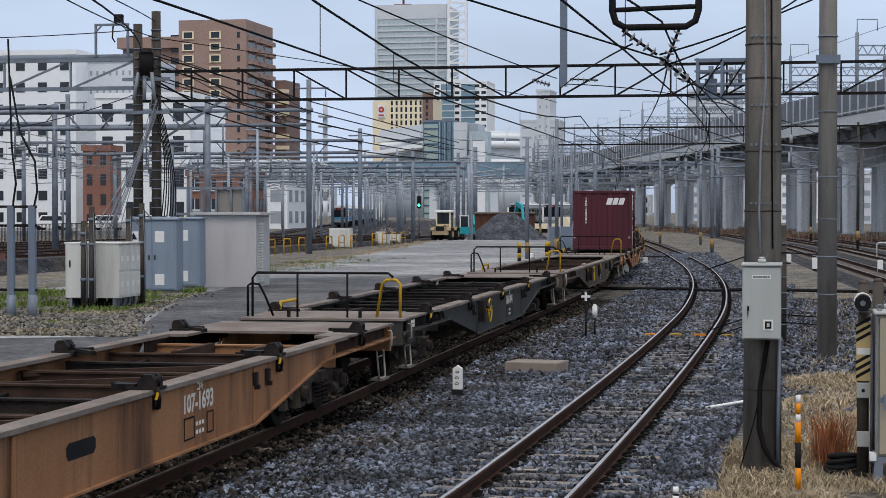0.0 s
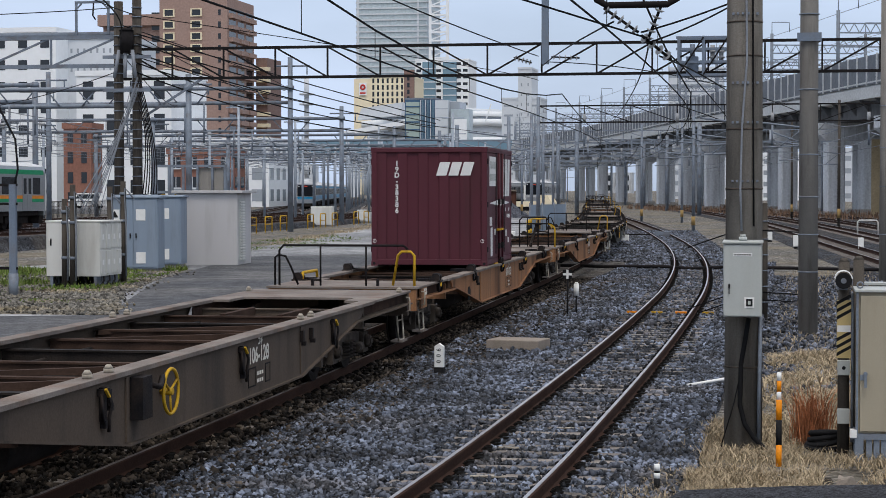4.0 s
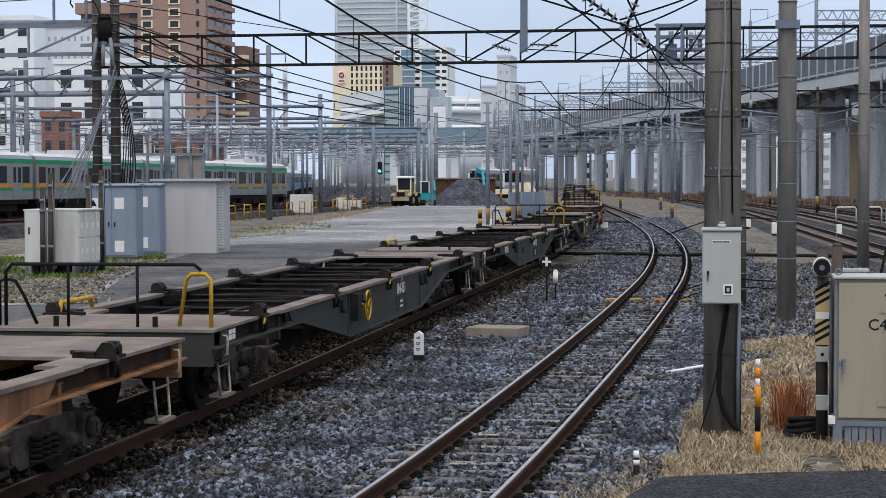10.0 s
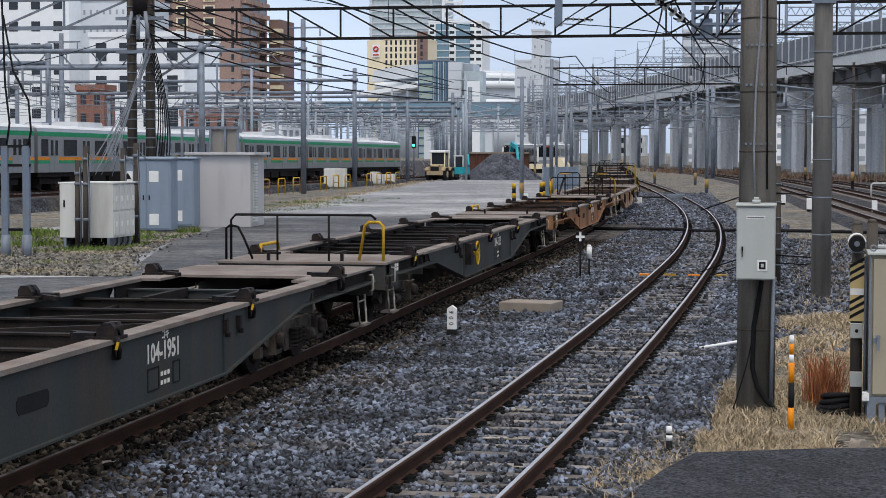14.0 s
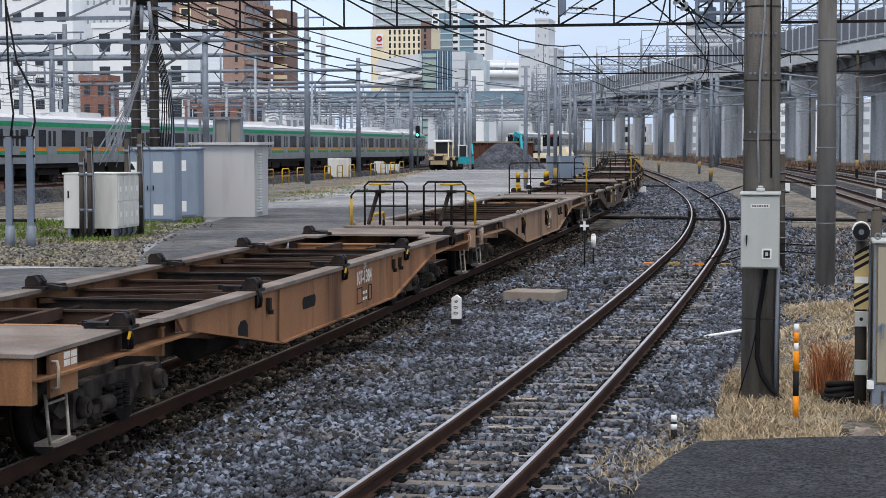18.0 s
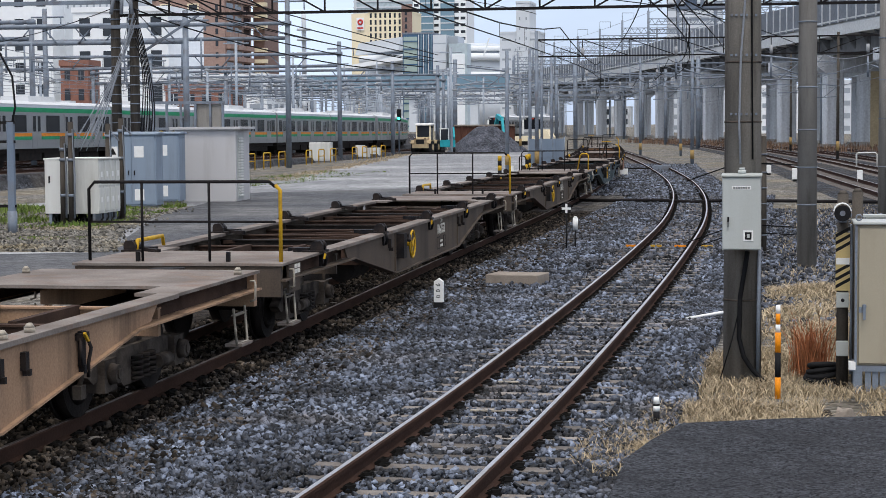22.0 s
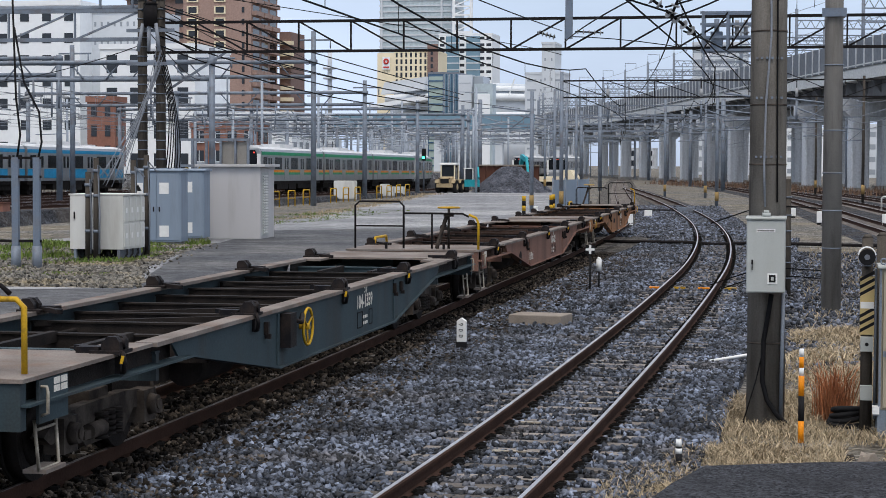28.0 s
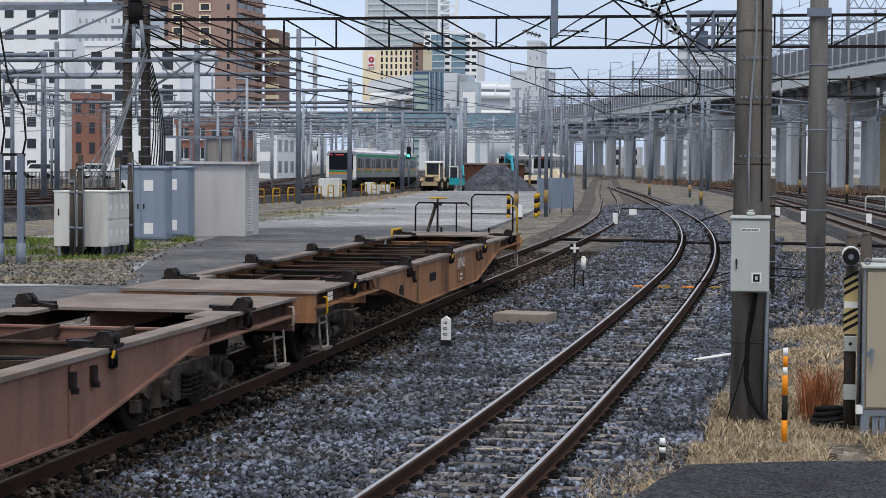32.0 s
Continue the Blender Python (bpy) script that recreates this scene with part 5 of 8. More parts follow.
        if white_studs:
            for y in (-9.2, -3.75, -3.25, 3.25, 3.75, 9.2):
                part("stud", shared("stud", M_CREAM, lambda g: g.cyl((0, 0, 0), (0, 0, 0.04), 0.045, 10).cyl((0, 0, 0.04), (0, 0, 0.075), 0.045, 10, 0.02)), None, w, "white stud", pose(s * 1.2, y, 0.993))
            for y in (-3.6, 0.5, 4.6):
                part("lashing_gear", shared("lashing_gear", M_LOCK, lambda g: g.box(0, 0.04, -0.05, 0.03, -0.16, 0.13).box(0, 0.06, -0.10, 0.06, 0.06, 0.12).tube([(0.04, 0.05, 0.08), (0.06, 0.09, -0.02), (0.05, 0.05, -0.14), (0.04, 0.07, -0.26)], 0.016, 5).tube([(0.04, -0.09, 0.08), (0.05, -0.11, -0.06), (0.04, -0.06, -0.16)], 0.014, 5).box(0.0, 0.05, -0.03, 0.02, -0.22, -0.15)), None, w, "", pose(s * 1.265, y, 0.78, 0, 0, 0 if s > 0 else 180))
                part("pull_tab", shared("pull_tab_side", M_YELLOW, lambda g: g.beam((0.07, -0.08, 0.12), (0.08, -0.02, 0.05), 0.025, 0.02)), None, w, "yellow pull tab", pose(s * 1.265, y, 0.78, 0, 0, 0 if s > 0 else 180))
    f = front
    y0 = f * 9.5
    for k, make in enumerate(RAILS[rail]):
        part("handrail", shared("handrail_%s_%d" % (rail, k), M_DARK_STEEL, make), None, w, "black tubular handrail", pose(0, y0, 0))
    if rail != "none":
        part("handrail_end", shared("rail_end_" + rail, M_YELLOW, yellow_end_shape(rail)), None, w, "yellow handrail end", pose(0, y0, 0))
    if rail == "brake":
        part("handrail_end", shared("rail_end_far", M_YELLOW, lambda g: g.cyl((-1.18, 0, 0.98), (-1.18, 0, 1.5), 0.026, 6)), None, w, "yellow handrail end", pose(0, y0, 0))
    for x, dy in STANDS.get(rail, ()):
        st = part("brake_stand", shared("brake_stand", M_GRIME_SHADE, lambda g: g.cyl((0, 0, 1.0), (0, 0, 1.76), 0.024, 8).box(-0.09, 0.09, -0.05, 0.05, 1.60, 1.66)), None, w, "", pose(x, y0 + dy, 0))
        part("brace", shared("stand_brace", M_BOGIE, lambda g: g.beam((-0.24 if rail == "brake" else 0.22, 0.06, 1.0), (-0.04, 0, 1.62), 0.07, 0.05)), None, st)
        part("brake_wheel", shared("brake_wheel_flat", M_YELLOW, lambda g: g.tube([(math.cos(a) * 0.2, math.sin(a) * 0.2, 0) for a in np.linspace(0, 2 * math.pi, 17)[:-1]], 0.018, 6, True).box(-0.2, 0.2, -0.02, 0.02, -0.01, 0.01)), None, st, "yellow brake hand wheel", pose(0, 0, 1.77))
    for s in (1, -1):
        for ye in (y0 - f * 0.28, -y0 + f * 0.28):
            st = part("step", shared("step", M_CREAM, step_shape), None, w, "dirty white stirrup step", pose(s * 1.2, ye, 0))
            part("tread", shared("tread", M_DECK, lambda g: g.box(-0.10, 0.09, -0.19, 0.19, 0.232, 0.262)), None, st, "rusty step tread")
        part("corner_plate", shared("corner_plate", paint, lambda g: g.box(-0.01, 0.015, -0.28, 0.28, 0.62, 0.95)), None, w, "", pose(s * 1.25, y0 - f * 0.3, 0))
        part("grab_iron", shared("grab_iron", M_CREAM if f < 0 else M_YELLOW, lambda g: g.tube([(0.0, 0, 0.90), (0.05, 0, 0.90), (0.06, 0, 0.86), (0.06, 0, 0.70), (0.0, 0, 0.68)], 0.014, 5)), None, w, "", pose(s * 1.26, y0 - f * 0.06, 0))
        part("grab_iron", SHAPES["grab_iron", (M_CREAM if f < 0 else M_YELLOW).name], None, w, "", pose(s * 1.26, -y0 + f * 0.06, 0))
        part("peg", shared("peg", M_DARK_STEEL, lambda g: g.box(-0.02, 0.02, -0.03, 0.03, 0, 0.12)), None, w, "", pose(s * 0.55, y0 + f * 0.02, 0.985))
    part("yellow_bar", shared("yellow_bar", M_YELLOW, lambda g: g.tube([(0, -0.55, 0), (0, -0.5, 0.14), (0, 0.5, 0.14), (0, 0.55, 0)], 0.028, 6)), None, w, "yellow guard bar", pose(-1.15, f * 7.3, 0.985))
    if ring:
        for s in (1,):
            part("brake_ring", shared("brake_ring", M_YELLOW, ring_shape), None, w, "yellow spoked brake hand wheel", pose(s * 1.27, f * 2.1, 0.71))
        part("brake_gear", shared("brake_gear", M_LOCK, lambda g: g.box(0, 0.12, -0.15, 0.1, -0.2, 0.18).tube([(0.06, 0.1, 0.1), (0.12, 0.3, 0.05), (0.08, 0.5, 0.12)], 0.03, 6)), None, w, "", pose(1.265, f * 2.75, 0.74))
    # painted panels: the running number, two frames and a data block
    part("painted_frame", shared("painted_frame", M_DARK_STEEL, lambda g: g.box(0, 0.004, -0.42, -0.12, 0.42, 0.435).box(0, 0.004, -0.42, -0.12, 0.62, 0.635).box(0, 0.004, -0.42, -0.405, 0.435, 0.62).box(0, 0.004, -0.135, -0.12, 0.435, 0.62).box(0, 0.004, 0.25, 0.45, 0.42, 0.435).box(0, 0.004, 0.25, 0.45, 0.62, 0.635).box(0, 0.004, 0.25, 0.265, 0.435, 0.62).box(0, 0.004, 0.435, 0.45, 0.435, 0.62)), None, w, "dark painted frames", pose(1.264, 1.2, 0.0))
    part("data_block", shared("data_block", M_OFFWHITE, lambda g: [g.box(0, 0.003, -0.08 + k * 0.09, -0.02 + k * 0.09, z, z + 0.04) for k in range(3) for z in (0.45, 0.53)]), None, w, "small pale lettering", pose(1.264, 1.2, 0.0))
    lettering("コキ", 0.1, letters, w, pose(1.2655, 1.25, 0.90, 90, 0, 90), 0.001, "kind_mark", "", bold=0.003)
    if number == "107-622":
        lettering("突放禁止", 0.19, M_OFFWHITE, w, pose(1.2655, -2.75, 0.53, 90, 0, 90), 0.001, "lettering", "faded stencilled warning", bold=0.002)
        part("paper_tag", Geo().box(0, 0.004, -0.03, 0.03, 0.46, 0.58), M_OFFWHITE, w, "small white tag", pose(1.264, 0.95, 0))
    if number == "104-1951":
        lettering("突放禁止", 0.18, letters, w, pose(1.2655, -5.15, 0.82, 90, 0, 90), 0.001, "lettering", "pale stencilled warning", bold=0.003)
    lettering(number, 0.24, letters, w, pose(1.2655, 1.2, 0.755, 90, 0, 90), 0.001, "running_number", "pale stencilled running number", bold=0.006)
    if number.startswith("107"):
        part("opening", shared("opening", M_BLACK, lambda g: g.prism([(-0.17, 0.50), (-0.12, 0.46), (0.12, 0.46), (0.17, 0.50), (0.17, 0.66), (0.08, 0.72), (-0.08, 0.72), (-0.17, 0.66)], "x", 0, 0.003)), None, w, "dark opening in the side beam", pose(1.263, -4.4, 0.0))
    if number in ("107-1384", "107-962", "104-1951", "107-1693"):
        part("slot", shared("slot", M_BLACK, lambda g: g.prism([(-0.30, 0.65), (-0.26, 0.61), (0.26, 0.61), (0.30, 0.65), (0.30, 0.72), (0.26, 0.75), (-0.26, 0.75), (-0.30, 0.72)], "x", 0, 0.003)), None, w, "dark slot in the side beam", pose(1.263, -1.7, 0.0))
    part("data_plate", shared("data_plate", M_OFFWHITE, lambda g: [g.box(0, 0.004, -0.2 + k * 0.14, -0.08 + k * 0.14, z, z + 0.05) for k in range(2) for z in (0.83, 0.89)]), None, w, "pale data plate", pose(1.264, -9.0, 0.0))
    return w


WAGONS = [
    wagon(M_W_BROWN, "rust-brown empty container flat wagon with worn deck", "107-1693"),
    wagon(M_W_GREEN, "dark green-grey empty container flat wagon with a yellow brake wheel", "104-1494", ring=True),
    wagon(M_W_OLIVE, "grimy brown-grey empty container flat wagon with white studs", "106-128", ring=True, white_studs=True),
    wagon(M_W_BROWN, "rust-brown container flat wagon carrying one maroon container", "107-1123"),
    wagon(M_W_BROWN, "rust-brown empty container flat wagon with a brake platform", "107-1411", rail="brake"),
    wagon(M_W_GREEN, "dark grey-green empty container flat wagon with a yellow brake wheel", "104-351", ring=True),
    wagon(M_W_GREEN, "blackened dark green empty container flat wagon", "104-1951", rail="none"),
    wagon(M_W_GREEN, "dark grimy green empty container flat wagon with a yellow brake wheel", "104-1333", ring=True),
    wagon(M_W_BROWN, "orange-brown rusty empty container flat wagon", "107-1384", rail="none"),
    wagon(M_W_TAN, "faded tan empty container flat wagon with a brake platform", "107-1634", rail="brake", white_studs=True),
    wagon(M_W_OLIVE, "grimy brown empty container flat wagon with long handrail", "106-553", rail="long", ring=True),
    wagon(M_W_OLIVE, "grimy dark brown empty container flat wagon with long handrail", "106-151", rail="long", ring=True),
    wagon(M_W_TEAL, "blue-green empty container flat wagon with a yellow brake wheel", "104-1359", ring=True),
    wagon(M_W_RED, "faded reddish-brown empty container flat wagon with a brake stand", "107-622", rail="half_brake"),
    wagon(M_W_BROWN, "rust-brown last container flat wagon of the train", "107-962", rail="rear_brake", front=1),
]

# ---- the maroon container ----
CL, CW, CH = 3.715, 2.44, 2.50
box = thing("freight_container", "maroon corrugated steel freight container with white markings", "freight container")
box.scale = (1, 1.08, 1)


def corrugated(g, length, n, depth, z0, z1):
    """A panel with shallow upright folds, facing -y, from x = -length/2 on."""
    xs, pitch = [], length / n
    for k in range(n):
        x = -length / 2 + k * pitch
        xs += [(x, 0.0), (x + pitch * 0.42, 0.0), (x + pitch * 0.48, depth), (x + pitch * 0.94, depth)]
    xs.append((length / 2, 0.0))
    xs += [(length / 2, 0.06), (-length / 2, 0.06)]
    g.prism(xs, "z", z0, z1)


g = Geo()
corrugated(g, CW - 0.24, 5, 0.028, 0.16, CH - 0.10)
part("end_panel", g, M_MAROON, box, "", pose(0, -CL / 2 + 0.02, 0))
part("end_panel", shared("end_panel_back", M_MAROON, lambda g: corrugated(g, CW - 0.24, 5, 0.028, 0.16, CH - 0.10)), None, box, "", pose(0, CL / 2 - 0.02, 0, 0, 0, 180))
for sx in (-1, 1):
    for sy in (-1, 1):
        x, y = sx * (CW / 2 - 0.06), sy * (CL / 2 - 0.06)
        rounded(part("corner_post", Geo().box(x - 0.06, x + 0.06, y - 0.06, y + 0.06, 0.1, CH - 0.1), M_MAROON, box), 0.012)
        for z in (0.02, CH - 0.12):
            c = rounded(part("corner_casting", Geo().box(x - 0.066, x + 0.066, y - 0.066, y + 0.066, z, z + 0.12), M_MAROON, box), 0.01)
        part("casting_hole", Geo().cyl((x, y + sy * 0.06, 0.08), (x, y + sy * 0.068, 0.08), 0.03, 10), M_BLACK, box)
        part("corner_foot", Geo().box(x - 0.06, x + 0.06, y - 0.07, y + 0.07, 0.0, 0.022), M_YELLOW, box, "yellow foot plate")
        for z in (0.32, 1.25, 2.15):
            part("hinge", Geo().box(sx * (CW / 2) - 0.012, sx * (CW / 2) + 0.012, y - 0.05, y + 0.05, z, z + 0.11), M_BLACK, box)
for sy in (-1, 1):
    y = sy * (CL / 2 - 0.035)
    rounded(part("bottom_rail", Geo().box(-CW / 2 + 0.12, CW / 2 - 0.12, y - 0.035, y + 0.035, 0.05, 0.17), M_MAROON, box), 0.01)
    rounded(part("top_rail", Geo().box(-CW / 2 + 0.12, CW / 2 - 0.12, y - 0.035, y + 0.035, CH - 0.11, CH - 0.02), M_MAROON, box), 0.01)
for sx in (-1, 1):
    x = sx * (CW / 2 - 0.035)
    rounded(part("bottom_rail", Geo().box(x - 0.035, x + 0.035, -CL / 2 + 0.12, CL / 2 - 0.12, 0.05, 0.16), M_MAROON, box), 0.01)
    rounded(part("top_rail", Geo().box(x - 0.035, x + 0.035, -CL / 2 + 0.12, CL / 2 - 0.12, CH - 0.11, CH - 0.02), M_MAROON, box), 0.01)
    xo = sx * (CW / 2 - 0.02)
    for y0, y1 in ((-CL / 2 + 0.13, -0.02), (0.02, CL / 2 - 0.13)):
        d = rounded(part("door", Geo().box(xo - 0.02, xo + 0.02, y0, y1, 0.17, CH - 0.12), M_MAROON, box), 0.008)
        part("lock_bar", Geo().cyl((xo + sx * 0.04, (y1 if y0 < -0.1 else y0) + (-0.25 if y0 < -0.1 else 0.25), 0.12), (xo + sx * 0.04, (y1 if y0 < -0.1 else y0) + (-0.25 if y0 < -0.1 else 0.25), CH - 0.1), 0.022, 8), M_MAROON, d)
        yb = (y1 - 0.25) if y0 < -0.1 else (y0 + 0.25)
        part("lock_handle", Geo().box(xo + sx * 0.02, xo + sx * 0.07, yb - 0.28, yb + 0.05, 0.74, 0.78), M_YELLOW, d, "yellow lock handle")
        for z in (0.35, 1.3):
            part("lock_cam", Geo().box(xo + sx * 0.02, xo + sx * 0.07, yb - 0.06, yb + 0.06, z, z + 0.12), M_BLACK, d)
        part("forklift_pocket", Geo().box(xo + sx * 0.0, xo + sx * 0.035, yb - 0.5, yb - 0.1, 0.0, 0.06), M_YELLOW, d, "yellow edged fork pocket")
part("roof", Geo().box(-CW / 2 + 0.03, CW / 2 - 0.03, -CL / 2 + 0.03, CL / 2 - 0.03, CH - 0.02, CH), M_MAROON, box)
part("floor", Geo().box(-CW / 2 + 0.05, CW / 2 - 0.05, -CL / 2 + 0.05, CL / 2 - 0.05, 0.1, 0.16), M_MAROON, box)


def mark_bars(g, w, h, slant):
    """Three broad slanted blocks for the painted mark."""
    for a, b, z0, z1 in ((0.0, 0.30, 0.0, 1.0), (0.36, 0.64, 0.0, 1.0), (0.70, 1.0, 0.0, 1.0)):
        g.add([((a - 0.5) * w + slant * (z0 - 0.5) * h, 0, (z0 - 0.5) * h), ((b - 0.5) * w + slant * (z0 - 0.5) * h, 0, (z0 - 0.5) * h), ((b - 0.5) * w + slant * (z1 - 0.5) * h, 0, (z1 - 0.5) * h), ((a - 0.5) * w + slant * (z1 - 0.5) * h, 0, (z1 - 0.5) * h)], [(0, 1, 2, 3)])


g = Geo()
mark_bars(g, 0.72, 0.28, 0.3)
part("emblem", g, M_WHITE, box, "white slanted emblem", pose(0.55, -CL / 2 + 0.017, 2.05))
for k, ch in enumerate("19D-38386"):
    lettering("I" if ch == "1" else ch, 0.145, M_WHITE, box, pose(-0.68, -CL / 2 + 0.016, 2.16 - k * 0.123, 90), 0.001, "container_number", "white stencilled number", bold=0.005)
for x, ch in ((-1.15, "1"), (1.12, "2")):
    part("corner_mark", Geo().tube([(x + math.cos(a) * 0.035, -CL / 2 - 0.002, 0.55 + math.sin(a) * 0.035) for a in np.linspace(0, 2 * math.pi, 13)[:-1]], 0.006, 4, True), M_WHITE, box)
    lettering(ch, 0.06, M_WHITE, box, pose(x, -CL / 2 - 0.003, 0.55, 90), 0.001, "corner_number")
for sx in (1, -1):
    X = sx * (CW / 2 + 0.003)
    rz = 90 * sx
    g = Geo()
    mark_bars(g, 1.1, 0.82, 0.12)
    part("emblem", g, M_WHITE, box, "large white slanted emblem", pose(X, 0.95 * sx, 1.88, 0, 0, rz))
    part("placard", Geo().box(-0.5, 0.5, -0.002, 0, -0.31, 0.31), M_WHITE, box, "white placard with faint lettering", pose(X, -1.05 * sx, 2.0, 0, 0, rz))
    for k in range(5):
        for z in (-0.2, 0.06):
            part("lettering", Geo().box(-0.42 + k * 0.17, -0.30 + k * 0.17, -0.005, -0.003, z, z + 0.15), M_GREYBOX, box, "faint grey lettering", pose(X, -1.05 * sx, 2.0, 0, 0, rz))
    part("flash", Geo().prism([(-1.45, 0.0), (-1.45, -0.02), (0.0, -0.07), (1.4, -0.02), (1.4, 0.0), (0.0, 0.07)], "y", -0.002, 0.0), M_WHITE, box, "white arrow-shaped flash", pose(X, 0.0, 1.34, 0, 0, rz))
    part("label", Geo().box(-0.14, 0.14, -0.002, 0, -0.3, 0.3), M_WHITE, box, "white paper label", pose(X, -1.25 * sx, 0.52, 0, 0, rz))
    part("label", Geo().box(-0.16, 0.16, -0.002, 0, -0.09, 0.09), M_WHITE, box, "", pose(X, -1.35 * sx, 0.95, 0, 0, rz))
    for y, z, w, h in ((-0.75, 0.72, 0.16, 0.12), (0.95, 0.66, 0.18, 0.14), (1.3, 0.5, 0.2, 0.12), (1.4, 1.18, 0.12, 0.08), (0.85, 1.18, 0.1, 0.08)):
        part("label", Geo().box(-w / 2, w / 2, -0.002, 0, -h / 2, h / 2), M_WHITE, box, "", pose(X, y * sx, z, 0, 0, rz))
    lettering("19D-38386", 0.115, M_WHITE, box, pose(X, 1.28 * sx, 1.03, 90, 0, rz), 0.001, "container_number", "white stencilled number", bold=0.002)
    for y in (-0.62, 0.62):
        part("door_seal", Geo().box(-0.03, 0.03, -0.012, 0, -0.95, 1.2), M_BLACK, box, "black door seal", pose(X, y * sx, 1.2, 0, 0, rz))
CONTAINER = box

# ---- passenger trains ----
SECTION = [(-1.475, 1.0), (1.475, 1.0), (1.475, 3.25), (1.40, 3.45), (1.1, 3.58), (0.6, 3.645), (0, 3.66), (-0.6, 3.645), (-1.1, 3.58), (-1.40, 3.45), (-1.475, 3.25)]


def rail_car(label, top, low1, low2, group, cab=False):
    """A four-door suburban car, 19.5 m long; stripes in the line's colours."""
    c = thing("railway_carriage", label, "railway carriage", group)
    part("body", shared("car_body", M_TRAIN_SILVER, lambda g: g.prism(SECTION, "y", -9.75, 9.75)), None, c)
    part("roof", shared("car_roof", M_TRAIN_ROOF, lambda g: g.prism([(-1.41, 3.46), (1.41, 3.46), (1.11, 3.60), (0.6, 3.67), (-0.6, 3.67), (-1.11, 3.60)], "y", -9.76, 9.76)), None, c)
    part("air_conditioner", shared("car_ac", M_TRAIN_ROOF, lambda g: g.prism([(-0.9, 3.6), (0.9, 3.6), (0.8, 3.95), (-0.8, 3.95)], "y", -2.0, 2.0)), None, c)
    for y in (-6.0, 6.0):
        part("roof_vent", shared("car_vent", M_TRAIN_ROOF, lambda g: g.box(-0.4, 0.4, -0.5, 0.5, 3.6, 3.8)), None, c, "", pose(0, y, 0))
    part("underframe", shared("car_under", M_GRIME_SHADE, lambda g: g.box(-1.3, 1.3, -9.4, 9.4, 0.75, 1.0).box(-1.25, 1.25, -4.5, -1.2, 0.35, 0.8).box(-1.25, 1.25, -0.8, 1.4, 0.3, 0.8).box(-1.25, 1.25, 2.0, 4.6, 0.38, 0.8)), None, c)
    for k in (-1, 1):
        b = part("bogie", shared("car_bogie", M_GRIME_SHADE, lambda g: g.box(-1.05, 1.05, -1.6, 1.6, 0.35, 0.72)), None, c, "", pose(0, k * 6.9, 0))
        for y in (-1.05, 1.05):
            part("wheel", shared("car_wheel", M_GRIME_SHADE, lambda g: g.cyl((-0.8, 0, 0), (0.8, 0, 0), 0.43, 16)), None, b, "", pose(0, y, 0.43))
    for s in (-1, 1):
        x = s * 1.475
        for nm, z0, z1, m in (("upper_stripe", 3.02, 3.27, top), ("orange_stripe" if low1 is M_TRAIN_ORANGE else "lower_stripe", 1.68, 1.86, low1), ("lower_stripe", 1.50 if low1 is M_TRAIN_ORANGE else 1.2, 1.68, low2)):
            part(nm, shared(nm + str(s) + str(z0), m, lambda g, x=x, z0=z0, z1=z1, s=s: g.box(min(x, x + s * 0.012), max(x, x + s * 0.012), -9.75, 9.75, z0, z1)), None, c)
        for y in (-7.4, -2.47, 2.47, 7.4):
            d = part("door", shared("car_door" + str(s), M_TRAIN_SILVER, lambda g, x=x, s=s: g.box(x - 0.01 + s * 0.012, x + 0.01 + s * 0.012, -0.66, -0.01, 1.05, 2.95).box(x - 0.01 + s * 0.012, x + 0.01 + s * 0.012, 0.01, 0.66, 1.05, 2.95)), None, c, "", pose(0, y, 0))
            for w in (-0.34, 0.34):
                part("door_window", shared("car_dwin" + str(s), M_GLASS_TRAIN, lambda g, x=x, s=s: g.box(x - 0.004 + s * 0.024, x + 0.004 + s * 0.024, -0.2, 0.2, 1.95, 2.8)), None, d, "", pose(0, w, 0))
        for y, hw in ((-4.93, 1.0), (0, 1.0), (4.93, 1.0), (-8.75, 0.5), (8.75, 0.5)):
            part("window", shared("car_win%g%d" % (hw, s), M_GLASS_TRAIN, lambda g, x=x, s=s, hw=hw: g.box(x - 0.006 + s * 0.01, x + 0.006 + s * 0.01, -hw, hw, 1.93, 2.85)), None, c, "", pose(0, y, 0))
    if cab:
        y = -9.76 if cab < 0 else 9.76
        s = -1 if cab < 0 else 1
        yy = lambda u, v: (min(y + s * u, y + s * v), max(y + s * u, y + s * v))
        part("front_panel", Geo().prism([(-1.47, 0.75), (1.47, 0.75), (1.47, 3.2), (1.3, 3.5), (-1.3, 3.5), (-1.47, 3.2)], "y", *yy(0, 0.32)), M_TRAIN_SILVER, c)
        part("windscreen", Geo().prism([(-1.2, 1.75), (1.2, 1.75), (1.2, 3.1), (1.05, 3.38), (-1.05, 3.38), (-1.2, 3.1)], "y", *yy(0.31, 0.36)), M_GLASS_TRAIN, c)
        for x in (-1.34, 1.34):
            part("pillar", Geo().box(x - 0.14, x + 0.14, *yy(0.3, 0.37), 1.0, 3.1), M_WHITE, c, "white corner pillar")
            part("tail_lamp", Geo().box(x * 0.72 - 0.08, x * 0.72 + 0.08, *yy(0.36, 0.38), 3.14, 3.24), M_TAIL_RED if cab < 0 and top is M_TRAIN_GREEN else M_WHITE, c, "lamp")
        part("route_sign", Geo().box(-0.55, 0.25, *yy(0.36, 0.375), 3.14, 3.27), M_LED_ORANGE, c, "red lit route sign")
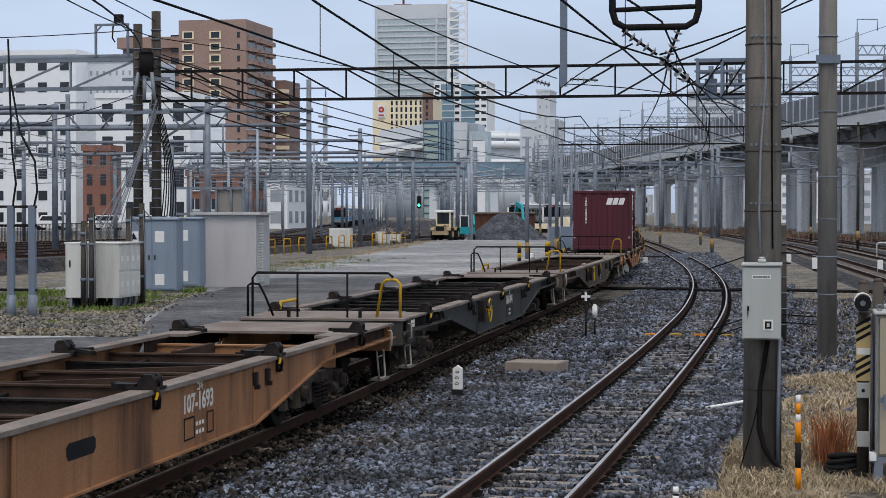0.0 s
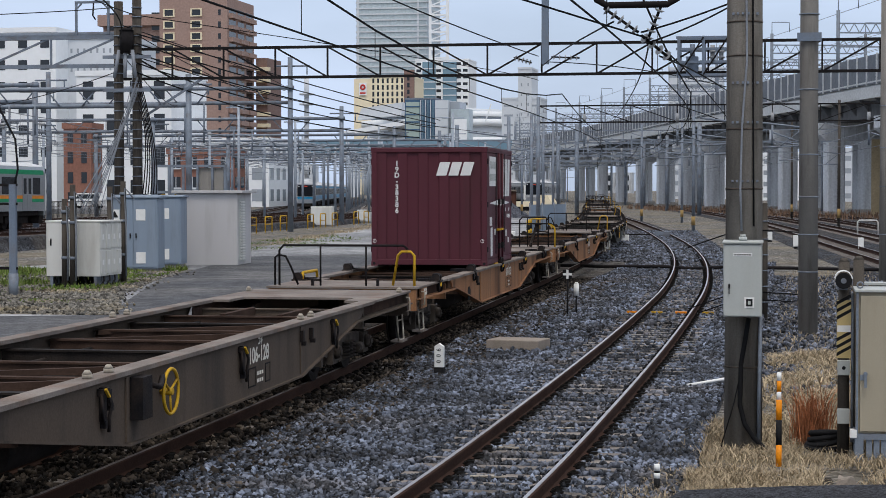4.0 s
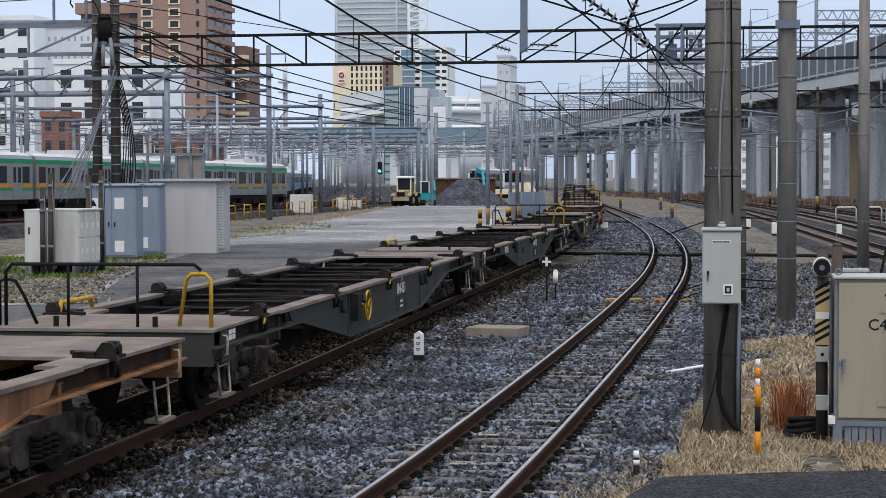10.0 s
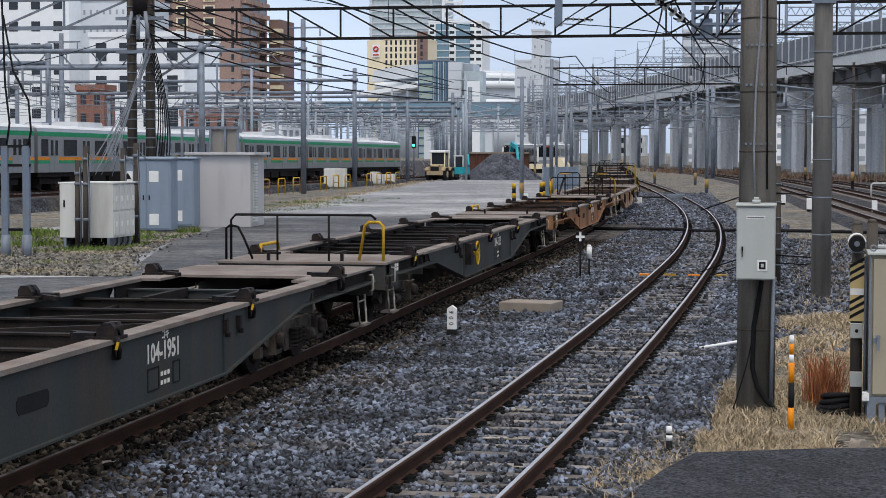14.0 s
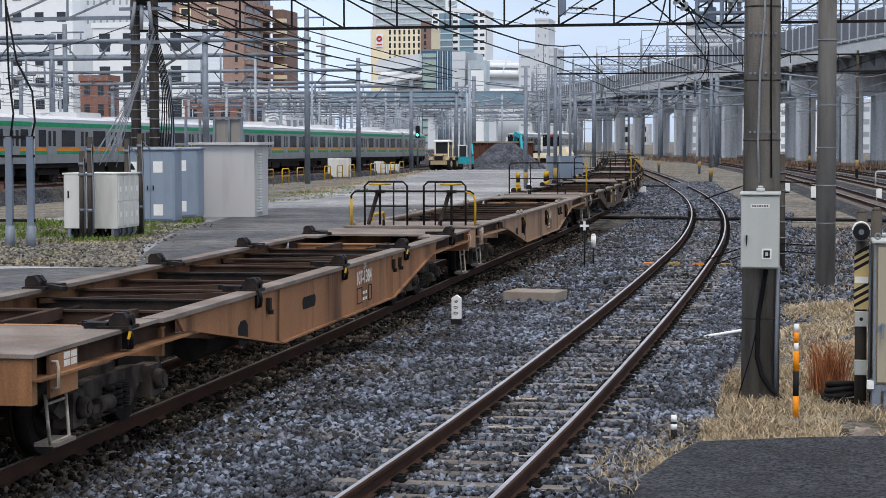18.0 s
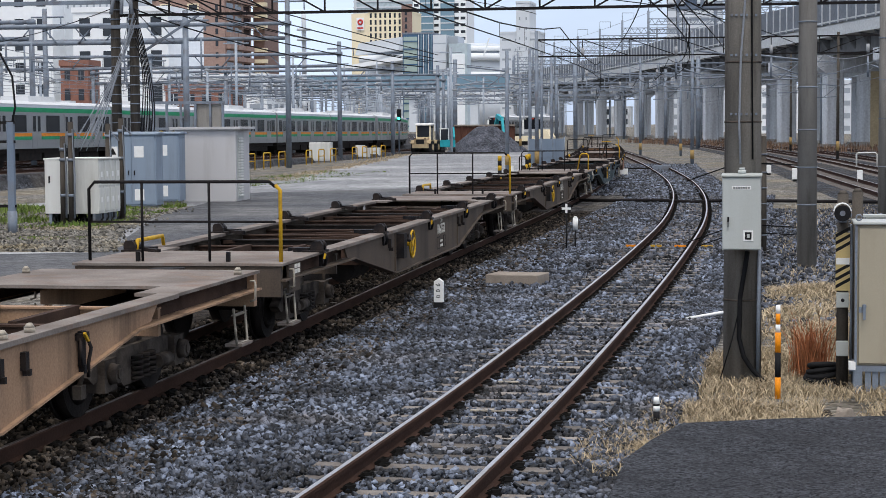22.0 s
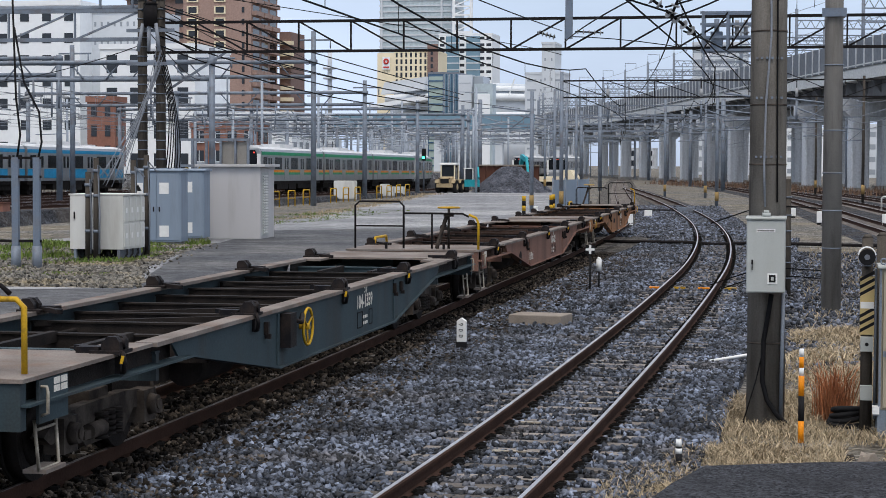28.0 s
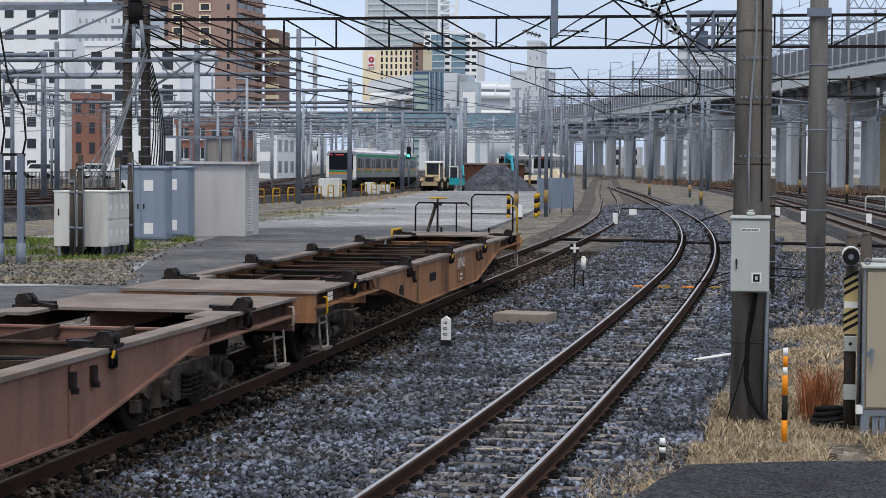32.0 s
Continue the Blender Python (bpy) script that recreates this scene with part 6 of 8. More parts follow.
        for nm, z0, z1, m in (("front_stripe", 1.50, 1.66, low2), ("front_stripe", 1.34, 1.48, low1)):
            part(nm, Geo().box(-1.19, 1.19, *yy(0.32, 0.335), z0, z1), m, c)
        part("skirt", Geo().prism([(-1.3, 0.3), (1.3, 0.3), (1.4, 0.75), (-1.4, 0.75)], "y", *yy(-0.4, 0.2)), M_GRIME_SHADE, c)
    return c


LA = "stainless suburban carriage with green and orange stripes"
LB = "stainless suburban carriage with sky-blue stripes"
plain_a = rail_car(LA, M_TRAIN_GREEN, M_TRAIN_ORANGE, M_TRAIN_GREEN, "carriages of the green-striped train")
TRAIN_A = [rail_car(LA + ", with cab", M_TRAIN_GREEN, M_TRAIN_ORANGE, M_TRAIN_GREEN, "carriages of the green-striped train", 1), plain_a]
TRAIN_A += [copy_thing(plain_a, Matrix()) for _ in range(4)]
TRAIN_A += [rail_car(LA + ", white coupled cab end", M_TRAIN_GREEN, M_TRAIN_ORANGE, M_TRAIN_GREEN, "carriages of the green-striped train", e) for e in (-1, 1)]
TRAIN_A += [copy_thing(plain_a, Matrix())]
TRAIN_A += [rail_car(LA + ", lit rear cab", M_TRAIN_GREEN, M_TRAIN_ORANGE, M_TRAIN_GREEN, "carriages of the green-striped train", -1)]
plain_b = rail_car(LB, M_TRAIN_BLUE, M_TRAIN_BLUE, M_TRAIN_BLUE, "carriages of the blue-striped train")
TRAIN_B = [rail_car(LB + ", with cab", M_TRAIN_BLUE, M_TRAIN_BLUE, M_TRAIN_BLUE, "carriages of the blue-striped train", -1), plain_b]
TRAIN_B += [copy_thing(plain_b, Matrix()) for _ in range(7)]
TRAIN_B += [rail_car(LB + ", rear cab", M_TRAIN_BLUE, M_TRAIN_BLUE, M_TRAIN_BLUE, "carriages of the blue-striped train", 1)]

PARKED = [rail_car("pale parked railway carriage seen head-on beyond the stone heap", M_TRAIN_ROOF, M_TRAIN_ROOF, M_TRAIN_ROOF, "parked carriages", -1), rail_car("silver parked railway carriage seen head-on beyond the stone heap", M_TRAIN_ROOF, M_TRAIN_ROOF, M_TRAIN_ROOF, "parked carriages", -1)]


# ---- cabinets and shed in the works yard ----
def cabinet(name, label, w, d, h, mat, at, plinth=0.12, doors=2, roof=0.05, category="cabinet", group=""):
    c = thing(name, label, category, group, at=at)
    part("plinth", Geo().box(-w / 2 + 0.05, w / 2 - 0.05, -d / 2 + 0.05, d / 2 - 0.05, -0.1, plinth), M_CONCRETE, c)
    rounded(part("body", Geo().box(-w / 2, w / 2, -d / 2, d / 2, plinth, h - roof), mat, c), 0.015)
    rounded(part("roof", Geo().prism([(-d / 2 - 0.07, h - roof), (d / 2 + 0.07, h - roof), (d / 2 + 0.07, h), (0, h + 0.04), (-d / 2 - 0.07, h)], "x", -w / 2 - 0.07, w / 2 + 0.07), mat, c), 0.01)
    dw = (w - 0.1) / doors
    for k in range(doors):
        x = -w / 2 + 0.05 + k * dw
        dr = rounded(part("door", Geo().box(x + 0.01, x + dw - 0.01, -d / 2 - 0.025, -d / 2 - 0.002, plinth + 0.06, h - roof - 0.06), mat, c), 0.008)
        part("handle", Geo().box(x + (dw - 0.12 if k % 2 == 0 else 0.08), x + (dw - 0.08 if k % 2 == 0 else 0.12), -d / 2 - 0.05, -d / 2 - 0.025, h * 0.45, h * 0.45 + 0.16), M_BLACK, dr)
    return c


blue = []
for x, y in ((-21.96, 62.55), (-22.34, 66.2)):
    c = cabinet("transformer_cabinet", "faded blue steel transformer cabinet on a concrete plinth", 1.66, 1.25, 2.56, M_BLUEBOX, pose(x, y, -0.13, 0, 0, 8), group="blue transformer cabinets")
    for dx, z in ((0.1, 1.75), (0.1, 0.3)):
        part("notice", Geo().box(dx, dx + 0.32, -0.66, -0.652, z, z + 0.38), M_WHITE, c, "white notice")
    part("side_notice", Geo().box(0.831, 0.837, -0.35, 0.0, 1.75, 2.1), M_WHITE, c)
    part("side_door", Geo().box(0.831, 0.845, -0.55, 0.55, 0.25, 2.38), M_BLUEBOX, c)
    blue.append(c)
part("warning_sign", Geo().box(-0.78, -0.46, -0.68, -0.655, 1.52, 2.12), M_WHITE, blue[0], "white warning sign with a black triangle")
part("triangle", Geo().prism([(-0.74, 1.85), (-0.50, 1.85), (-0.62, 2.08)], "y", -0.686, -0.682), M_BLACK, blue[0])
part("red_tag", Geo().box(-0.5, -0.38, -0.68, -0.655, 1.38, 1.5), M_RUST, blue[0])

shed = thing("shed", "plain grey sheet-metal shed with a louvred side door", "shed", at=pose(-21.35, 69.4, -0.13, 0, 0, 4))
rounded(part("wall", Geo().box(-1.15, 1.15, -1.1, 1.3, 0, 2.66), M_SHED, shed), 0.01)
rounded(part("roof", Geo().box(-1.3, 1.35, -1.25, 1.45, 2.66, 2.76), M_SHED, shed), 0.01)
dr = part("door", Geo().box(1.152, 1.17, -0.9, 0.2, 0.1, 2.45), M_GREYBOX, shed)
for k in range(22):
    part("slat", shared("louvre", M_WHITEBOX, lambda g: g.prism([(0, 0), (0.03, -0.02), (0.03, 0.03), (0, 0.055)], "y", -0.42, 0.42)), None, dr, "", pose(1.17, -0.35, 0.2 + k * 0.1))

for k in range(4):
    c = thing("signal_cabinet", "off-white steel signal cabinet in a tight row", "cabinet", "row of off-white signal cabinets", at=pose(-20.05, 51.9 + k * 0.45, -0.13))
    rounded(part("body", Geo().box(-0.8, 0.8, -0.21, 0.21, 0.33, 1.86), M_WHITEBOX, c), 0.012)
    rounded(part("roof", Geo().box(-0.84, 0.84, -0.22, 0.22, 1.86, 1.91), M_WHITEBOX, c), 0.012)
    for z0, z1 in ((0.4, 1.05), (1.12, 1.80)):
        d = rounded(part("side_door", Geo().box(0.8, 0.825, -0.16, 0.16, z0, z1), M_WHITEBOX, c), 0.006)
        part("label", Geo().box(0.826, 0.83, -0.06, 0.06, z0 + 0.25, z0 + 0.4), M_WHITE, d)
    part("handle", Geo().box(-0.68, -0.64, -0.235, -0.21, 1.2, 1.4), M_BLACK, c)
    for x in (-0.65, 0.65):
        part("leg", Geo().box(x - 0.04, x + 0.04, -0.2, 0.2, 0, 0.33), M_STEEL, c)
    for j in range(5):
        x = -0.6 + j * 0.3
        part("cable", Geo().tube([(x, -0.1, 0.33), (x + 0.05, -0.12, 0.12), (x + 0.15, -0.05, 0.05), (x + 0.22, 0.05, 0.2), (x + 0.2, 0.1, 0.33)], 0.03, 5), M_BLACK, c)
for x, y, h in ((-20.16, 51.35, 2.6), (-19.86, 51.2, 3.0), (-19.75, 53.9, 2.95), (-19.42, 54.1, 3.1)):
    p = thing("post", "old grey wooden cable post beside the signal cabinets", "post", at=pose(x, y, -0.2))
    part("shaft", Geo().cyl((0, 0, 0), (0, 0, h), 0.095, 10, 0.08), M_POLE_DARK, p)
    for z in (0.9, 1.9, h - 0.4):
        part("clamp", Geo().cyl((0, 0, z), (0, 0, z + 0.08), 0.105, 10), M_STEEL, p)
    part("cable", Geo().tube([(0.1, -0.05, 0.3), (0.12, -0.06, 1.5), (0.08, -0.05, h - 0.2), (0.3, 0.1, h - 0.5)], 0.03, 5), M_WIRE_PALE, p)
fr = thing("support_frame", "blue-grey steel frame of two posts with crossbars", "frame", at=pose(-20.5, 47.8, -0.2))
for x in (-0.3, 0.3):
    part("post", Geo().box(x - 0.09, x + 0.09, -0.06, 0.06, 0, 3.0), M_BLUE_STEEL, fr)
    part("foot", Geo().cyl((x, 0, -0.05), (x, 0, 0.65), 0.13, 10), M_STEEL, fr)
for z in (0.75, 2.45, 2.95):
    part("crossbar", Geo().box(-0.9, 0.42, -0.03, 0.03, z, z + 0.07), M_DARK_STEEL, fr)
part("cable", Geo().tube([(0.35, 0, 2.98), (0.4, 0.1, 3.4), (0.25, 0.3, 4.2), (-0.3, 0.6, 5.0), (-0.7, 0.9, 6.5)], 0.03, 6), M_WIRE, fr)
part("cable", Geo().tube([(-0.25, 0, 2.98), (-0.2, 0.1, 3.6), (-0.4, 0.3, 4.6), (-0.75, 0.9, 7.5)], 0.03, 6), M_WIRE, fr)

# ---- stone pile, loader and what stands round them ----
g = Geo()
rnd = random.Random(4)
N, RINGS = 40, 12
for r in range(RINGS + 1):
    for k in range(N):
        a = 2 * math.pi * k / N
        f = r / RINGS
        h = 2.55 * min(1.0, (1 - f) * 1.3) ** 0.95 + (rnd.uniform(-0.06, 0.06) if 0 < r < RINGS else 0)
        g.v.append((-30.0 + math.cos(a) * f * 4.3 * (0.95 + 0.08 * math.sin(3 * a)), 190.5 + math.sin(a) * f * 4.2, -0.14 + h))
for r in range(RINGS):
    for k in range(N):
        g.f.append((r * N + k, r * N + (k + 1) % N, (r + 1) * N + (k + 1) % N, (r + 1) * N + k))
        g.s.append(True)
solo("gravel_mound", g, M_PILE, "mound of dark grey crushed stone", "gravel", kind="stuff")
wall = thing("retaining_panel", "rusty steel sheet wall behind the stone heap", "steel wall", at=pose(-31.4, 197.0, -0.14))
for k in range(9):
    part("panel", shared("sheet_pile", M_RUST, lambda g: g.prism([(-0.35, 0), (-0.2, 0.15), (0.2, 0.15), (0.35, 0), (0.35, 0.03), (0.2, 0.18), (-0.2, 0.18), (-0.35, 0.03)], "z", 0, 2.62)), None, wall, "", pose(-2.6 + k * 0.7, 0, 0))
part("cap", Geo().box(-3.0, 3.35, -0.05, 0.25, 2.62, 2.78), M_SLAB, wall)

ld = thing("wheel_loader", "tan compact wheel loader with a white cab roof", "wheel loader", at=pose(-35.1, 184.2, -0.14, 0, 0, 174))
for sx in (-1, 1):
    for y in (-1.3, 0.7):
        w = part("wheel", Geo().cyl((sx * 0.62, y, 0.62), (sx * 1.04, y, 0.62), 0.6, 20).cyl((sx * 0.66, y, 0.62), (sx * 1.0, y, 0.62), 0.64, 20), M_BLACK, ld)
        part("rim", Geo().cyl((sx * 1.0, y, 0.62), (sx * 1.06, y, 0.62), 0.3, 14), M_TAN_WALL, w)
        part("mudguard", Geo().prism([(y - 0.75, 1.0), (y - 0.5, 1.32), (y + 0.5, 1.32), (y + 0.75, 1.0), (y + 0.7, 0.97), (y + 0.47, 1.26), (y - 0.47, 1.26), (y - 0.7, 0.97)], "x", sx * 0.8 - 0.22, sx * 0.8 + 0.22), M_TAN_WALL, ld)
part("chassis", Geo().box(-0.6, 0.6, -1.8, 1.5, 0.5, 1.0), M_DARK_STEEL, ld)
h = rounded(part("engine_hood", Geo().prism([(0.45, 1.0), (1.5, 0.8), (1.55, 1.45), (0.45, 1.62)], "x", -0.62, 0.62), M_TAN_WALL, ld, "tan engine hood"), 0.05)
part("grille", Geo().box(-0.42, 0.42, 1.53, 1.57, 0.95, 1.38), M_BLACK, h)
for sx in (-1, 1):
    part("rear_lamp", Geo().box(sx * 0.5 - 0.08, sx * 0.5 + 0.08, 1.52, 1.58, 1.4, 1.5), M_RUST, h)
part("counterweight", Geo().box(-0.8, 0.8, 1.35, 1.62, 0.55, 0.92), M_TAN_WALL, ld)
cb = part("cab", Geo().prism([(-0.95, 1.05), (0.45, 1.05), (0.45, 2.72), (-0.7, 2.72)], "x", -0.68, 0.68), M_GLASS, ld, "dark glazed cab")
rounded(part("cab_roof", Geo().prism([(-0.85, 2.72), (0.62, 2.72), (0.58, 2.92), (-0.75, 2.95)], "x", -0.8, 0.8), M_WHITE, cb, "white cab roof"), 0.06)
for sx in (-1, 1):
    for y in (-0.78, 0.45):
        part("cab_post", Geo().box(sx * 0.68 - 0.06, sx * 0.68 + 0.06, y - 0.05, y + 0.05, 1.05, 2.74), M_FACADE_BEIGE, cb)
    part("lift_arm", Geo().beam((sx * 0.45, -0.6, 1.4), (sx * 0.45, -2.5, 0.5), 0.14, 0.24), M_TAN_WALL, ld)
part("sill", Geo().box(-0.7, 0.7, 0.42, 0.5, 1.0, 1.2), M_TAN_WALL, cb)
part("bucket", Geo().prism([(-2.4, 0.2), (-3.2, 0.05), (-3.3, 0.15), (-2.7, 1.1), (-2.4, 0.9)], "x", -1.1, 1.1), M_DARK_STEEL, ld)
mx = thing("mini_excavator", "small turquoise and white excavator beside the loader", "excavator", at=pose(-33.3, 186.5, -0.14, 0, 0, 15))
for sx in (-1, 1):
    part("track", Geo().prism([(-0.9, 0.05), (0.9, 0.05), (1.05, 0.3), (0.9, 0.55), (-0.9, 0.55), (-1.05, 0.3)], "x", sx * 0.55 - 0.17, sx * 0.55 + 0.17), M_BLACK, mx)
part("house", Geo().box(-0.75, 0.75, -0.7, 0.8, 0.6, 1.3), M_CYAN, mx)
part("cab", Geo().box(-0.72, 0.1, -0.6, 0.5, 1.3, 2.35), M_GLASS, mx)
part("cab_frame", Geo().box(-0.76, 0.14, -0.64, 0.54, 2.35, 2.45).box(-0.76, -0.66, -0.64, -0.56, 1.3, 2.4).box(0.04, 0.14, -0.64, -0.56, 1.3, 2.4), M_WHITE, mx)
part("boom", Geo().beam((0.45, -0.6, 1.1), (0.5, -1.5, 2.5), 0.18, 0.26).beam((0.5, -1.5, 2.5), (0.5, -2.4, 1.5), 0.16, 0.22), M_CYAN, mx)
ex = thing("excavator", "turquoise excavator behind the stone heap", "excavator", at=pose(-31.0, 200.5, -0.14, 0, 0, 20))
for sx in (-1, 1):
    part("track", Geo().prism([(-1.6, 0.1), (1.6, 0.1), (1.8, 0.4), (1.6, 0.75), (-1.6, 0.75), (-1.8, 0.4)], "x", sx * 0.95 - 0.25, sx * 0.95 + 0.25), M_BLACK, ex)
part("house", Geo().box(-1.15, 1.15, -1.1, 1.5, 0.85, 1.9), M_CYAN, ex)
part("cab", Geo().box(-1.15, -0.2, -1.2, 0.2, 1.0, 2.7), M_GLASS, ex)
part("boom", Geo().beam((0.1, -1.0, 1.6), (0.1, -2.6, 3.6), 0.35, 0.5).beam((0.1, -2.5, 3.65), (0.1, -5.0, 3.3), 0.3, 0.45), M_CYAN, ex)
part("stick", Geo().beam((0.1, -4.9, 3.4), (0.1, -5.9, 1.4), 0.25, 0.3), M_CYAN, ex)
tr = thing("flat_truck", "pale yellow works truck parked behind the heap", "truck", at=pose(-30.0, 209, -0.14, 0, 0, 80))
part("bed", Geo().box(-1.1, 1.1, -3.0, 3.0, 0.95, 1.5), M_FACADE_BEIGE, tr)
part("chassis", Geo().box(-0.9, 0.9, -3.4, 3.2, 0.5, 0.9), M_BLACK, tr)
part("cab", Geo().prism([(-4.6, 0.5), (-3.1, 0.5), (-3.1, 2.2), (-4.1, 2.2), (-4.6, 1.4)], "x", -1.0, 1.0), M_FACADE_BEIGE, tr)
for sx in (-1, 1):
    for y in (-3.8, 1.4, 2.4):
        part("wheel", Geo().cyl((sx * 0.7, y, 0.42), (sx * 1.0, y, 0.42), 0.42, 14), M_BLACK, tr)

for k, (x, y) in enumerate([(-34.2 - j * 0.10, 112 + j * 4.2) for j in range(14)]):
    if k in (5, 9):
        continue
    f = thing("guard_rail", "yellow tubular guard rail beside the station tracks", "guard rail", "yellow guard rails", at=pose(x, y, -0.2, 0, 0, 90 - 2))
    part("frame", shared("guard", M_YELLOW, lambda g: g.tube([(-0.75, 0, 0), (-0.75, 0, 0.95), (-0.65, 0, 1.05), (0.65, 0, 1.05), (0.75, 0, 0.95), (0.75, 0, 0)], 0.045, 6)), None, f)
    part("bar", shared("guard_bar", M_YELLOW, lambda g: g.cyl((-0.75, 0, 0.55), (0.75, 0, 0.55), 0.035, 6)), None, f)
for x, y, w, h in ((-36.2, 146.5, 1.7, 1.55), (-37.2, 165, 0.7, 1.1), (-36.4, 163, 0.9, 0.9), (-37.4, 172, 0.9, 0.8)):
    c = thing("trackside_box", "white trackside equipment box", "cabinet", at=pose(x, y, -0.2))
    rounded(part("body", Geo().box(-w / 2, w / 2, -0.4, 0.4, 0.1, h), M_WHITEBOX, c), 0.02)
    part("door", Geo().box(-w / 2 + 0.06, -0.02, -0.43, -0.402, 0.2, h - 0.1), M_WHITEBOX, c)
    part("door", Geo().box(0.02, w / 2 - 0.06, -0.43, -0.402, 0.2, h - 0.1), M_WHITEBOX, c)
    part("foot", Geo().box(-w / 2, w / 2, -0.35, 0.35, -0.1, 0.1), M_CONCRETE, c)
c = thing("trackside_box", "rusty red equipment box beside the station tracks", "cabinet", at=pose(-37.6, 84, -0.1))
rounded(part("body", Geo().box(-0.6, 0.6, -0.4, 0.4, 0.0, 0.85), M_BRICK_RED, c), 0.02)
part("lid", Geo().box(-0.65, 0.65, -0.45, 0.45, 0.85, 0.92), M_RUST, c)


# ---- poles, gantries and wires ----
def lattice_pole(x, y, h, r, mat, label, name="catenary_pole", z=-0.25):
    p = thing(name, label, "catenary pole", at=pose(x, y, z))
    part("shaft", Geo().cyl((0, 0, -0.2), (0, 0, h), r, 10, r * 0.88), mat, p)
    return p


def girder(parent, x0, x1, y, z0, z1, panel, mat, chord=0.09, web=0.05, name="truss", mirror=True):
    """A plane truss between two heights, with upright and slanting members."""
    t = part(name, Geo().box(x0, x1, y - chord / 2, y + chord / 2, z1 - chord / 2, z1 + chord / 2), mat, parent)
    part("bottom_chord", Geo().box(x0, x1, y - chord / 2, y + chord / 2, z0 - chord / 2, z0 + chord / 2), mat, t)
    n = max(2, round((x1 - x0) / panel))
    dx = (x1 - x0) / n
    for k in range(n + 1):
        part("upright", Geo().beam((x0 + k * dx, y, z0), (x0 + k * dx, y, z1), web, web), mat, t)
        if k < n:
            a, b = (z1, z0) if (k < n / 2 - 0.6 or not mirror) else (z0, z1)
            part("diagonal", Geo().beam((x0 + k * dx, y, a), (x0 + (k + 1) * dx, y, b), web, web), mat, t)
    return t


# the near gantry on its twin poles
gan = thing("gantry", "dark steel truss gantry over the freight track and siding", "gantry", at=pose(0, 68, 0))
girder(gan, -24.43, 4.93, 0, 6.75, 7.84, 1.957, M_DARK_STEEL, 0.10, 0.06)
part("brace", Geo().beam((-23.5, 0, 5.4), (-21.3, 0, 6.75), 0.08, 0.08), M_STEEL, gan)
for x, h in ((-24.15, 9.75), (-23.45, 10.2), (5.5, 9.5)):
    p = lattice_pole(x, 66.9 if x < 0 else 68.3, h, 0.19, M_POLE_DARK, "tall dark weathered gantry pole hung with cables")
    for z in np.arange(1.0, h - 0.6, 0.34):
        part("band", Geo().cyl((0, 0, z), (0, 0, z + 0.035), 0.198, 10), M_STEEL, p)
drop = thing("drop_post", "dark steel post rising from the gantry with insulators", "post", at=pose(-8.75, 67.85, 6.6))
part("shaft", Geo().box(0.0, 0.24, -0.1, 0.1, 0.5, 4.6), M_BLUE_STEEL, drop)
part("arm", Geo().beam((0, 0, 4.2), (2.6, 0, 4.9), 0.09, 0.09).beam((0, 0, 4.2), (-2.6, 0, 5.0), 0.09, 0.09), M_DARK_STEEL, drop)


def insulator(p, q, discs, r, parent_label="string of grey porcelain insulator discs"):
    t = thing("insulator", parent_label, "insulator")
    p, q = Vector(p), Vector(q)
    part("rod", Geo().cyl(p, q, r * 0.28, 6), M_DARK_STEEL, t)
    d = (q - p).normalized()
    for k in range(discs):
        c = p + (q - p) * ((k + 0.5) / discs)
        part("disc", Geo().cyl(c - d * r * 0.16, c + d * r * 0.2, r, 12, r * 0.55), M_INSUL, t)
    return t


insulator((-9.1, 67.75, 7.15), (-9.75, 67.8, 7.35), 5, 0.1)
insulator((-8.4, 67.75, 7.35), (-7.4, 67.8, 7.3), 5, 0.1)
left = thing("gantry", "galvanised steel pipe gantry over the station tracks", "gantry", at=pose(0, 67.3, 0))
girder(left, -66, -24.3, 0, 7.2, 8.25, 2.6, M_STEEL, 0.14, 0.07)
part("beam", Geo().cyl((-66, 0.2, 8.35), (-24.3, 0.2, 8.35), 0.12, 8), M_STEEL, left)
for x in (-45.6, -66):
    lattice_pole(x, 67.3, 9.6, 0.17, M_STEEL, "galvanised steel gantry pole")
frame_top = thing("lamp_hoop", "grey steel hoop with a small lamp above the gantry", "steel frame", at=pose(-25.3, 67.3, 8.35))
part("frame", Geo().box(-0.66, -0.58, -0.04, 0.04, 0, 1.15).box(0.58, 0.66, -0.04, 0.04, 0, 1.15).box(-0.66, 0.66, -0.05, 0.05, 1.15, 1.23).beam((-0.6, 0, 0.95), (-0.4, 0, 1.15), 0.05, 0.05).beam((0.6, 0, 0.95), (0.4, 0, 1.15), 0.05, 0.05), M_STEEL, frame_top)
part("lamp", Geo().box(0.12, 0.42, -0.12, 0.12, 1.26, 1.56), M_DARK_STEEL, frame_top, "dark square lamp")
part("wire", Geo().tube([(0.05, 0, 1.15), (0.02, 0, 0.7), (0.12, 0, 0.55)], 0.03, 5), M_DARK_STEEL, frame_top)
steel_box = thing("lattice_box", "blue-grey steel lattice box built into the gantry", "steel frame", at=pose(-3.05, 68.0, 6.55))
for x in (-0.85, 0.0, 0.85):
    for y in (-0.45, 0.45):
        part("upright", Geo().box(x - 0.05, x + 0.05, y - 0.05, y + 0.05, 0, 1.45), M_BLUE_STEEL, steel_box)
for z in (0.1, 0.55, 1.0, 1.4):
    for y in (-0.45, 0.45):
        part("rail", Geo().box(-0.95, 0.95, y - 0.04, y + 0.04, z - 0.04, z + 0.04), M_BLUE_STEEL, steel_box)
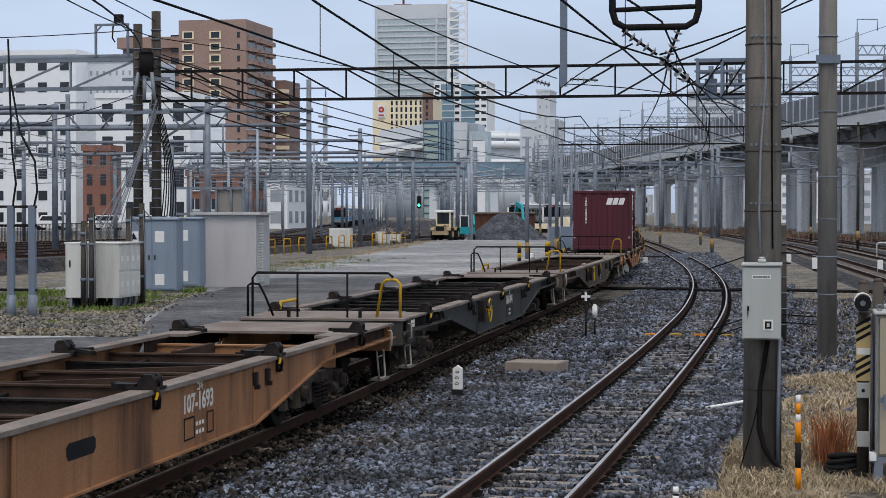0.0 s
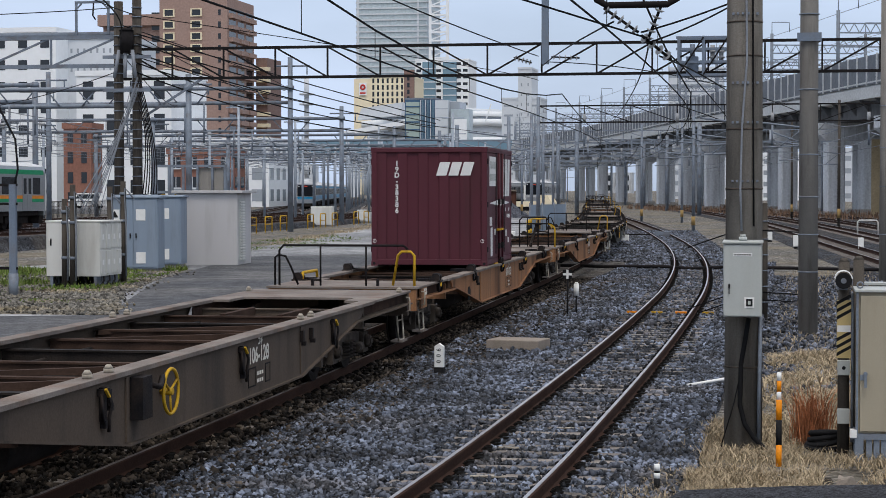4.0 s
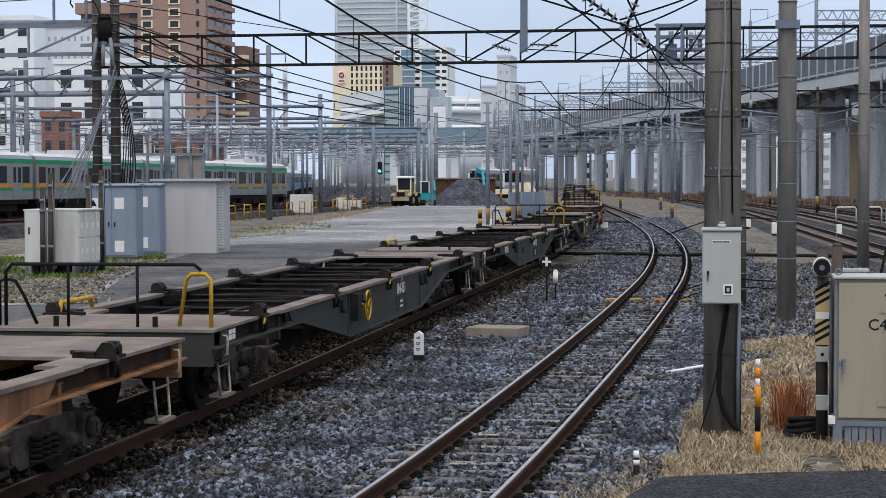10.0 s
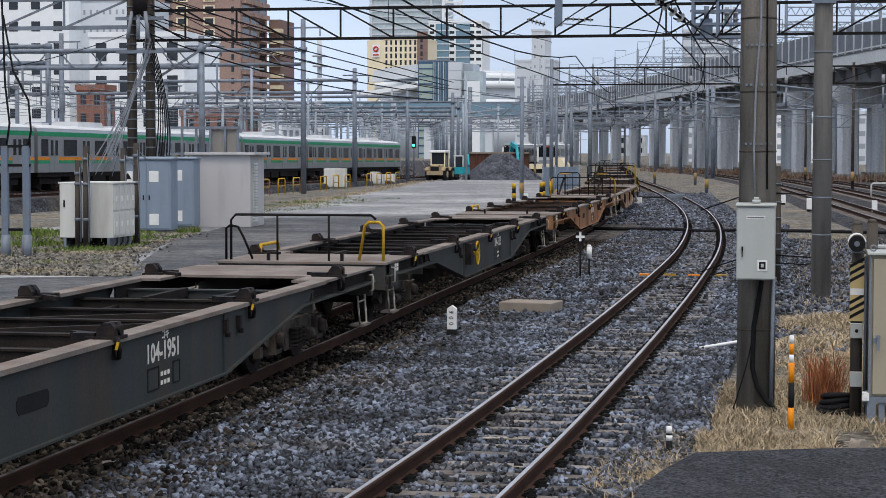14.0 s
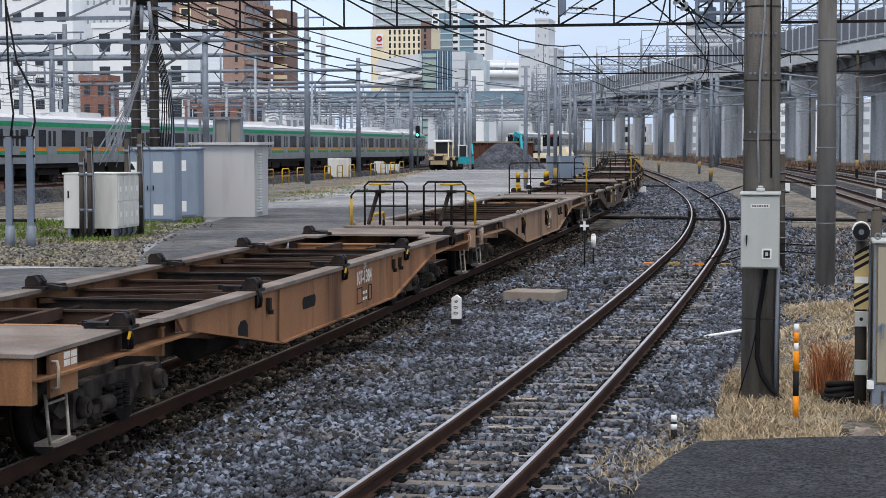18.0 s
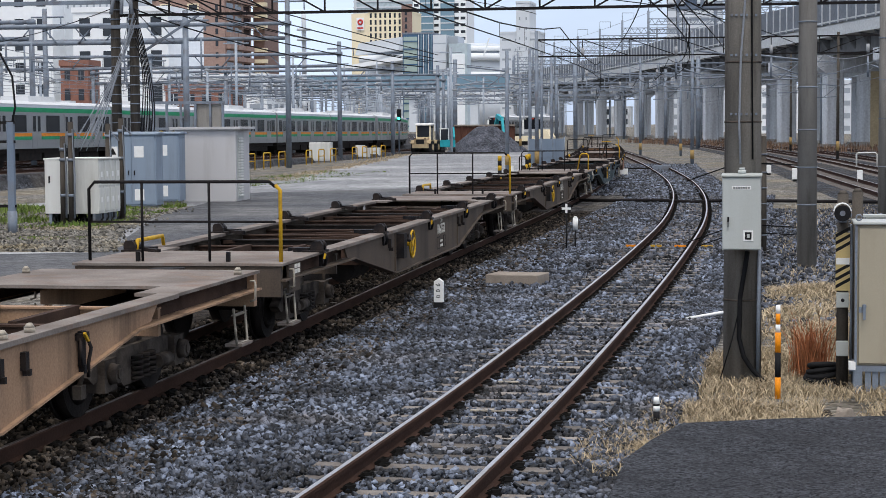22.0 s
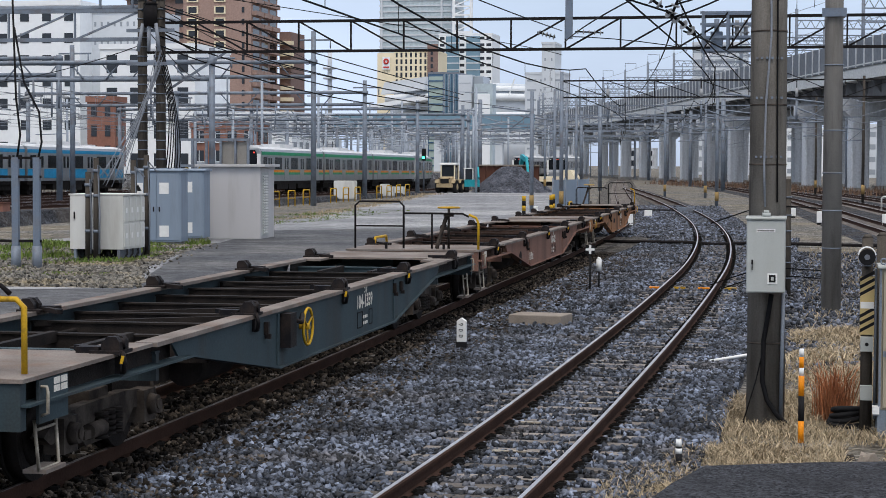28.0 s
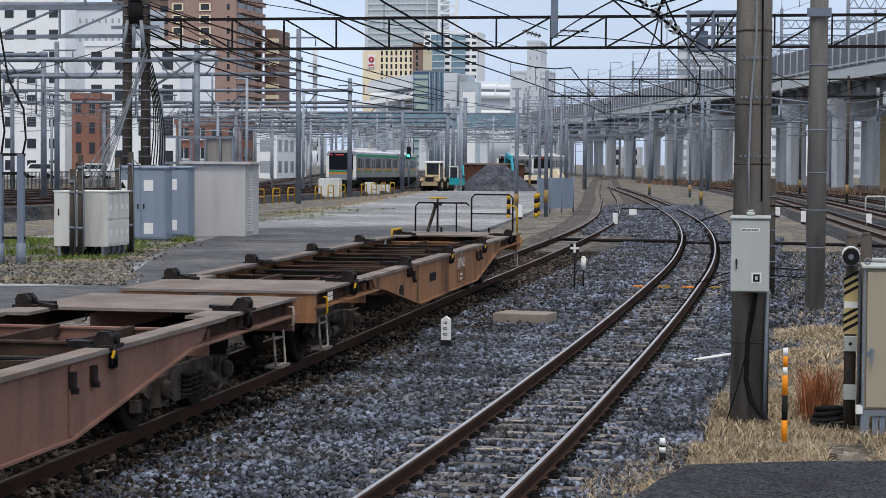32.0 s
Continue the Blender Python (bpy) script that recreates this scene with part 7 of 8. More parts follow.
for x in (-0.85, 0.0):
    part("brace", Geo().beam((x, -0.5, 0.1), (x + 0.85, -0.5, 1.4), 0.05, 0.05), M_DARK_STEEL, steel_box)
part("switch_gear", Geo().box(-0.6, -0.2, -0.3, 0.3, 0.15, 0.75).cyl((-0.4, 0, 0.75), (-0.4, 0, 1.2), 0.09, 10), M_BLUE_STEEL, steel_box, "blue-grey switch gear")
for x in (0.3, 0.6):
    part("insulator", Geo().cyl((x, 0, 0.6), (x, 0, 1.15), 0.08, 10).cyl((x, 0, 0.7), (x, 0, 0.75), 0.13, 10).cyl((x, 0, 0.9), (x, 0, 0.95), 0.13, 10), M_INSUL, steel_box)

rnd = random.Random(21)


def bend(y):
    """How far the station tracks have swung aside at this distance."""
    return float(np.interp(y, STATION_PTS[:, 1], STATION_PTS[:, 0])) - STATION[0][1]


STATION_PTS = spline(STATION, 2.0)


def pipe_gantry(y, x0, x1, z, hpole, detail=True):
    """A light portal of round tubes over several tracks, with hanging arms and insulators."""
    t = thing("gantry", "galvanised pipe gantry with hanging arms over the station tracks", "gantry", "pipe gantries", at=pose(0, y, 0))
    for k, dz in enumerate((0.0, -1.0)):
        part("beam", Geo().cyl((x0, 0.25 * k, z + dz), (x1, 0.25 * k, z + dz), 0.13, 8), M_STEEL, t)
    n = round((x1 - x0) / 3.2)
    for k in range(n):
        xa = x0 + (x1 - x0) * (k + 0.2) / n
        part("web", Geo().cyl((xa, 0.1, z), (xa + (0.9 if k % 2 else -0.9), 0.1, z - 1.0), 0.05, 6), M_STEEL, t)
    for xt in [bend(y) + line[0][1] for line in LEFT_LINES]:
        if x0 < xt < x1:
            xo = xt + rnd.choice((-1.3, 1.3))
            a = part("hanging_arm", Geo().cyl((xo, 0, z - 1.0), (xo, 0, 5.6 + LEFT_Z), 0.07, 6), M_STEEL, t)
            part("bracket", Geo().cyl((xo, 0, 6.6), (xt, 0, 6.45), 0.045, 6).cyl((xo, 0, 5.8), (xt, 0, 5.55), 0.035, 6), M_STEEL, a)
            part("insulator", Geo().cyl((xo + (xt - xo) * 0.2, 0, 6.58), (xo + (xt - xo) * 0.45, 0, 6.53), 0.1, 8), M_INSUL, a)
    for x, h in ((x1, hpole), (x0, hpole - 0.6), ((x0 + x1) / 2 - 1.5, hpole - 0.8)):
        p = part("pole", Geo().cyl((x, 0, -0.3), (x, 0, h), 0.2, 10, 0.17), M_STEEL, t)
        part("band", Geo().cyl((x, 0, z - 0.15), (x, 0, z + 0.15), 0.28, 10), M_STEEL, p)
        part("arm", Geo().cyl((x - 1.0, 0, h - 0.6), (x + 1.4, 0, h - 0.6), 0.06, 6).cyl((x + 1.2, 0, h - 0.6), (x + 1.2, 0, h - 1.2), 0.05, 6), M_STEEL, p)
    return t


for y, x1, z, h in ((112, -46.5, 9.1, 9.3), (108, -35.4, 8.6, 9.4), (129, -34.7, 9.7, 11.8), (156, -37.2, 8.6, 9.6), (179, -37.2, 7.9, 8.7), (203, -37.0, 8.0, 9.0), (228, -37.5, 8.0, 9.2), (256, -38, 8.2, 9.4), (288, -38, 8.2, 9.6), (325, -38, 8.4, 9.8), (368, -38, 8.6, 10.0)):
    pipe_gantry(y, -67.0 + bend(y), x1 + bend(y), z, h)
for y in (215, 262, 310, 365, 420):
    t = thing("gantry", "pale steel gantry over the tracks further down the line", "gantry", "far gantries", at=pose(0, y, 0))
    xa, xb = -36.0 + bend(y), -8 - (y - 200) * 0.14
    girder(t, xa, xb, 0, 7.2, 8.2, 2.4, M_STEEL, 0.16, 0.09)
    for x in (xa, (xa + xb) / 2, xb):
        part("pole", Geo().cyl((x, 0, -0.3), (x, 0, 10), 0.24, 8), M_STEEL, t)
for y, xa, xb in ((104, -13.6, 6.5), (148, -18.2, 3.5), (190, -26.5, 0)):
    t = thing("gantry", "dark steel truss gantry over the curving tracks", "gantry", "dark gantries", at=pose(0, y, 0))
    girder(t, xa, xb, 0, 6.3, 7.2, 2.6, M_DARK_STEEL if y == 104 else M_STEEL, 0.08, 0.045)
    for x in (xa, xb):
        p = part("pole", Geo().cyl((x, 0, -0.3), (x, 0, 7.7 if x == xa else 9.4), 0.11, 10, 0.10), M_STEEL if x == xa else M_POLE_DARK, t)
        part("band", Geo().cyl((x, 0, 0.5), (x, 0, 1.2), 0.13, 10), M_BAND, p, "dull yellow band")
    for k in range(4):
        xk = xa + (xb - xa) * (k + 0.5) / 4
        a = part("hanging_arm", Geo().cyl((xk, 0, 6.1), (xk, 0, 5.0), 0.06, 6), M_STEEL, t)
        part("bracket", Geo().cyl((xk, 0, 5.7), (xk + 1.4, 0, 5.2), 0.04, 6), M_STEEL, a)
        part("insulator", Geo().cyl((xk, 0.0, 6.3), (xk, 0.0, 6.75), 0.09, 8), M_INSUL, a)
for x, y, h, m in ((-1.9, 92, 7.5, M_POLE_DARK), (-3.6, 118, 8.0, M_POLE_DARK), (0.6, 98, 8.4, M_POLE_DARK), (-6.5, 130, 9, M_STEEL), (-16.4, 112, 7.2, M_STEEL), (-18.0, 134, 8.2, M_STEEL), (-9.5, 170, 9, M_STEEL), (1.5, 140, 9, M_STEEL), (-13.5, 176, 9, M_STEEL), (-20.5, 160, 9, M_STEEL), (4.0, 170, 9, M_POLE_DARK)):
    p = lattice_pole(x, y, h, 0.12, m, "trackside catenary pole with a yellow band and a bracket arm")
    part("band", Geo().cyl((0, 0, 0.5), (0, 0, 1.1), 0.135, 10), M_BAND, p, "yellow band")
    part("arm", Geo().cyl((0, 0, 6.0), (-2.4, 0, 6.3), 0.05, 6).cyl((0, 0, 5.1), (-2.4, 0, 5.0), 0.04, 6).cyl((0, 0, 6.0), (-1.2, 0, 5.05), 0.03, 6), M_STEEL, p)

# many poles of the station throat, each with its brackets
rnd = random.Random(61)
for k in range(64):
    y = 150 + 4.6 * k + rnd.uniform(-4, 4)
    side = k % 4
    x = bend(y) + (-36.2, -45.7, -50.2, -66.0)[side] if side < 3 or k % 8 < 4 else -30 - (y - 150) * 0.07
    if y < 205 and side == 0:
        continue
    h = rnd.uniform(7.5, 10.5)
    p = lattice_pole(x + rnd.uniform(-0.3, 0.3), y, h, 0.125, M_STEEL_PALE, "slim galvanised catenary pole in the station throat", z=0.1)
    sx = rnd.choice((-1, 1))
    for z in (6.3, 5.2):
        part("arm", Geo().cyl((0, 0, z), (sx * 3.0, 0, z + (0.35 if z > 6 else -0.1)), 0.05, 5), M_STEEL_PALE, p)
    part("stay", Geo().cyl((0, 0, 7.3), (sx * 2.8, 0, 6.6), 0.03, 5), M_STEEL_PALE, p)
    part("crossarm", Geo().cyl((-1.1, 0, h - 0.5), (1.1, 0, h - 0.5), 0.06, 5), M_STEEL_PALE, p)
    part("insulator", Geo().cyl((sx * 0.4, 0, 6.35), (sx * 0.9, 0, 6.4), 0.1, 6), M_INSUL, p)

# contact and messenger wires, with droppers
def overhead(line, z_c, z_m, spans, offset=0.0, y0=-20, y1=330, base=0.0, pale=False):
    w = thing("overhead_line", "contact wire hung from a sagging messenger wire", "overhead wire", "overhead wires", kind="structure")
    pts = spline(line, 1.0)
    xof = lambda y: float(np.interp(y, pts[:, 1], pts[:, 0])) + offset
    r = 0.02
    mp, cp = [], []
    ys = [y for y in spans if y0 <= y <= y1]
    drops = []
    for a, b in zip(ys, ys[1:]):
        n = 8
        for k in range(n):
            f = k / n
            y = a + (b - a) * f
            sag = 4 * f * (1 - f) * min(0.75, (b - a) * 0.018)
            mp.append((xof(y), y, base + z_m - sag))
            cp.append((xof(y) , y, base + z_c))
            if k:
                drops.append(((xof(y), y, base + z_m - sag), (xof(y), y, base + z_c)))
    part("messenger_wire", Geo().tube(mp, r, 5), M_WIRE_PALE if pale else M_WIRE, w)
    part("contact_wire", Geo().tube(cp, r * 0.8, 5), M_WIRE_PALE if pale else M_WIRE, w)
    dg = Geo()
    for p, q in drops:
        dg.cyl(p, q, 0.008, 3)
    tagged(part("dropper_wires", dg, M_WIRE_PALE if pale else M_WIRE, w, "thin dropper wires"), kind="stuff")
    return w


overhead(FREIGHT, 4.97, 6.05, [-20, 22, 68, 104, 148, 190, 240, 300])
overhead(SIDING, 5.0, 6.1, [-20, 35, 68, 104, 148, 190])
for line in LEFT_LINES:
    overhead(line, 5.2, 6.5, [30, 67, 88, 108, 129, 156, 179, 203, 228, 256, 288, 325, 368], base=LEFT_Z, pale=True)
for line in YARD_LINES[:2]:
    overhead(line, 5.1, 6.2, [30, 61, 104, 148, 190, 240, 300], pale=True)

# hanging frame over the siding
hf = thing("hanging_frame", "dark rounded steel frame hanging over the siding", "steel frame", at=pose(-2.78, 35, 0))
part("hoop", Geo().tube([(-0.78, 0, 9), (-0.78, 0, 6.3), (-0.72, 0, 6.1), (-0.55, 0, 6.0), (0.55, 0, 6.0), (0.72, 0, 6.1), (0.78, 0, 6.3), (0.78, 0, 9)], 0.065, 8), M_DARK_STEEL, hf)
part("rung", Geo().cyl((-0.75, 0, 6.32), (0.75, 0, 6.36), 0.045, 8), M_DARK_STEEL, hf)
part("beam", Geo().cyl((-9, 0.2, 8.9), (3.2, 0.2, 8.9), 0.13, 8), M_DARK_STEEL, hf)
insulator((-3.38, 35, 5.95), (-2.75, 35, 5.5), 5, 0.1)
insulator((-2.35, 35, 5.95), (-2.6, 35.1, 5.35), 5, 0.1)
insulator((-2.7, 35.1, 5.45), (-2.2, 35.6, 5.05), 4, 0.1)
wires = [
    ((-7.1, 22, 6.1), (-6.2, 30, 6.3), (-2.6, 35, 5.4)), ((-2.7, 35, 5.5), (-1.5, 36, 5.9), (0.33, 39, 7.0)), ((-2.6, 35, 5.3), (-1.3, 37, 5.9), (0.33, 39, 7.3)),
    ((-2.4, 35.5, 5.1), (-2.0, 50, 5.6), (-1.9, 92, 6.4)), ((-2.3, 35.5, 5.2), (-2.6, 60, 5.8), (-3.6, 118, 6.6)), ((-2.55, 35, 5.4), (-4.5, 60, 6.0), (-9.5, 104, 6.4)),
    ((-3.2, 35, 5.7), (-6.0, 50, 6.3), (-8.8, 68, 7.0)), ((-8.8, 68, 10.6), (-8.0, 40, 8.5), (-5.5, 10, 7.5)), ((-8.75, 68, 7.2), (-3, 66, 6.9), (0.6, 98, 6.4)),
    ((-12, 20, 7.4), (-18, 44, 7.6), (-23.5, 66.9, 9.0)), ((-10, 14, 6.0), (-16, 40, 8.0), (-23.5, 66.9, 9.6)), ((-9.2, 20, 7.0), (-9.4, 45, 7.0), (-8.9, 68, 7.4)),
    ((-6, 10, 4.9), (-12, 35, 6.3), (-24.2, 67, 8.2)), ((-23.5, 66.9, 9.0), (-12.5, 90, 8.2), (-13.6, 104, 8.6)), ((-24.2, 66.9, 8.7), (-24, 95, 7.8), (-34.7, 129, 9.5)),
    ((-23.5, 66.9, 7.5), (-22.5, 90, 6.2), (-20.5, 134, 6.6)), ((-24.2, 66.9, 7.8), (-28, 84, 6.2), (-35.4, 108, 7.6)), ((-23.5, 67, 8.3), (-26, 90, 7.0), (-34.7, 129, 8.8)),
    ((-24.1, 66.9, 9.3), (-30, 66.9, 8.9), (-45.6, 67.3, 9.2)), ((-24.1, 66.9, 7.0), (-34, 80, 6.0), (-52, 108, 7.2)),
]
for a, b, c in wires:
    pts = [Vector(a) * (1 - t) ** 2 + Vector(b) * (2 * t * (1 - t)) + Vector(c) * t * t for t in np.linspace(0, 1, 14)]
    solo("cable", Geo().tube(pts, 0.018, 5), M_WIRE, "black overhead cable strung between poles", "cable")
# the tangle of cables on the twin poles
def hang(a, b, c, r, mat, label):
    pts = [Vector(a) * (1 - t) ** 2 + Vector(b) * (2 * t * (1 - t)) + Vector(c) * t * t for t in np.linspace(0, 1, 12)]
    solo("cable", Geo().tube(pts, r, 5), mat, label, "cable")


for k in range(14):
    top = (-23.35 + rnd.uniform(-0.15, 0.15), 66.5, 6.2 + rnd.uniform(-0.3, 0.6))
    mid = (-23.75 + rnd.uniform(-0.12, 0.12), 66.1, 4.7)
    low = (-24.2 - k * 0.07, 65.2 + rnd.uniform(-0.8, 0.4), 1.7 + rnd.uniform(0, 0.5))
    hang(top, mid, low, 0.014, M_WIRE_PALE, "pale blue-grey cable slanting down from the twin poles")
for k in range(6):
    top = (-23.3, 66.6, 5.6 + 0.25 * k)
    low = (-22.95 + k * 0.1, 66.0, 2.5)
    hang(top, (-22.75 + k * 0.08, 66.3, 4.9 - 0.2 * k), low, 0.022, M_WIRE, "thick black cable looping down to the transformer cabinets")
for k in range(5):
    hang((-23.35, 66.6, 6.9 + 0.35 * k), (-19.5, 72, 5.0 + 0.5 * k), (-17.9 - k * 1.2, 92 + 8 * k, 5.2 + 0.5 * k), 0.026, M_WIRE, "black overhead cable strung between poles")
for i, (x, y) in enumerate(((-40.9, 270), (-36.45, 274))):
    PARKED[i].matrix_basis = pose(x, y + 10, 0.2)
    track("railway_track", [(240, x), (330, x - 6 if i else x - 4)], "storage track with parked carriages", z=0.2, step=6.0, sleepers=(0, -1))
tf = thing("pole_transformer", "dark pole transformer with cable sleeves between the twin poles", "transformer", at=pose(-23.7, 66.5, 7.6))
part("tank", Geo().cyl((0, 0, 0), (0, 0, 0.8), 0.25, 14), M_DARK_STEEL, tf)
part("lid", Geo().cyl((0, 0, 0.8), (0, 0, 0.9), 0.28, 14, 0.15), M_DARK_STEEL, tf)
for k in range(3):
    part("sleeve", Geo().cyl((-0.4 + k * 0.4, -0.2, -0.9), (-0.25 + k * 0.25, -0.1, 0.1), 0.07, 8), M_WIRE_PALE, tf)
for z in (-0.2, -1.4):
    part("bracket", Geo().box(-0.9, 0.9, -0.05, 0.05, z, z + 0.12), M_STEEL, tf)
sg = thing("signal", "trackside colour-light signal showing green", "railway signal", at=pose(-38.0, 186, 0))
part("mast", Geo().cyl((0, 0, -0.3), (0, 0, 4.8), 0.09, 8), M_STEEL, sg)
part("head", Geo().box(-0.2, 0.2, -0.1, 0.1, 3.0, 4.2), M_BLACK, sg)
part("lens", Geo().cyl((0, -0.11, 3.3), (0, -0.16, 3.3), 0.13, 12), M_SIG_GREEN, sg, "lit green lens")
part("hood", Geo().cyl((0, -0.12, 3.9), (0, -0.2, 3.9), 0.14, 10), M_BLACK, sg)

# clear screens, hazard posts and boxes where the tracks bend
scr = thing("screen_fence", "pale blue mesh screen fence beside the freight track", "fence", at=pose(-14.6, 108, -0.2, 0, 0, 70))
for k in range(4):
    part("post", Geo().cyl((k * 1.5, 0, 0), (k * 1.5, 0, 2.1), 0.05, 8), M_STEEL, scr)
    if k < 3:
        part("panel", Geo().box(k * 1.5 + 0.05, k * 1.5 + 1.45, -0.02, 0.02, 0.25, 2.0), M_BLUEBOX, scr)
for x, y in ((-13.6, 100), (-13.9, 103), (-14.6, 97)):
    p = thing("hazard_post", "yellow and black hazard post", "marker post", at=pose(x, y, -0.2))
    for k in range(5):
        part("band", Geo().cyl((0, 0, k * 0.25), (0, 0, k * 0.25 + 0.25), 0.1, 8), M_YELLOW if k % 2 == 0 else M_BLACK, p)
for x, y, w, h in ((-8.9, 104.5, 0.4, 0.4), (-8.3, 88, 0.22, 0.6), (-14.2, 98.5, 0.22, 0.7), (0.2, 96, 0.25, 0.6), (3.2, 92, 0.25, 0.6), (-1.2, 108, 0.3, 0.5)):
    c = thing("trackside_box", "small white marker box between the tracks", "marker", at=pose(x, y, -0.2))
    rounded(part("body", Geo().box(-w / 2, w / 2, -0.12, 0.12, 0.05, h), M_WHITE, c), 0.02)
    part("foot", Geo().box(-w / 2 + 0.03, w / 2 - 0.03, -0.08, 0.08, -0.1, 0.05), M_BLACK, c)
tm = thing("turnout_motor", "low turnout motor with rodding beside the switch", "turnout motor", at=pose(-7.6, 116, -0.18))
part("case", Geo().box(-0.5, 0.5, -0.35, 0.35, 0.0, 0.3), M_STEEL, tm)
part("rod", Geo().cyl((-0.5, 0, 0.12), (-3.0, 0.2, 0.12), 0.04, 6), M_DARK_STEEL, tm)
hr = thing("handrail_fence", "pale tubular fence along the yard tracks", "fence", at=pose(9.5, 118, -0.2))
for k in range(14):
    part("post", shared("fence_post", M_WHITEBOX, lambda g: g.tube([(-0.6, 0, 0), (-0.6, 0, 0.9), (-0.5, 0, 1.0), (0.5, 0, 1.0), (0.6, 0, 0.9), (0.6, 0, 0)], 0.05, 6)), None, hr, "", pose(-5.0 + k * 1.5, k * 0.2, 0))
for x, y in ((2.3, 44), (2.9, 46.5), (5.2, 75), (6.2, 80)):
    s = thing("leaning_stay", "thin black stay leaning beside the yard tracks", "stay", at=pose(x, y, -0.2))
    part("rod", Geo().cyl((0, 0, 0), (0.35, 0, 1.6), 0.03, 6), M_DARK_STEEL, s)
    part("foot", Geo().box(-0.1, 0.1, -0.1, 0.1, 0, 0.06), M_CONCRETE, s)

# ---- viaduct ----
EDGE = [(60, 52.0), (120, 30.0), (160, 18.0), (202, 6.4), (235, -1.6), (269, -10.5), (319, -21.8), (369, -33.5), (410, -43.5), (460, -58.0), (505, -71.0), (560, -80.5), (640, -92.5)]
via = thing("viaduct", "long curving concrete railway viaduct with noise barriers", "viaduct")


def along(name, profile, mat, step=6.0, label=""):
    return strip(name, EDGE, profile, mat, step, 0.0, label, via)


along("deck", [(0.0, 12.6), (12.5, 12.6), (12.5, 13.3), (0.0, 13.3)], M_VIADUCT_PALE)
# girder in the colour that has the deck's shade painted in
along("girder", [(0.95, 9.9), (11.2, 9.9), (11.2, 12.6), (0.95, 12.6)], M_VIADUCT_SHADE)
along("edge_beam", [(-0.25, 11.75), (0.9, 11.6), (0.9, 12.9), (-0.25, 12.9)], M_VIADUCT_PALE, label="pale concrete edge girder")
along("noise_barrier", [(-0.3, 13.1), (-0.05, 13.1), (-0.05, 16.0), (-0.3, 16.0)], M_NOISE_WALL)
along("noise_barrier", [(12.5, 13.1), (12.75, 13.1), (12.75, 16.0), (12.5, 16.0)], M_NOISE_WALL)
along("handrail", [(-0.34, 13.25), (-0.30, 13.25), (-0.30, 13.4), (-0.34, 13.4)], M_VIADUCT_PALE)
ep = spline(EDGE, 1.0)
for k, y in enumerate(np.arange(66, 620, 3.2)):
    x = float(np.interp(y, ep[:, 1], ep[:, 0]))
    part("barrier_post", shared("barrier_post", M_VIADUCT, lambda g: g.box(-0.42, -0.28, -0.1, 0.1, 13.05, 16.1)), None, via, "", pose(x, y, 0, 0, 0, 14))
for y in np.arange(70, 560, 5.0):
    x = float(np.interp(y, ep[:, 1], ep[:, 0]))
    part("bracket", shared("edge_bracket", M_VIADUCT_SHADE, lambda g: g.prism([(-0.2, 11.75), (1.0, 11.75), (1.0, 10.2)], "y", -0.2, 0.2)), None, via, "", pose(x, y, 0, 0, 0, 14))
for y in np.arange(90, 500, 32):
    x = float(np.interp(y, ep[:, 1], ep[:, 0]))
    part("drain_pipe", shared("drain_pipe", M_STEEL_PALE, lambda g: g.tube([(-0.1, 0, 12.8), (-0.35, 0, 12.2), (-0.35, 0, 9.6), (0.8, 0, 8.6), (0.8, 0, 0)], 0.13, 6)), None, via, "", pose(x, y, 0))
for y in (100, 124, 148, 171, 193, 215, 236, 257, 278, 300, 322, 345, 369, 395, 425, 460, 500, 560):
    x = float(np.interp(y, ep[:, 1], ep[:, 0]))
    x2 = float(np.interp(y + 3, ep[:, 1], ep[:, 0]))
    m = pose(x, y, 0, 0, 0, math.degrees(math.atan2(-(x2 - x), 3.0)))
    pr = part("pier", shared("pier", M_VIADUCT, lambda g: g.prism([(0.2, 8.0), (11.8, 8.0), (12.4, 8.7), (12.4, 9.9), (-0.6, 9.9), (-0.6, 8.7)], "y", -1.1, 1.1)), None, via, "", m)
    for xc in (1.4, 10.6):
        c = part("column", shared("column", M_VIADUCT, lambda g: g.prism([(-1.0, -0.85), (-0.85, -1.0), (0.85, -1.0), (1.0, -0.85), (1.0, 0.85), (0.85, 1.0), (-0.85, 1.0), (-1.0, 0.85)], "z", -0.4, 8.1)), None, pr, "", pose(xc, 0, 0))
        part("footing", shared("footing", M_CONCRETE, lambda g: g.box(-1.4, 1.4, -1.4, 1.4, -0.4, 0.25)), None, c)
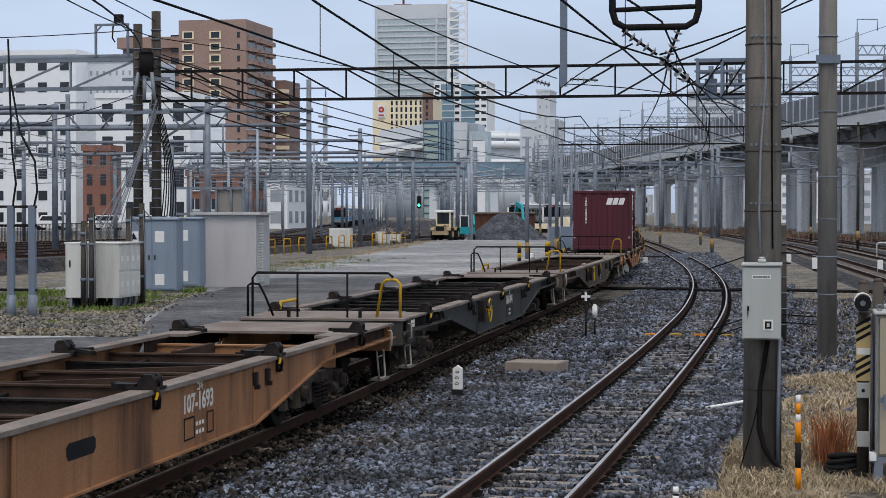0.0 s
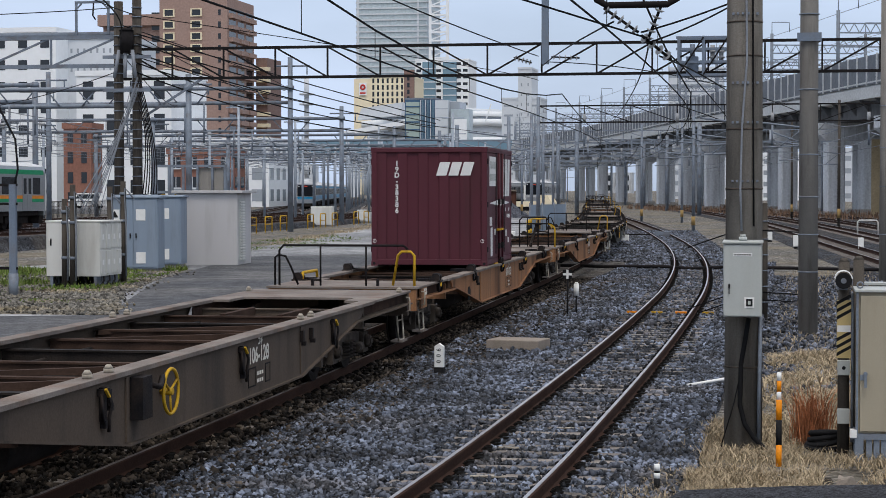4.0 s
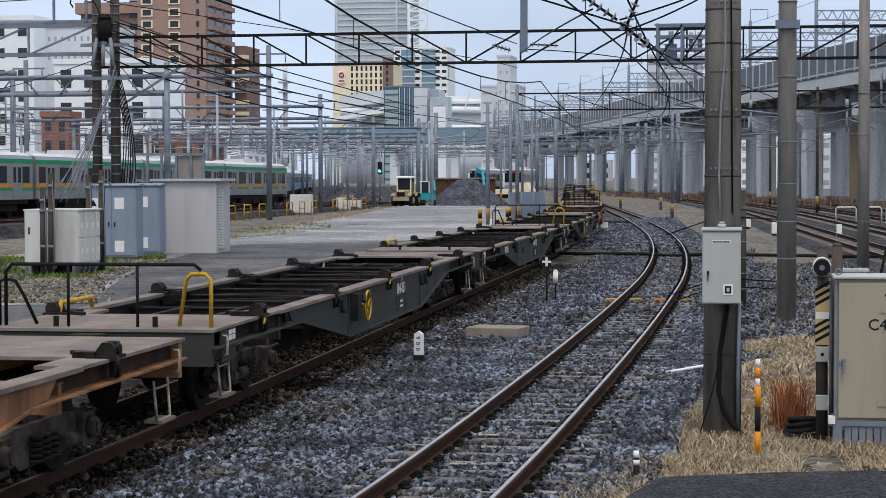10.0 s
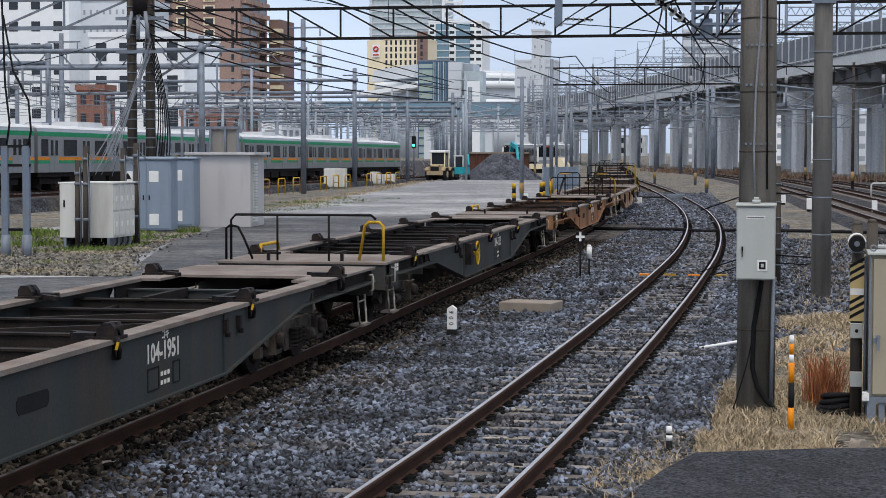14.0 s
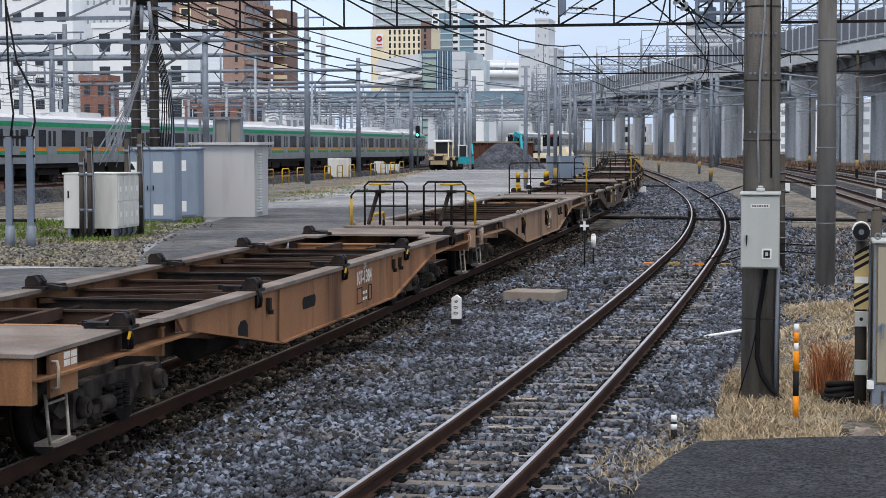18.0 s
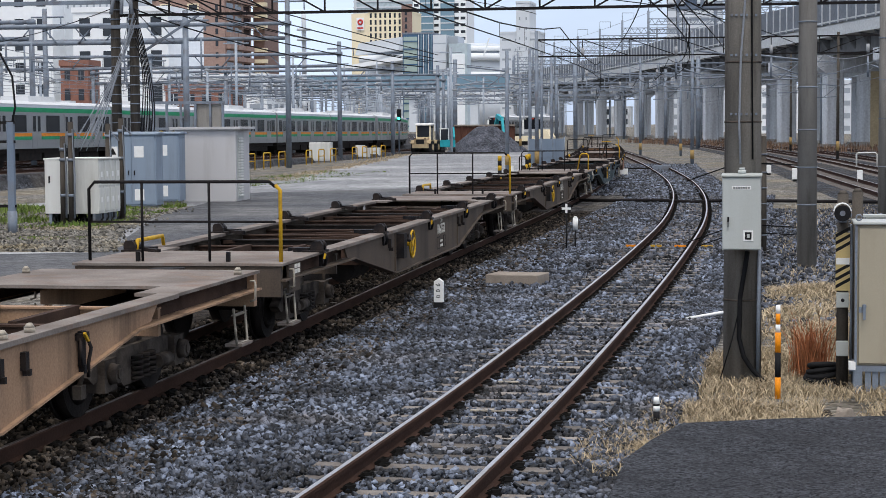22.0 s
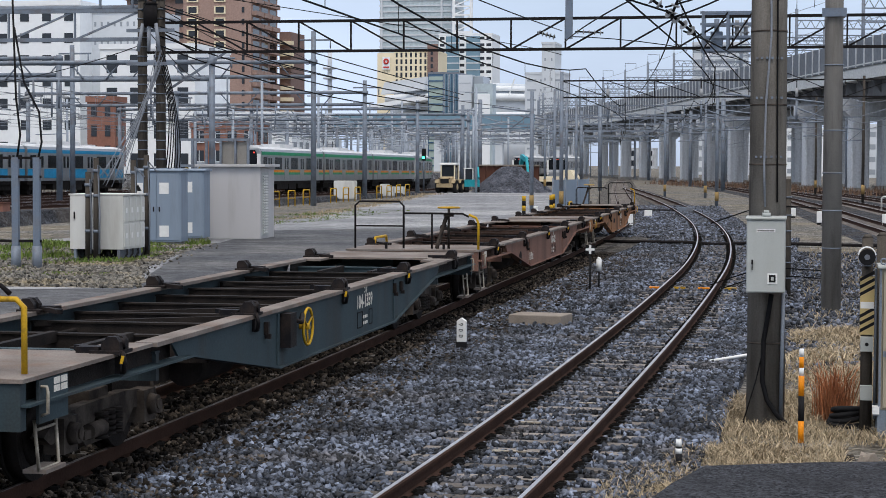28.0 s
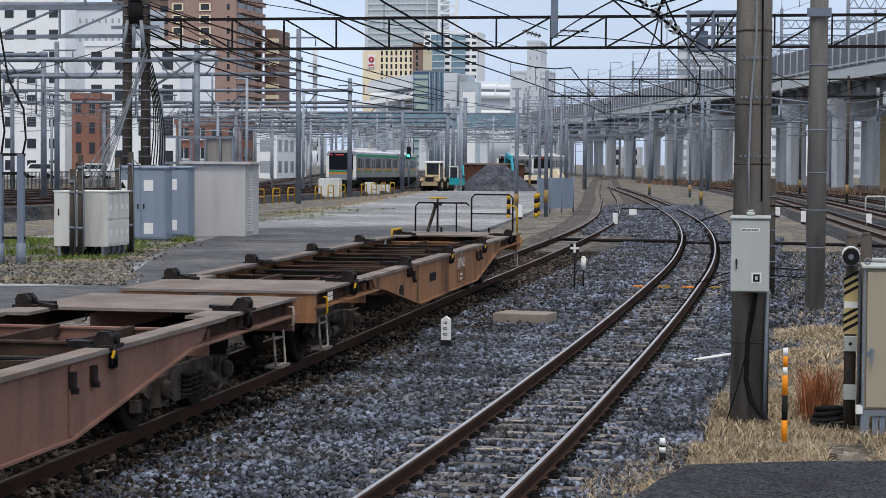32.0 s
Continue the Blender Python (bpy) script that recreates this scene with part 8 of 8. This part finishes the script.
for y in np.arange(120, 600, 30):
    x = float(np.interp(y, ep[:, 1], ep[:, 0]))
    t = thing("catenary_portal", "lattice steel catenary portal on the viaduct", "catenary portal", "viaduct portals", at=pose(x, y, 0, 0, 0, 14))
    for xa in (0.4, 12.1):
        part("mast", Geo().cyl((xa, 0, 13.3), (xa, 0, 21.8), 0.2, 8), M_STEEL, t)
        part("horn", Geo().tube([(xa, 0, 21.5), (xa, 0, 23.2), (xa + 2.2, 0, 23.2), (xa + 2.2, 0, 22.0)], 0.06, 5), M_STEEL, t)
    for z0, z1 in ((19.4, 20.4), (17.9, 18.6)):
        lg = Geo().box(0.4, 12.1, -0.07, 0.07, z1 - 0.07, z1 + 0.07).box(0.4, 12.1, -0.07, 0.07, z0 - 0.07, z0 + 0.07)
        for k in range(10):
            xk = 0.4 + k * 1.17
            lg.beam((xk, 0, z0), (xk + 0.58, 0, z1), 0.08, 0.08).beam((xk + 0.58, 0, z1), (xk + 1.17, 0, z0), 0.08, 0.08)
        part("lattice_beam", lg, M_STEEL, t)
for dx, z in ((2.5, 18.6), (3.2, 17.3), (9.0, 18.6), (9.6, 17.3), (0.6, 21.5), (12.0, 21.5)):
    solo("feeder_wire", Geo().tube([(float(np.interp(y, ep[:, 1], ep[:, 0])) + dx, y, z) for y in np.arange(70, 600, 18)], 0.03, 4), M_WIRE_PALE, "overhead wire along the viaduct", "overhead wire", "viaduct wires")
hw = thing("hoarding", "tan site hoarding under the viaduct", "hoarding", at=pose(8.5, 214, -0.3))
for k in range(5):
    part("panel", Geo().box(k * 1.2, k * 1.2 + 1.16, -0.06, 0.06, 0, 8.4), M_TAN_WALL, hw)
fn = thing("dark_fence", "dark mesh fence under the viaduct", "fence", at=pose(-4, 230, -0.3))
for k in range(9, 16):
    part("panel", shared("fence_panel", M_DARK_STEEL, lambda g: g.box(0, 2.4, -0.03, 0.03, 0, 2.0)), None, fn, "", pose(k * 2.5, -k * 0.8, 0))
blades("dry_reeds", 2600, lambda r: (lambda y: (float(np.interp(y, ep[:, 1], ep[:, 0])) + r.uniform(-9, 6), y, -0.3, 1.0))(r.uniform(180, 300)), 0.9, 0.05, M_REED, "brown dry reeds under the viaduct", 31, lean=0.25)


# ---- buildings ----
def facade(name, label, x0, x1, y, depth, h, wall, floors, cols, win, at=None, glass=None, sill=True, base=0.0, win_h=0.55, win_w=0.6, side=True, category="building"):
    """A block with rows of set-in windows on the face towards the tracks and on its right-hand side."""
    b = thing(name, label, category, at=pose(0, 0, -0.3) if at is None else at)
    w = x1 - x0
    part("wall", Geo().box(x0, x1, y, y + depth, 0, h), wall, b)
    part("parapet", Geo().box(x0 - 0.2, x1 + 0.2, y - 0.2, y + depth + 0.2, h, h + 0.9), wall, b)
    fh, cw = (h - base) / floors, w / cols
    glass = glass or M_GLASS
    for i in range(floors):
        z = base + i * fh + fh * 0.28
        for k in range(cols):
            xc = x0 + (k + 0.5) * cw
            wd = part("window", shared("win_%s_%.2f_%.2f" % (name, cw, fh), glass, lambda g: g.box(-cw * win_w / 2, cw * win_w / 2, -0.06, 0.1, 0, fh * win_h)), None, b, "", pose(xc, y, z))
            if sill:
                part("frame", shared("wfr_%s_%.2f_%.2f" % (name, cw, fh), M_FACADE_WHITE if wall in (M_BRICK_BROWN, M_BRICK_DARK) else M_FACADE_GREY, lambda g: g.box(-cw * win_w / 2 - 0.1, cw * win_w / 2 + 0.1, -0.25, -0.02, -0.18, 0).box(-0.05, 0.05, -0.12, -0.07, 0, fh * win_h)), None, wd)
    if side:
        n = max(1, round(depth / cw))
        for i in range(floors):
            z = base + i * fh + fh * 0.28
            for k in range(n):
                part("window", shared("wis_%s_%.2f" % (name, fh), glass, lambda g: g.box(-0.1, 0.06, -depth / n * win_w / 2, depth / n * win_w / 2, 0, fh * win_h)), None, b, "", pose(x1, y + (k + 0.5) * depth / n, z))
    return b


facade("office_block", "pale grey banded office block behind the viaduct", -37.8, -21.3, 600, 20, 40, M_FACADE_GREY, 12, 5, None, sill=False, side=False, win_w=0.9, win_h=0.4, glass=M_GLASS_PALE)
# brown apartment tower with recessed balconies
apt = thing("apartment_building", "tall brown-tiled apartment tower with rows of balconies", "apartment building", at=pose(-147, 462, -0.3, 0, 0, 0))
part("wall", Geo().box(-9, 8.6, 0, 24, 0, 51.0), M_BRICK_BROWN, apt)
part("wing", Geo().box(-26, -9, 6, 24, 0, 46.6), M_BRICK_BROWN, apt)
part("roof_slab", Geo().box(-27, -8.9, 4.5, 24.5, 44.6, 47.4), M_BRICK_BROWN, apt)
part("stair_tower", Geo().box(8.6, 11.6, 26, 40, 0, 37.5), M_BRICK_DARK, apt)
for i in range(16):
    z = 2.2 + i * 2.95
    for x in (-6.5, 0.6):
        wd = part("window", shared("apt_win", M_GLASS, lambda g: g.box(-1.1, 1.1, -0.12, 0.2, 0, 1.5)), None, apt, "", pose(x, 0, z))
        part("frame", shared("apt_frame", M_FACADE_BEIGE, lambda g: g.box(-1.5, 1.5, -0.3, -0.1, -0.25, 0).box(-1.5, -1.1, -0.3, -0.1, 0, 1.6).box(1.1, 1.5, -0.3, -0.1, 0, 1.6).box(-1.5, 1.5, -0.3, -0.1, 1.5, 1.75)), None, wd)
    for x in (-24, -18, -12):
        part("window", shared("apt_win", M_GLASS, lambda g: None), None, apt, "", pose(x, 6, z))
    if i < 16:
        for y0 in (1.2, 8.8, 16.4):
            bl = part("balcony", shared("apt_balcony", M_BRICK_BROWN, lambda g: g.box(-0.3, 1.1, 0, 6.6, 0, 1.15)), None, apt, "", pose(8.6, y0, z - 0.6))
            part("opening", shared("apt_open", M_GLASS, lambda g: g.box(-0.26, 0.02, 0.5, 6.2, 1.15, 2.6)), None, bl)
        part("window", shared("apt_slit", M_GLASS, lambda g: g.box(-0.35, 0.35, -0.1, 0.1, 0, 1.4)), None, apt, "", pose(6.6, 0.0, z))
        if i < 12:
            part("balcony", shared("apt_balcony3", M_FACADE_BEIGE, lambda g: g.box(-1.5, 2.2, -1.2, 0.4, 0, 1.0)), None, apt, "", pose(10.2, 26, z - 0.6))

# glass tower with a white lattice mast
tw = thing("office_tower", "tall pale glass office tower with banded floors", "office tower", at=pose(-274, 1310, -0.3, 0, 0, 0))
part("core", Geo().box(-25, 25, 0, 50, 0, 137), M_TOWER_SKIN, tw)
part("crown", Geo().box(-25.3, 25.3, -0.3, 50, 137, 147), M_FACADE_GREY, tw)
for i in range(33):
    part("floor_band", shared("tower_band", M_FACADE_GREY, lambda g: g.box(-25.4, 25.4, -0.5, 50.4, 0, 1.0)), None, tw, "", pose(0, 0, 3 + i * 4.05))
for x in (-24.5, 18):
    part("corner", Geo().box(x, x + 1.4, -0.8, 1, 0, 140), M_FACADE_GREY, tw)
ms = thing("lattice_mast", "tall white lattice mast on a tower", "lattice mast", at=pose(-236, 1285, 0))
for x in (-6, 6):
    part("leg", Geo().box(x - 0.9, x + 0.9, -1, 1, -1, 180), M_FACADE_WHITE, ms)
for i in range(17):
    part("rung", shared("mast_rung", M_FACADE_WHITE, lambda g: g.box(-6, 6, -0.8, 0.8, 0, 1.1).beam((-6, 0, 1), (6, 0, 5.6), 0.7, 0.7)), None, ms, "", pose(0, 0, 80 + i * 5.8))
rd = thing("roof_mast", "small red and white roof mast on the office tower", "mast", at=pose(-283, 1330, 146))
part("base", Geo().box(-6, 6, -4, 4, 0, 3), M_BRICK_RED, rd)
part("mast", Geo().cyl((0, 0, 3), (0, 0, 16), 0.8, 8), M_BRICK_RED, rd)

ho = facade("hotel", "cream hotel block with columns of dark windows", -248, -221.7, 1125, 30, 69.5, M_FACADE_BEIGE, 14, 9, None, base=14, win_h=0.72, win_w=0.42, sill=False, side=False)
part("plain_wing", Geo().box(-258.5, -248, 1125.5, 1155, 0, 69.5), M_FACADE_BEIGE, ho)
part("dark_edge", Geo().box(-227.7, -221.4, 1124.2, 1124.9, 14, 74.4), M_BRICK_DARK, ho, "dark brown corner bay")
for z in np.arange(16, 72, 4.0):
    part("window", shared("hotel_slit", M_GLASS, lambda g: g.box(-0.7, 0.7, -0.2, 0.1, 0, 2.6)), None, ho, "", pose(-225.0, 1124.2, z))
part("sign_board", Geo().box(-255.2, -250.6, 1124.6, 1124.95, 59.5, 67.0), M_FACADE_WHITE, ho, "white sign board")
part("emblem", Geo().tube([(-252.9 + math.cos(a) * 1.25, 1124.5, 64.3 + math.sin(a) * 1.25) for a in np.linspace(0, 2 * math.pi, 17)[:-1]], 0.55, 6, True), M_SIGN_RED, ho, "round red emblem")
part("sign_bar", Geo().box(-254.6, -251.2, 1124.4, 1124.6, 60.4, 61.3), M_SIGN_RED, ho, "red lettering bar")
tb = facade("tower_block", "white banded tower block with two blue-glass bays", -231.7, -198.0, 1180, 30, 83.5, M_FACADE_WHITE, 20, 8, None, win_h=0.42, win_w=0.7, sill=False, side=False)
for x0, x1 in ((-227.0, -218.7), (-214.1, -205.5)):
    b = part("glass_bay", Geo().box(x0, x1, 1178.8, 1181, 0, 82.5), M_GLASS_BLUE, tb, "blue-green glass bay")
    for z in np.arange(3.0, 82, 4.17):
        part("floor_band", Geo().box(x0, x1, 1178.5, 1178.78, z, z + 0.7), M_FACADE_GREY, b)
gl = thing("glass_building", "dark blue glass office block with a pale green glazed half", "building", at=pose(0, 0, -0.3))
part("wall", Geo().box(-178.7, -164.4, 884.5, 908, 0, 45.2), M_GLASS_DEEP, gl)
part("glazed_half", Geo().box(-178.2, -171.7, 884.0, 884.48, 0, 44.0), M_GLASS_GREEN, gl, "pale green glazing")
for z in np.arange(2.0, 44, 3.6):
    part("floor_band", Geo().box(-178.4, -171.6, 883.7, 883.98, z, z + 0.6), M_GLASS_DEEP, gl)
for k in range(9):
    part("fin", Geo().box(-171.2 + k * 0.78, -170.9 + k * 0.78, 883.9, 884.48, 0, 45.0), M_FACADE_GREY if k % 3 == 0 else M_GLASS_BLUE, gl)
part("parapet", Geo().box(-178.9, -164.2, 884.3, 908.2, 45.2, 46.0), M_STEEL, gl)
gb = thing("office_block", "plain pale grey office block", "building", at=pose(0, 0, -0.3))
part("wall", Geo().box(-161.2, -155.1, 868, 890, 0, 44.0), M_FACADE_GREY, gb)
part("wing", Geo().box(-155.0, -150.4, 872, 890, 0, 43.4), M_GLASS_PALE, gb, "dull blue-grey rear wing")
part("side_block", Geo().box(-152.6, -144.2, 861, 871, 0, 39.6), M_TOWER_SKIN, gb, "grey-green side block")
part("pale_front", Geo().box(-151.8, -145.3, 860.5, 860.98, 0, 35.0), M_FACADE_WHITE, gb, "pale glazed front")
for z in np.arange(4, 42, 4.0):
    part("joint", Geo().box(-161.1, -155.2, 867.93, 867.98, z, z + 0.25), M_STEEL_PALE, gb)
ar = thing("arena", "large white arena with curved roof bands", "arena", at=pose(-181, 990, -0.3))
for k, (r, z0, z1, m) in enumerate(((47, 0, 27, M_FACADE_GREY), (49, 27, 30, M_FACADE_WHITE), (45, 30, 36, M_FACADE_GREY), (48, 36, 39.5, M_FACADE_WHITE), (43, 39.5, 41.0, M_STEEL_PALE), (45, 41.0, 43.5, M_FACADE_WHITE), (30, 43.5, 45.5, M_FACADE_GREY))):
    part("tier", Geo().cyl((0, 30, z0), (0, 30, z1), r, 64), m, ar)
part("roof_fin", Geo().prism([(-40, 39), (-17, 41.5), (-16, 48), (-38, 45)], "y", -20, -12), M_FACADE_GREY, ar, "pale blue-grey roof fin")
part("canopy", Geo().prism([(-46, 31), (-14, 36), (-14, 38.5), (-46, 33)], "y", -26, -6), M_FACADE_WHITE, ar)
for x in (26, 34):
    part("roof_strut", Geo().beam((x, -14, 38), (x + 3, -14, 47), 0.6, 0.6), M_FACADE_WHITE, ar)
cn = thing("bridge_deck", "pale elevated walkway before the arena", "walkway", at=pose(-150, 760, -0.3))
part("deck", Geo().box(-60, 40, 0, 8, 15, 17), M_FACADE_GREY, cn)
part("screen", Geo().box(-60, 40, -0.3, 0, 17, 23), M_GLASS_BLUE, cn)
for x in (-50, -25, 0, 25):
    part("column", Geo().box(x - 1.5, x + 1.5, 2, 6, 0, 15), M_FACADE_GREY, cn)
facade("office_block", "pale grey office block seen through the gantries", -119.3, -103, 795, 20, 40.5, M_FACADE_GREY, 10, 3, None, sill=False, win_w=0.7, win_h=0.2, glass=M_GLASS_PALE, side=False)
facade("office_block", "tall narrow pale grey tower beside the viaduct", -112.3, -106.7, 794, 20, 53, M_FACADE_GREY, 13, 2, None, sill=False, win_w=0.2, win_h=0.3, glass=M_GLASS_PALE, side=False)
rt = thing("radio_mast", "thin red and white radio mast beyond the yard", "radio mast", at=pose(-143.2, 560, 0))
for z in range(0, 36, 6):
    part("section", Geo().cyl((0, 0, z), (0, 0, z + 6), 0.8, 6), M_FACADE_GREY, rt)
for z in (24, 28, 31):
    part("ring", Geo().cyl((0, 0, z), (0, 0, z + 0.6), 2.2, 8), M_FACADE_GREY, rt)

facade("commercial_building", "white commercial building with pale windows", -148, -131, 330, 24, 31.5, M_FACADE_WHITE, 8, 4, None, sill=False, win_w=0.4, win_h=0.45, glass=M_GLASS, side=False)
facade("commercial_building", "pale grey commercial building with small square windows", -131, -121, 336, 20, 30.5, M_FACADE_GREY, 9, 8, None, sill=False, win_w=0.3, win_h=0.25, glass=M_GLASS_PALE, side=False)
facade("commercial_building", "white low commercial building with a long window", -121, -104, 314, 20, 22.5, M_FACADE_WHITE, 4, 4, None, sill=False, win_w=0.45, side=False)
facade("commercial_building", "white shop building behind the station tracks", -100, -88, 318, 20, 11, M_FACADE_WHITE, 3, 3, None, sill=False, win_w=0.5, glass=M_GLASS_PALE)
facade("brick_building", "narrow red brick building behind the station tracks", -112, -107.5, 285, 5, 12.5, M_BRICK_RED, 4, 2, None, sill=False, win_w=0.4)
bk = facade("brick_building", "low red brick building with shop windows", -90, -80, 270, 6, 8.2, M_BRICK_RED, 2, 4, None, base=2.5, win_w=0.55)
for k in range(4):
    part("shop_window", Geo().box(-89.3 + k * 2.5, -87.4 + k * 2.5, 269.8, 269.95, 0.8, 3.2), M_GLASS_PALE, bk, "pale shop window")
sh = thing("steel_rack", "grey steel frame with a beige panel behind the shed", "steel frame", at=pose(-28.9, 85, -0.13))
for x in (0.0, 0.62, 1.3, 2.0, 2.7, 3.3):
    part("post", Geo().box(x - 0.05, x + 0.05, -0.06, 0.06, 0, 3.9), M_STEEL, sh)
for z in (3.82, 2.62, 1.6):
    part("rail", Geo().box(-0.1, 3.4, -0.05, 0.05, z, z + 0.12), M_STEEL, sh)
part("panel", Geo().box(1.9, 3.2, 0.07, 0.12, 0.2, 3.8), M_CONCRETE, sh, "beige-grey boarded panel")
part("low_wall", Geo().box(0.0, 2.2, 0.07, 0.14, 0.1, 2.0), M_TAN_WALL, sh)
for x in (0.3, 0.95, 1.6):
    part("pipe", Geo().tube([(x - 0.2, 0.1, 2.0), (x - 0.18, 0.1, 2.5), (x, 0.1, 2.58), (x + 0.18, 0.1, 2.5), (x + 0.2, 0.1, 2.0)], 0.04, 6), M_YELLOW, sh)
for x, y in ((-88, 232), (-83, 236), (-95, 231)):
    v = thing("parked_van", "white parked van on the street behind the tracks", "van", at=pose(x, y, 0.3, 0, 0, 90))
    part("body", Geo().prism([(-2.2, 0.35), (2.2, 0.35), (2.25, 1.1), (1.6, 1.35), (1.0, 1.95), (-2.1, 1.95), (-2.25, 1.2)], "x", -0.85, 0.85), M_WHITE, v)
    part("window", Geo().prism([(-1.9, 1.25), (1.3, 1.25), (0.9, 1.8), (-1.9, 1.8)], "x", -0.87, 0.87), M_GLASS, v)
    for sx in (-0.75, 0.75):
        for yy in (-1.4, 1.4):
            part("wheel", Geo().cyl((sx - 0.12, yy, 0.32), (sx + 0.12, yy, 0.32), 0.32, 12), M_BLACK, v)
g = Geo().box(-150, -80, 222, 262, -0.3, 0.3)
solo("road", g, M_PAVED, "grey street behind the station tracks", "road", kind="structure")
wl2 = thing("boundary_fence", "dark mesh fence along the station tracks", "fence", at=pose(-65.5, 60, 0.1))
for k in range(50):
    part("panel", shared("bfence", M_DARK_STEEL, lambda g: [g.box(-0.02, 0.02, 0.05 + j * 0.3, 0.09 + j * 0.3, 0, 1.5) for j in range(10)] and g.box(-0.02, 0.02, 0, 3, 1.45, 1.52)), None, wl2, "", pose(0, k * 3.0, 0))
# distant city rim closing the view
for k in range(22):
    x = -560 + k * 42 + rnd.uniform(-12, 12)
    if -330 < x < -60 and k % 2:
        continue
    h = rnd.uniform(9, 24)
    facade("distant_building", "pale distant city building", x, x + rnd.uniform(18, 34), 1500 + rnd.uniform(-60, 60), 20, h, rnd.choice((M_FACADE_GREY, M_FACADE_WHITE, M_VIADUCT)), 2, 2, None, sill=False, side=False)
for x, y, h, mt in ((24, 420, 16, M_FACADE_WHITE), (8, 470, 12, M_FACADE_GREY), (-12, 520, 12, M_FACADE_WHITE), (-30, 600, 14, M_FACADE_GREY), (46, 380, 18, M_FACADE_GREY)):
    facade("apartment_block", "white apartment block seen between the viaduct piers", x, x + 14, y, 12, h, mt, max(3, int(h / 3)), 4, None, sill=False, side=False, win_w=0.4, win_h=0.4, glass=M_GLASS_PALE if x < 20 else M_GLASS)


# ---- what moves ----
LINE = spline(FREIGHT, 0.5)
RUN = np.concatenate([[0], np.cumsum(np.hypot(*np.diff(LINE, axis=0).T))])
RUN = RUN - np.interp(0.0, LINE[:, 1], RUN)


def on_line(s):
    return Vector((np.interp(s, RUN, LINE[:, 0]), np.interp(s, RUN, LINE[:, 1]), 0))


# metres of track at which the first coupling stands, by the second
COUPLING = [(0.0, 27.7), (1.0, 17.3), (2.0, 6.5), (3.0, -3.7), (4.0, -13.0), (6.0, -31.8), (7.0, -40.7), (8.0, -49.8), (9.0, -58.95), (11.0, -76.8), (13.0, -94.7), (14.0, -104.0), (16.5, -126.0), (18.0, -139.2), (19.0, -148.1), (20.0, -156.9), (21.0, -166.0), (23.0, -183.6), (25.0, -201.1), (28.0, -226.7), (29.0, -235.3), (30.0, -244.1), (32.0, -260.7)]
HEAD_A = [(0.0, 62.0), (5.5, 118.0), (9.0, 155.0), (13.0, 190.0), (19.0, 248.0), (25.0, 303.4), (28.0, 341.7), (29.0, 353.0), (32.0, 381.0)]
HEAD_B = [(0.0, 345.0), (3.0, 290.0), (7.0, 206.0), (10.0, 160.0), (17.0, 75.0), (24.0, -10.0), (27.5, -47.6), (29.5, -63.6), (32.0, -86.0)]
STEP = 0.25
CONTAINER_AT = 0.15
PITCH = 21.8


def smooth(rows, t):
    pts = spline([(a, b) for a, b in rows], 0.1)
    return float(np.interp(t, pts[:, 1], pts[:, 0]))


def station_line(line):
    """Gives a car's pose by its metres along a station track."""
    pts = spline(line, 2.0)
    run = np.concatenate([[0], np.cumsum(np.hypot(*np.diff(pts, axis=0).T))])
    run = run - np.interp(0.0, pts[:, 1], run)
    spot = lambda s: Vector((np.interp(s, run, pts[:, 0]), np.interp(s, run, pts[:, 1]), left_z(np.interp(s, run, pts[:, 1]))))

    def at(s):
        a, b = spot(s - 6.9), spot(s + 6.9)
        d = b - a
        return Matrix.Translation((a + b) / 2) @ Matrix.Rotation(math.atan2(-d.x, d.y), 4, "Z") @ Matrix.Rotation(math.atan2(d.z, math.hypot(d.x, d.y)), 4, "X")
    return at


def motions():
    times = [k * STEP for k in range(int(32 / STEP) + 1)]
    for i, w in enumerate(WAGONS):
        rows = []
        for t in times:
            s = smooth(COUPLING, t) - 0.42 + (i - 0.5) * PITCH
            a, b = on_line(s - 7.1), on_line(s + 7.1)
            d = b - a
            rows.append((t, Matrix.Translation((a + b) / 2 + Vector((0, 0, 0.07))) @ Matrix.Rotation(math.atan2(-d.x, d.y), 4, "Z")))
        walk(w, rows)
        if i == 3:
            walk(CONTAINER, [(t, m @ pose(0, CONTAINER_AT, 0.965)) for t, m in rows])
    for cars, line, head, sign in ((TRAIN_A, LEFT_LINES[1], HEAD_A, -1), (TRAIN_B, LEFT_LINES[4], HEAD_B, 1)):
        at = station_line(line)
        for k, c in enumerate(cars):
            walk(c, [(t, at(smooth(head, t) + sign * (10 + 20 * k))) for t in times])


motions()
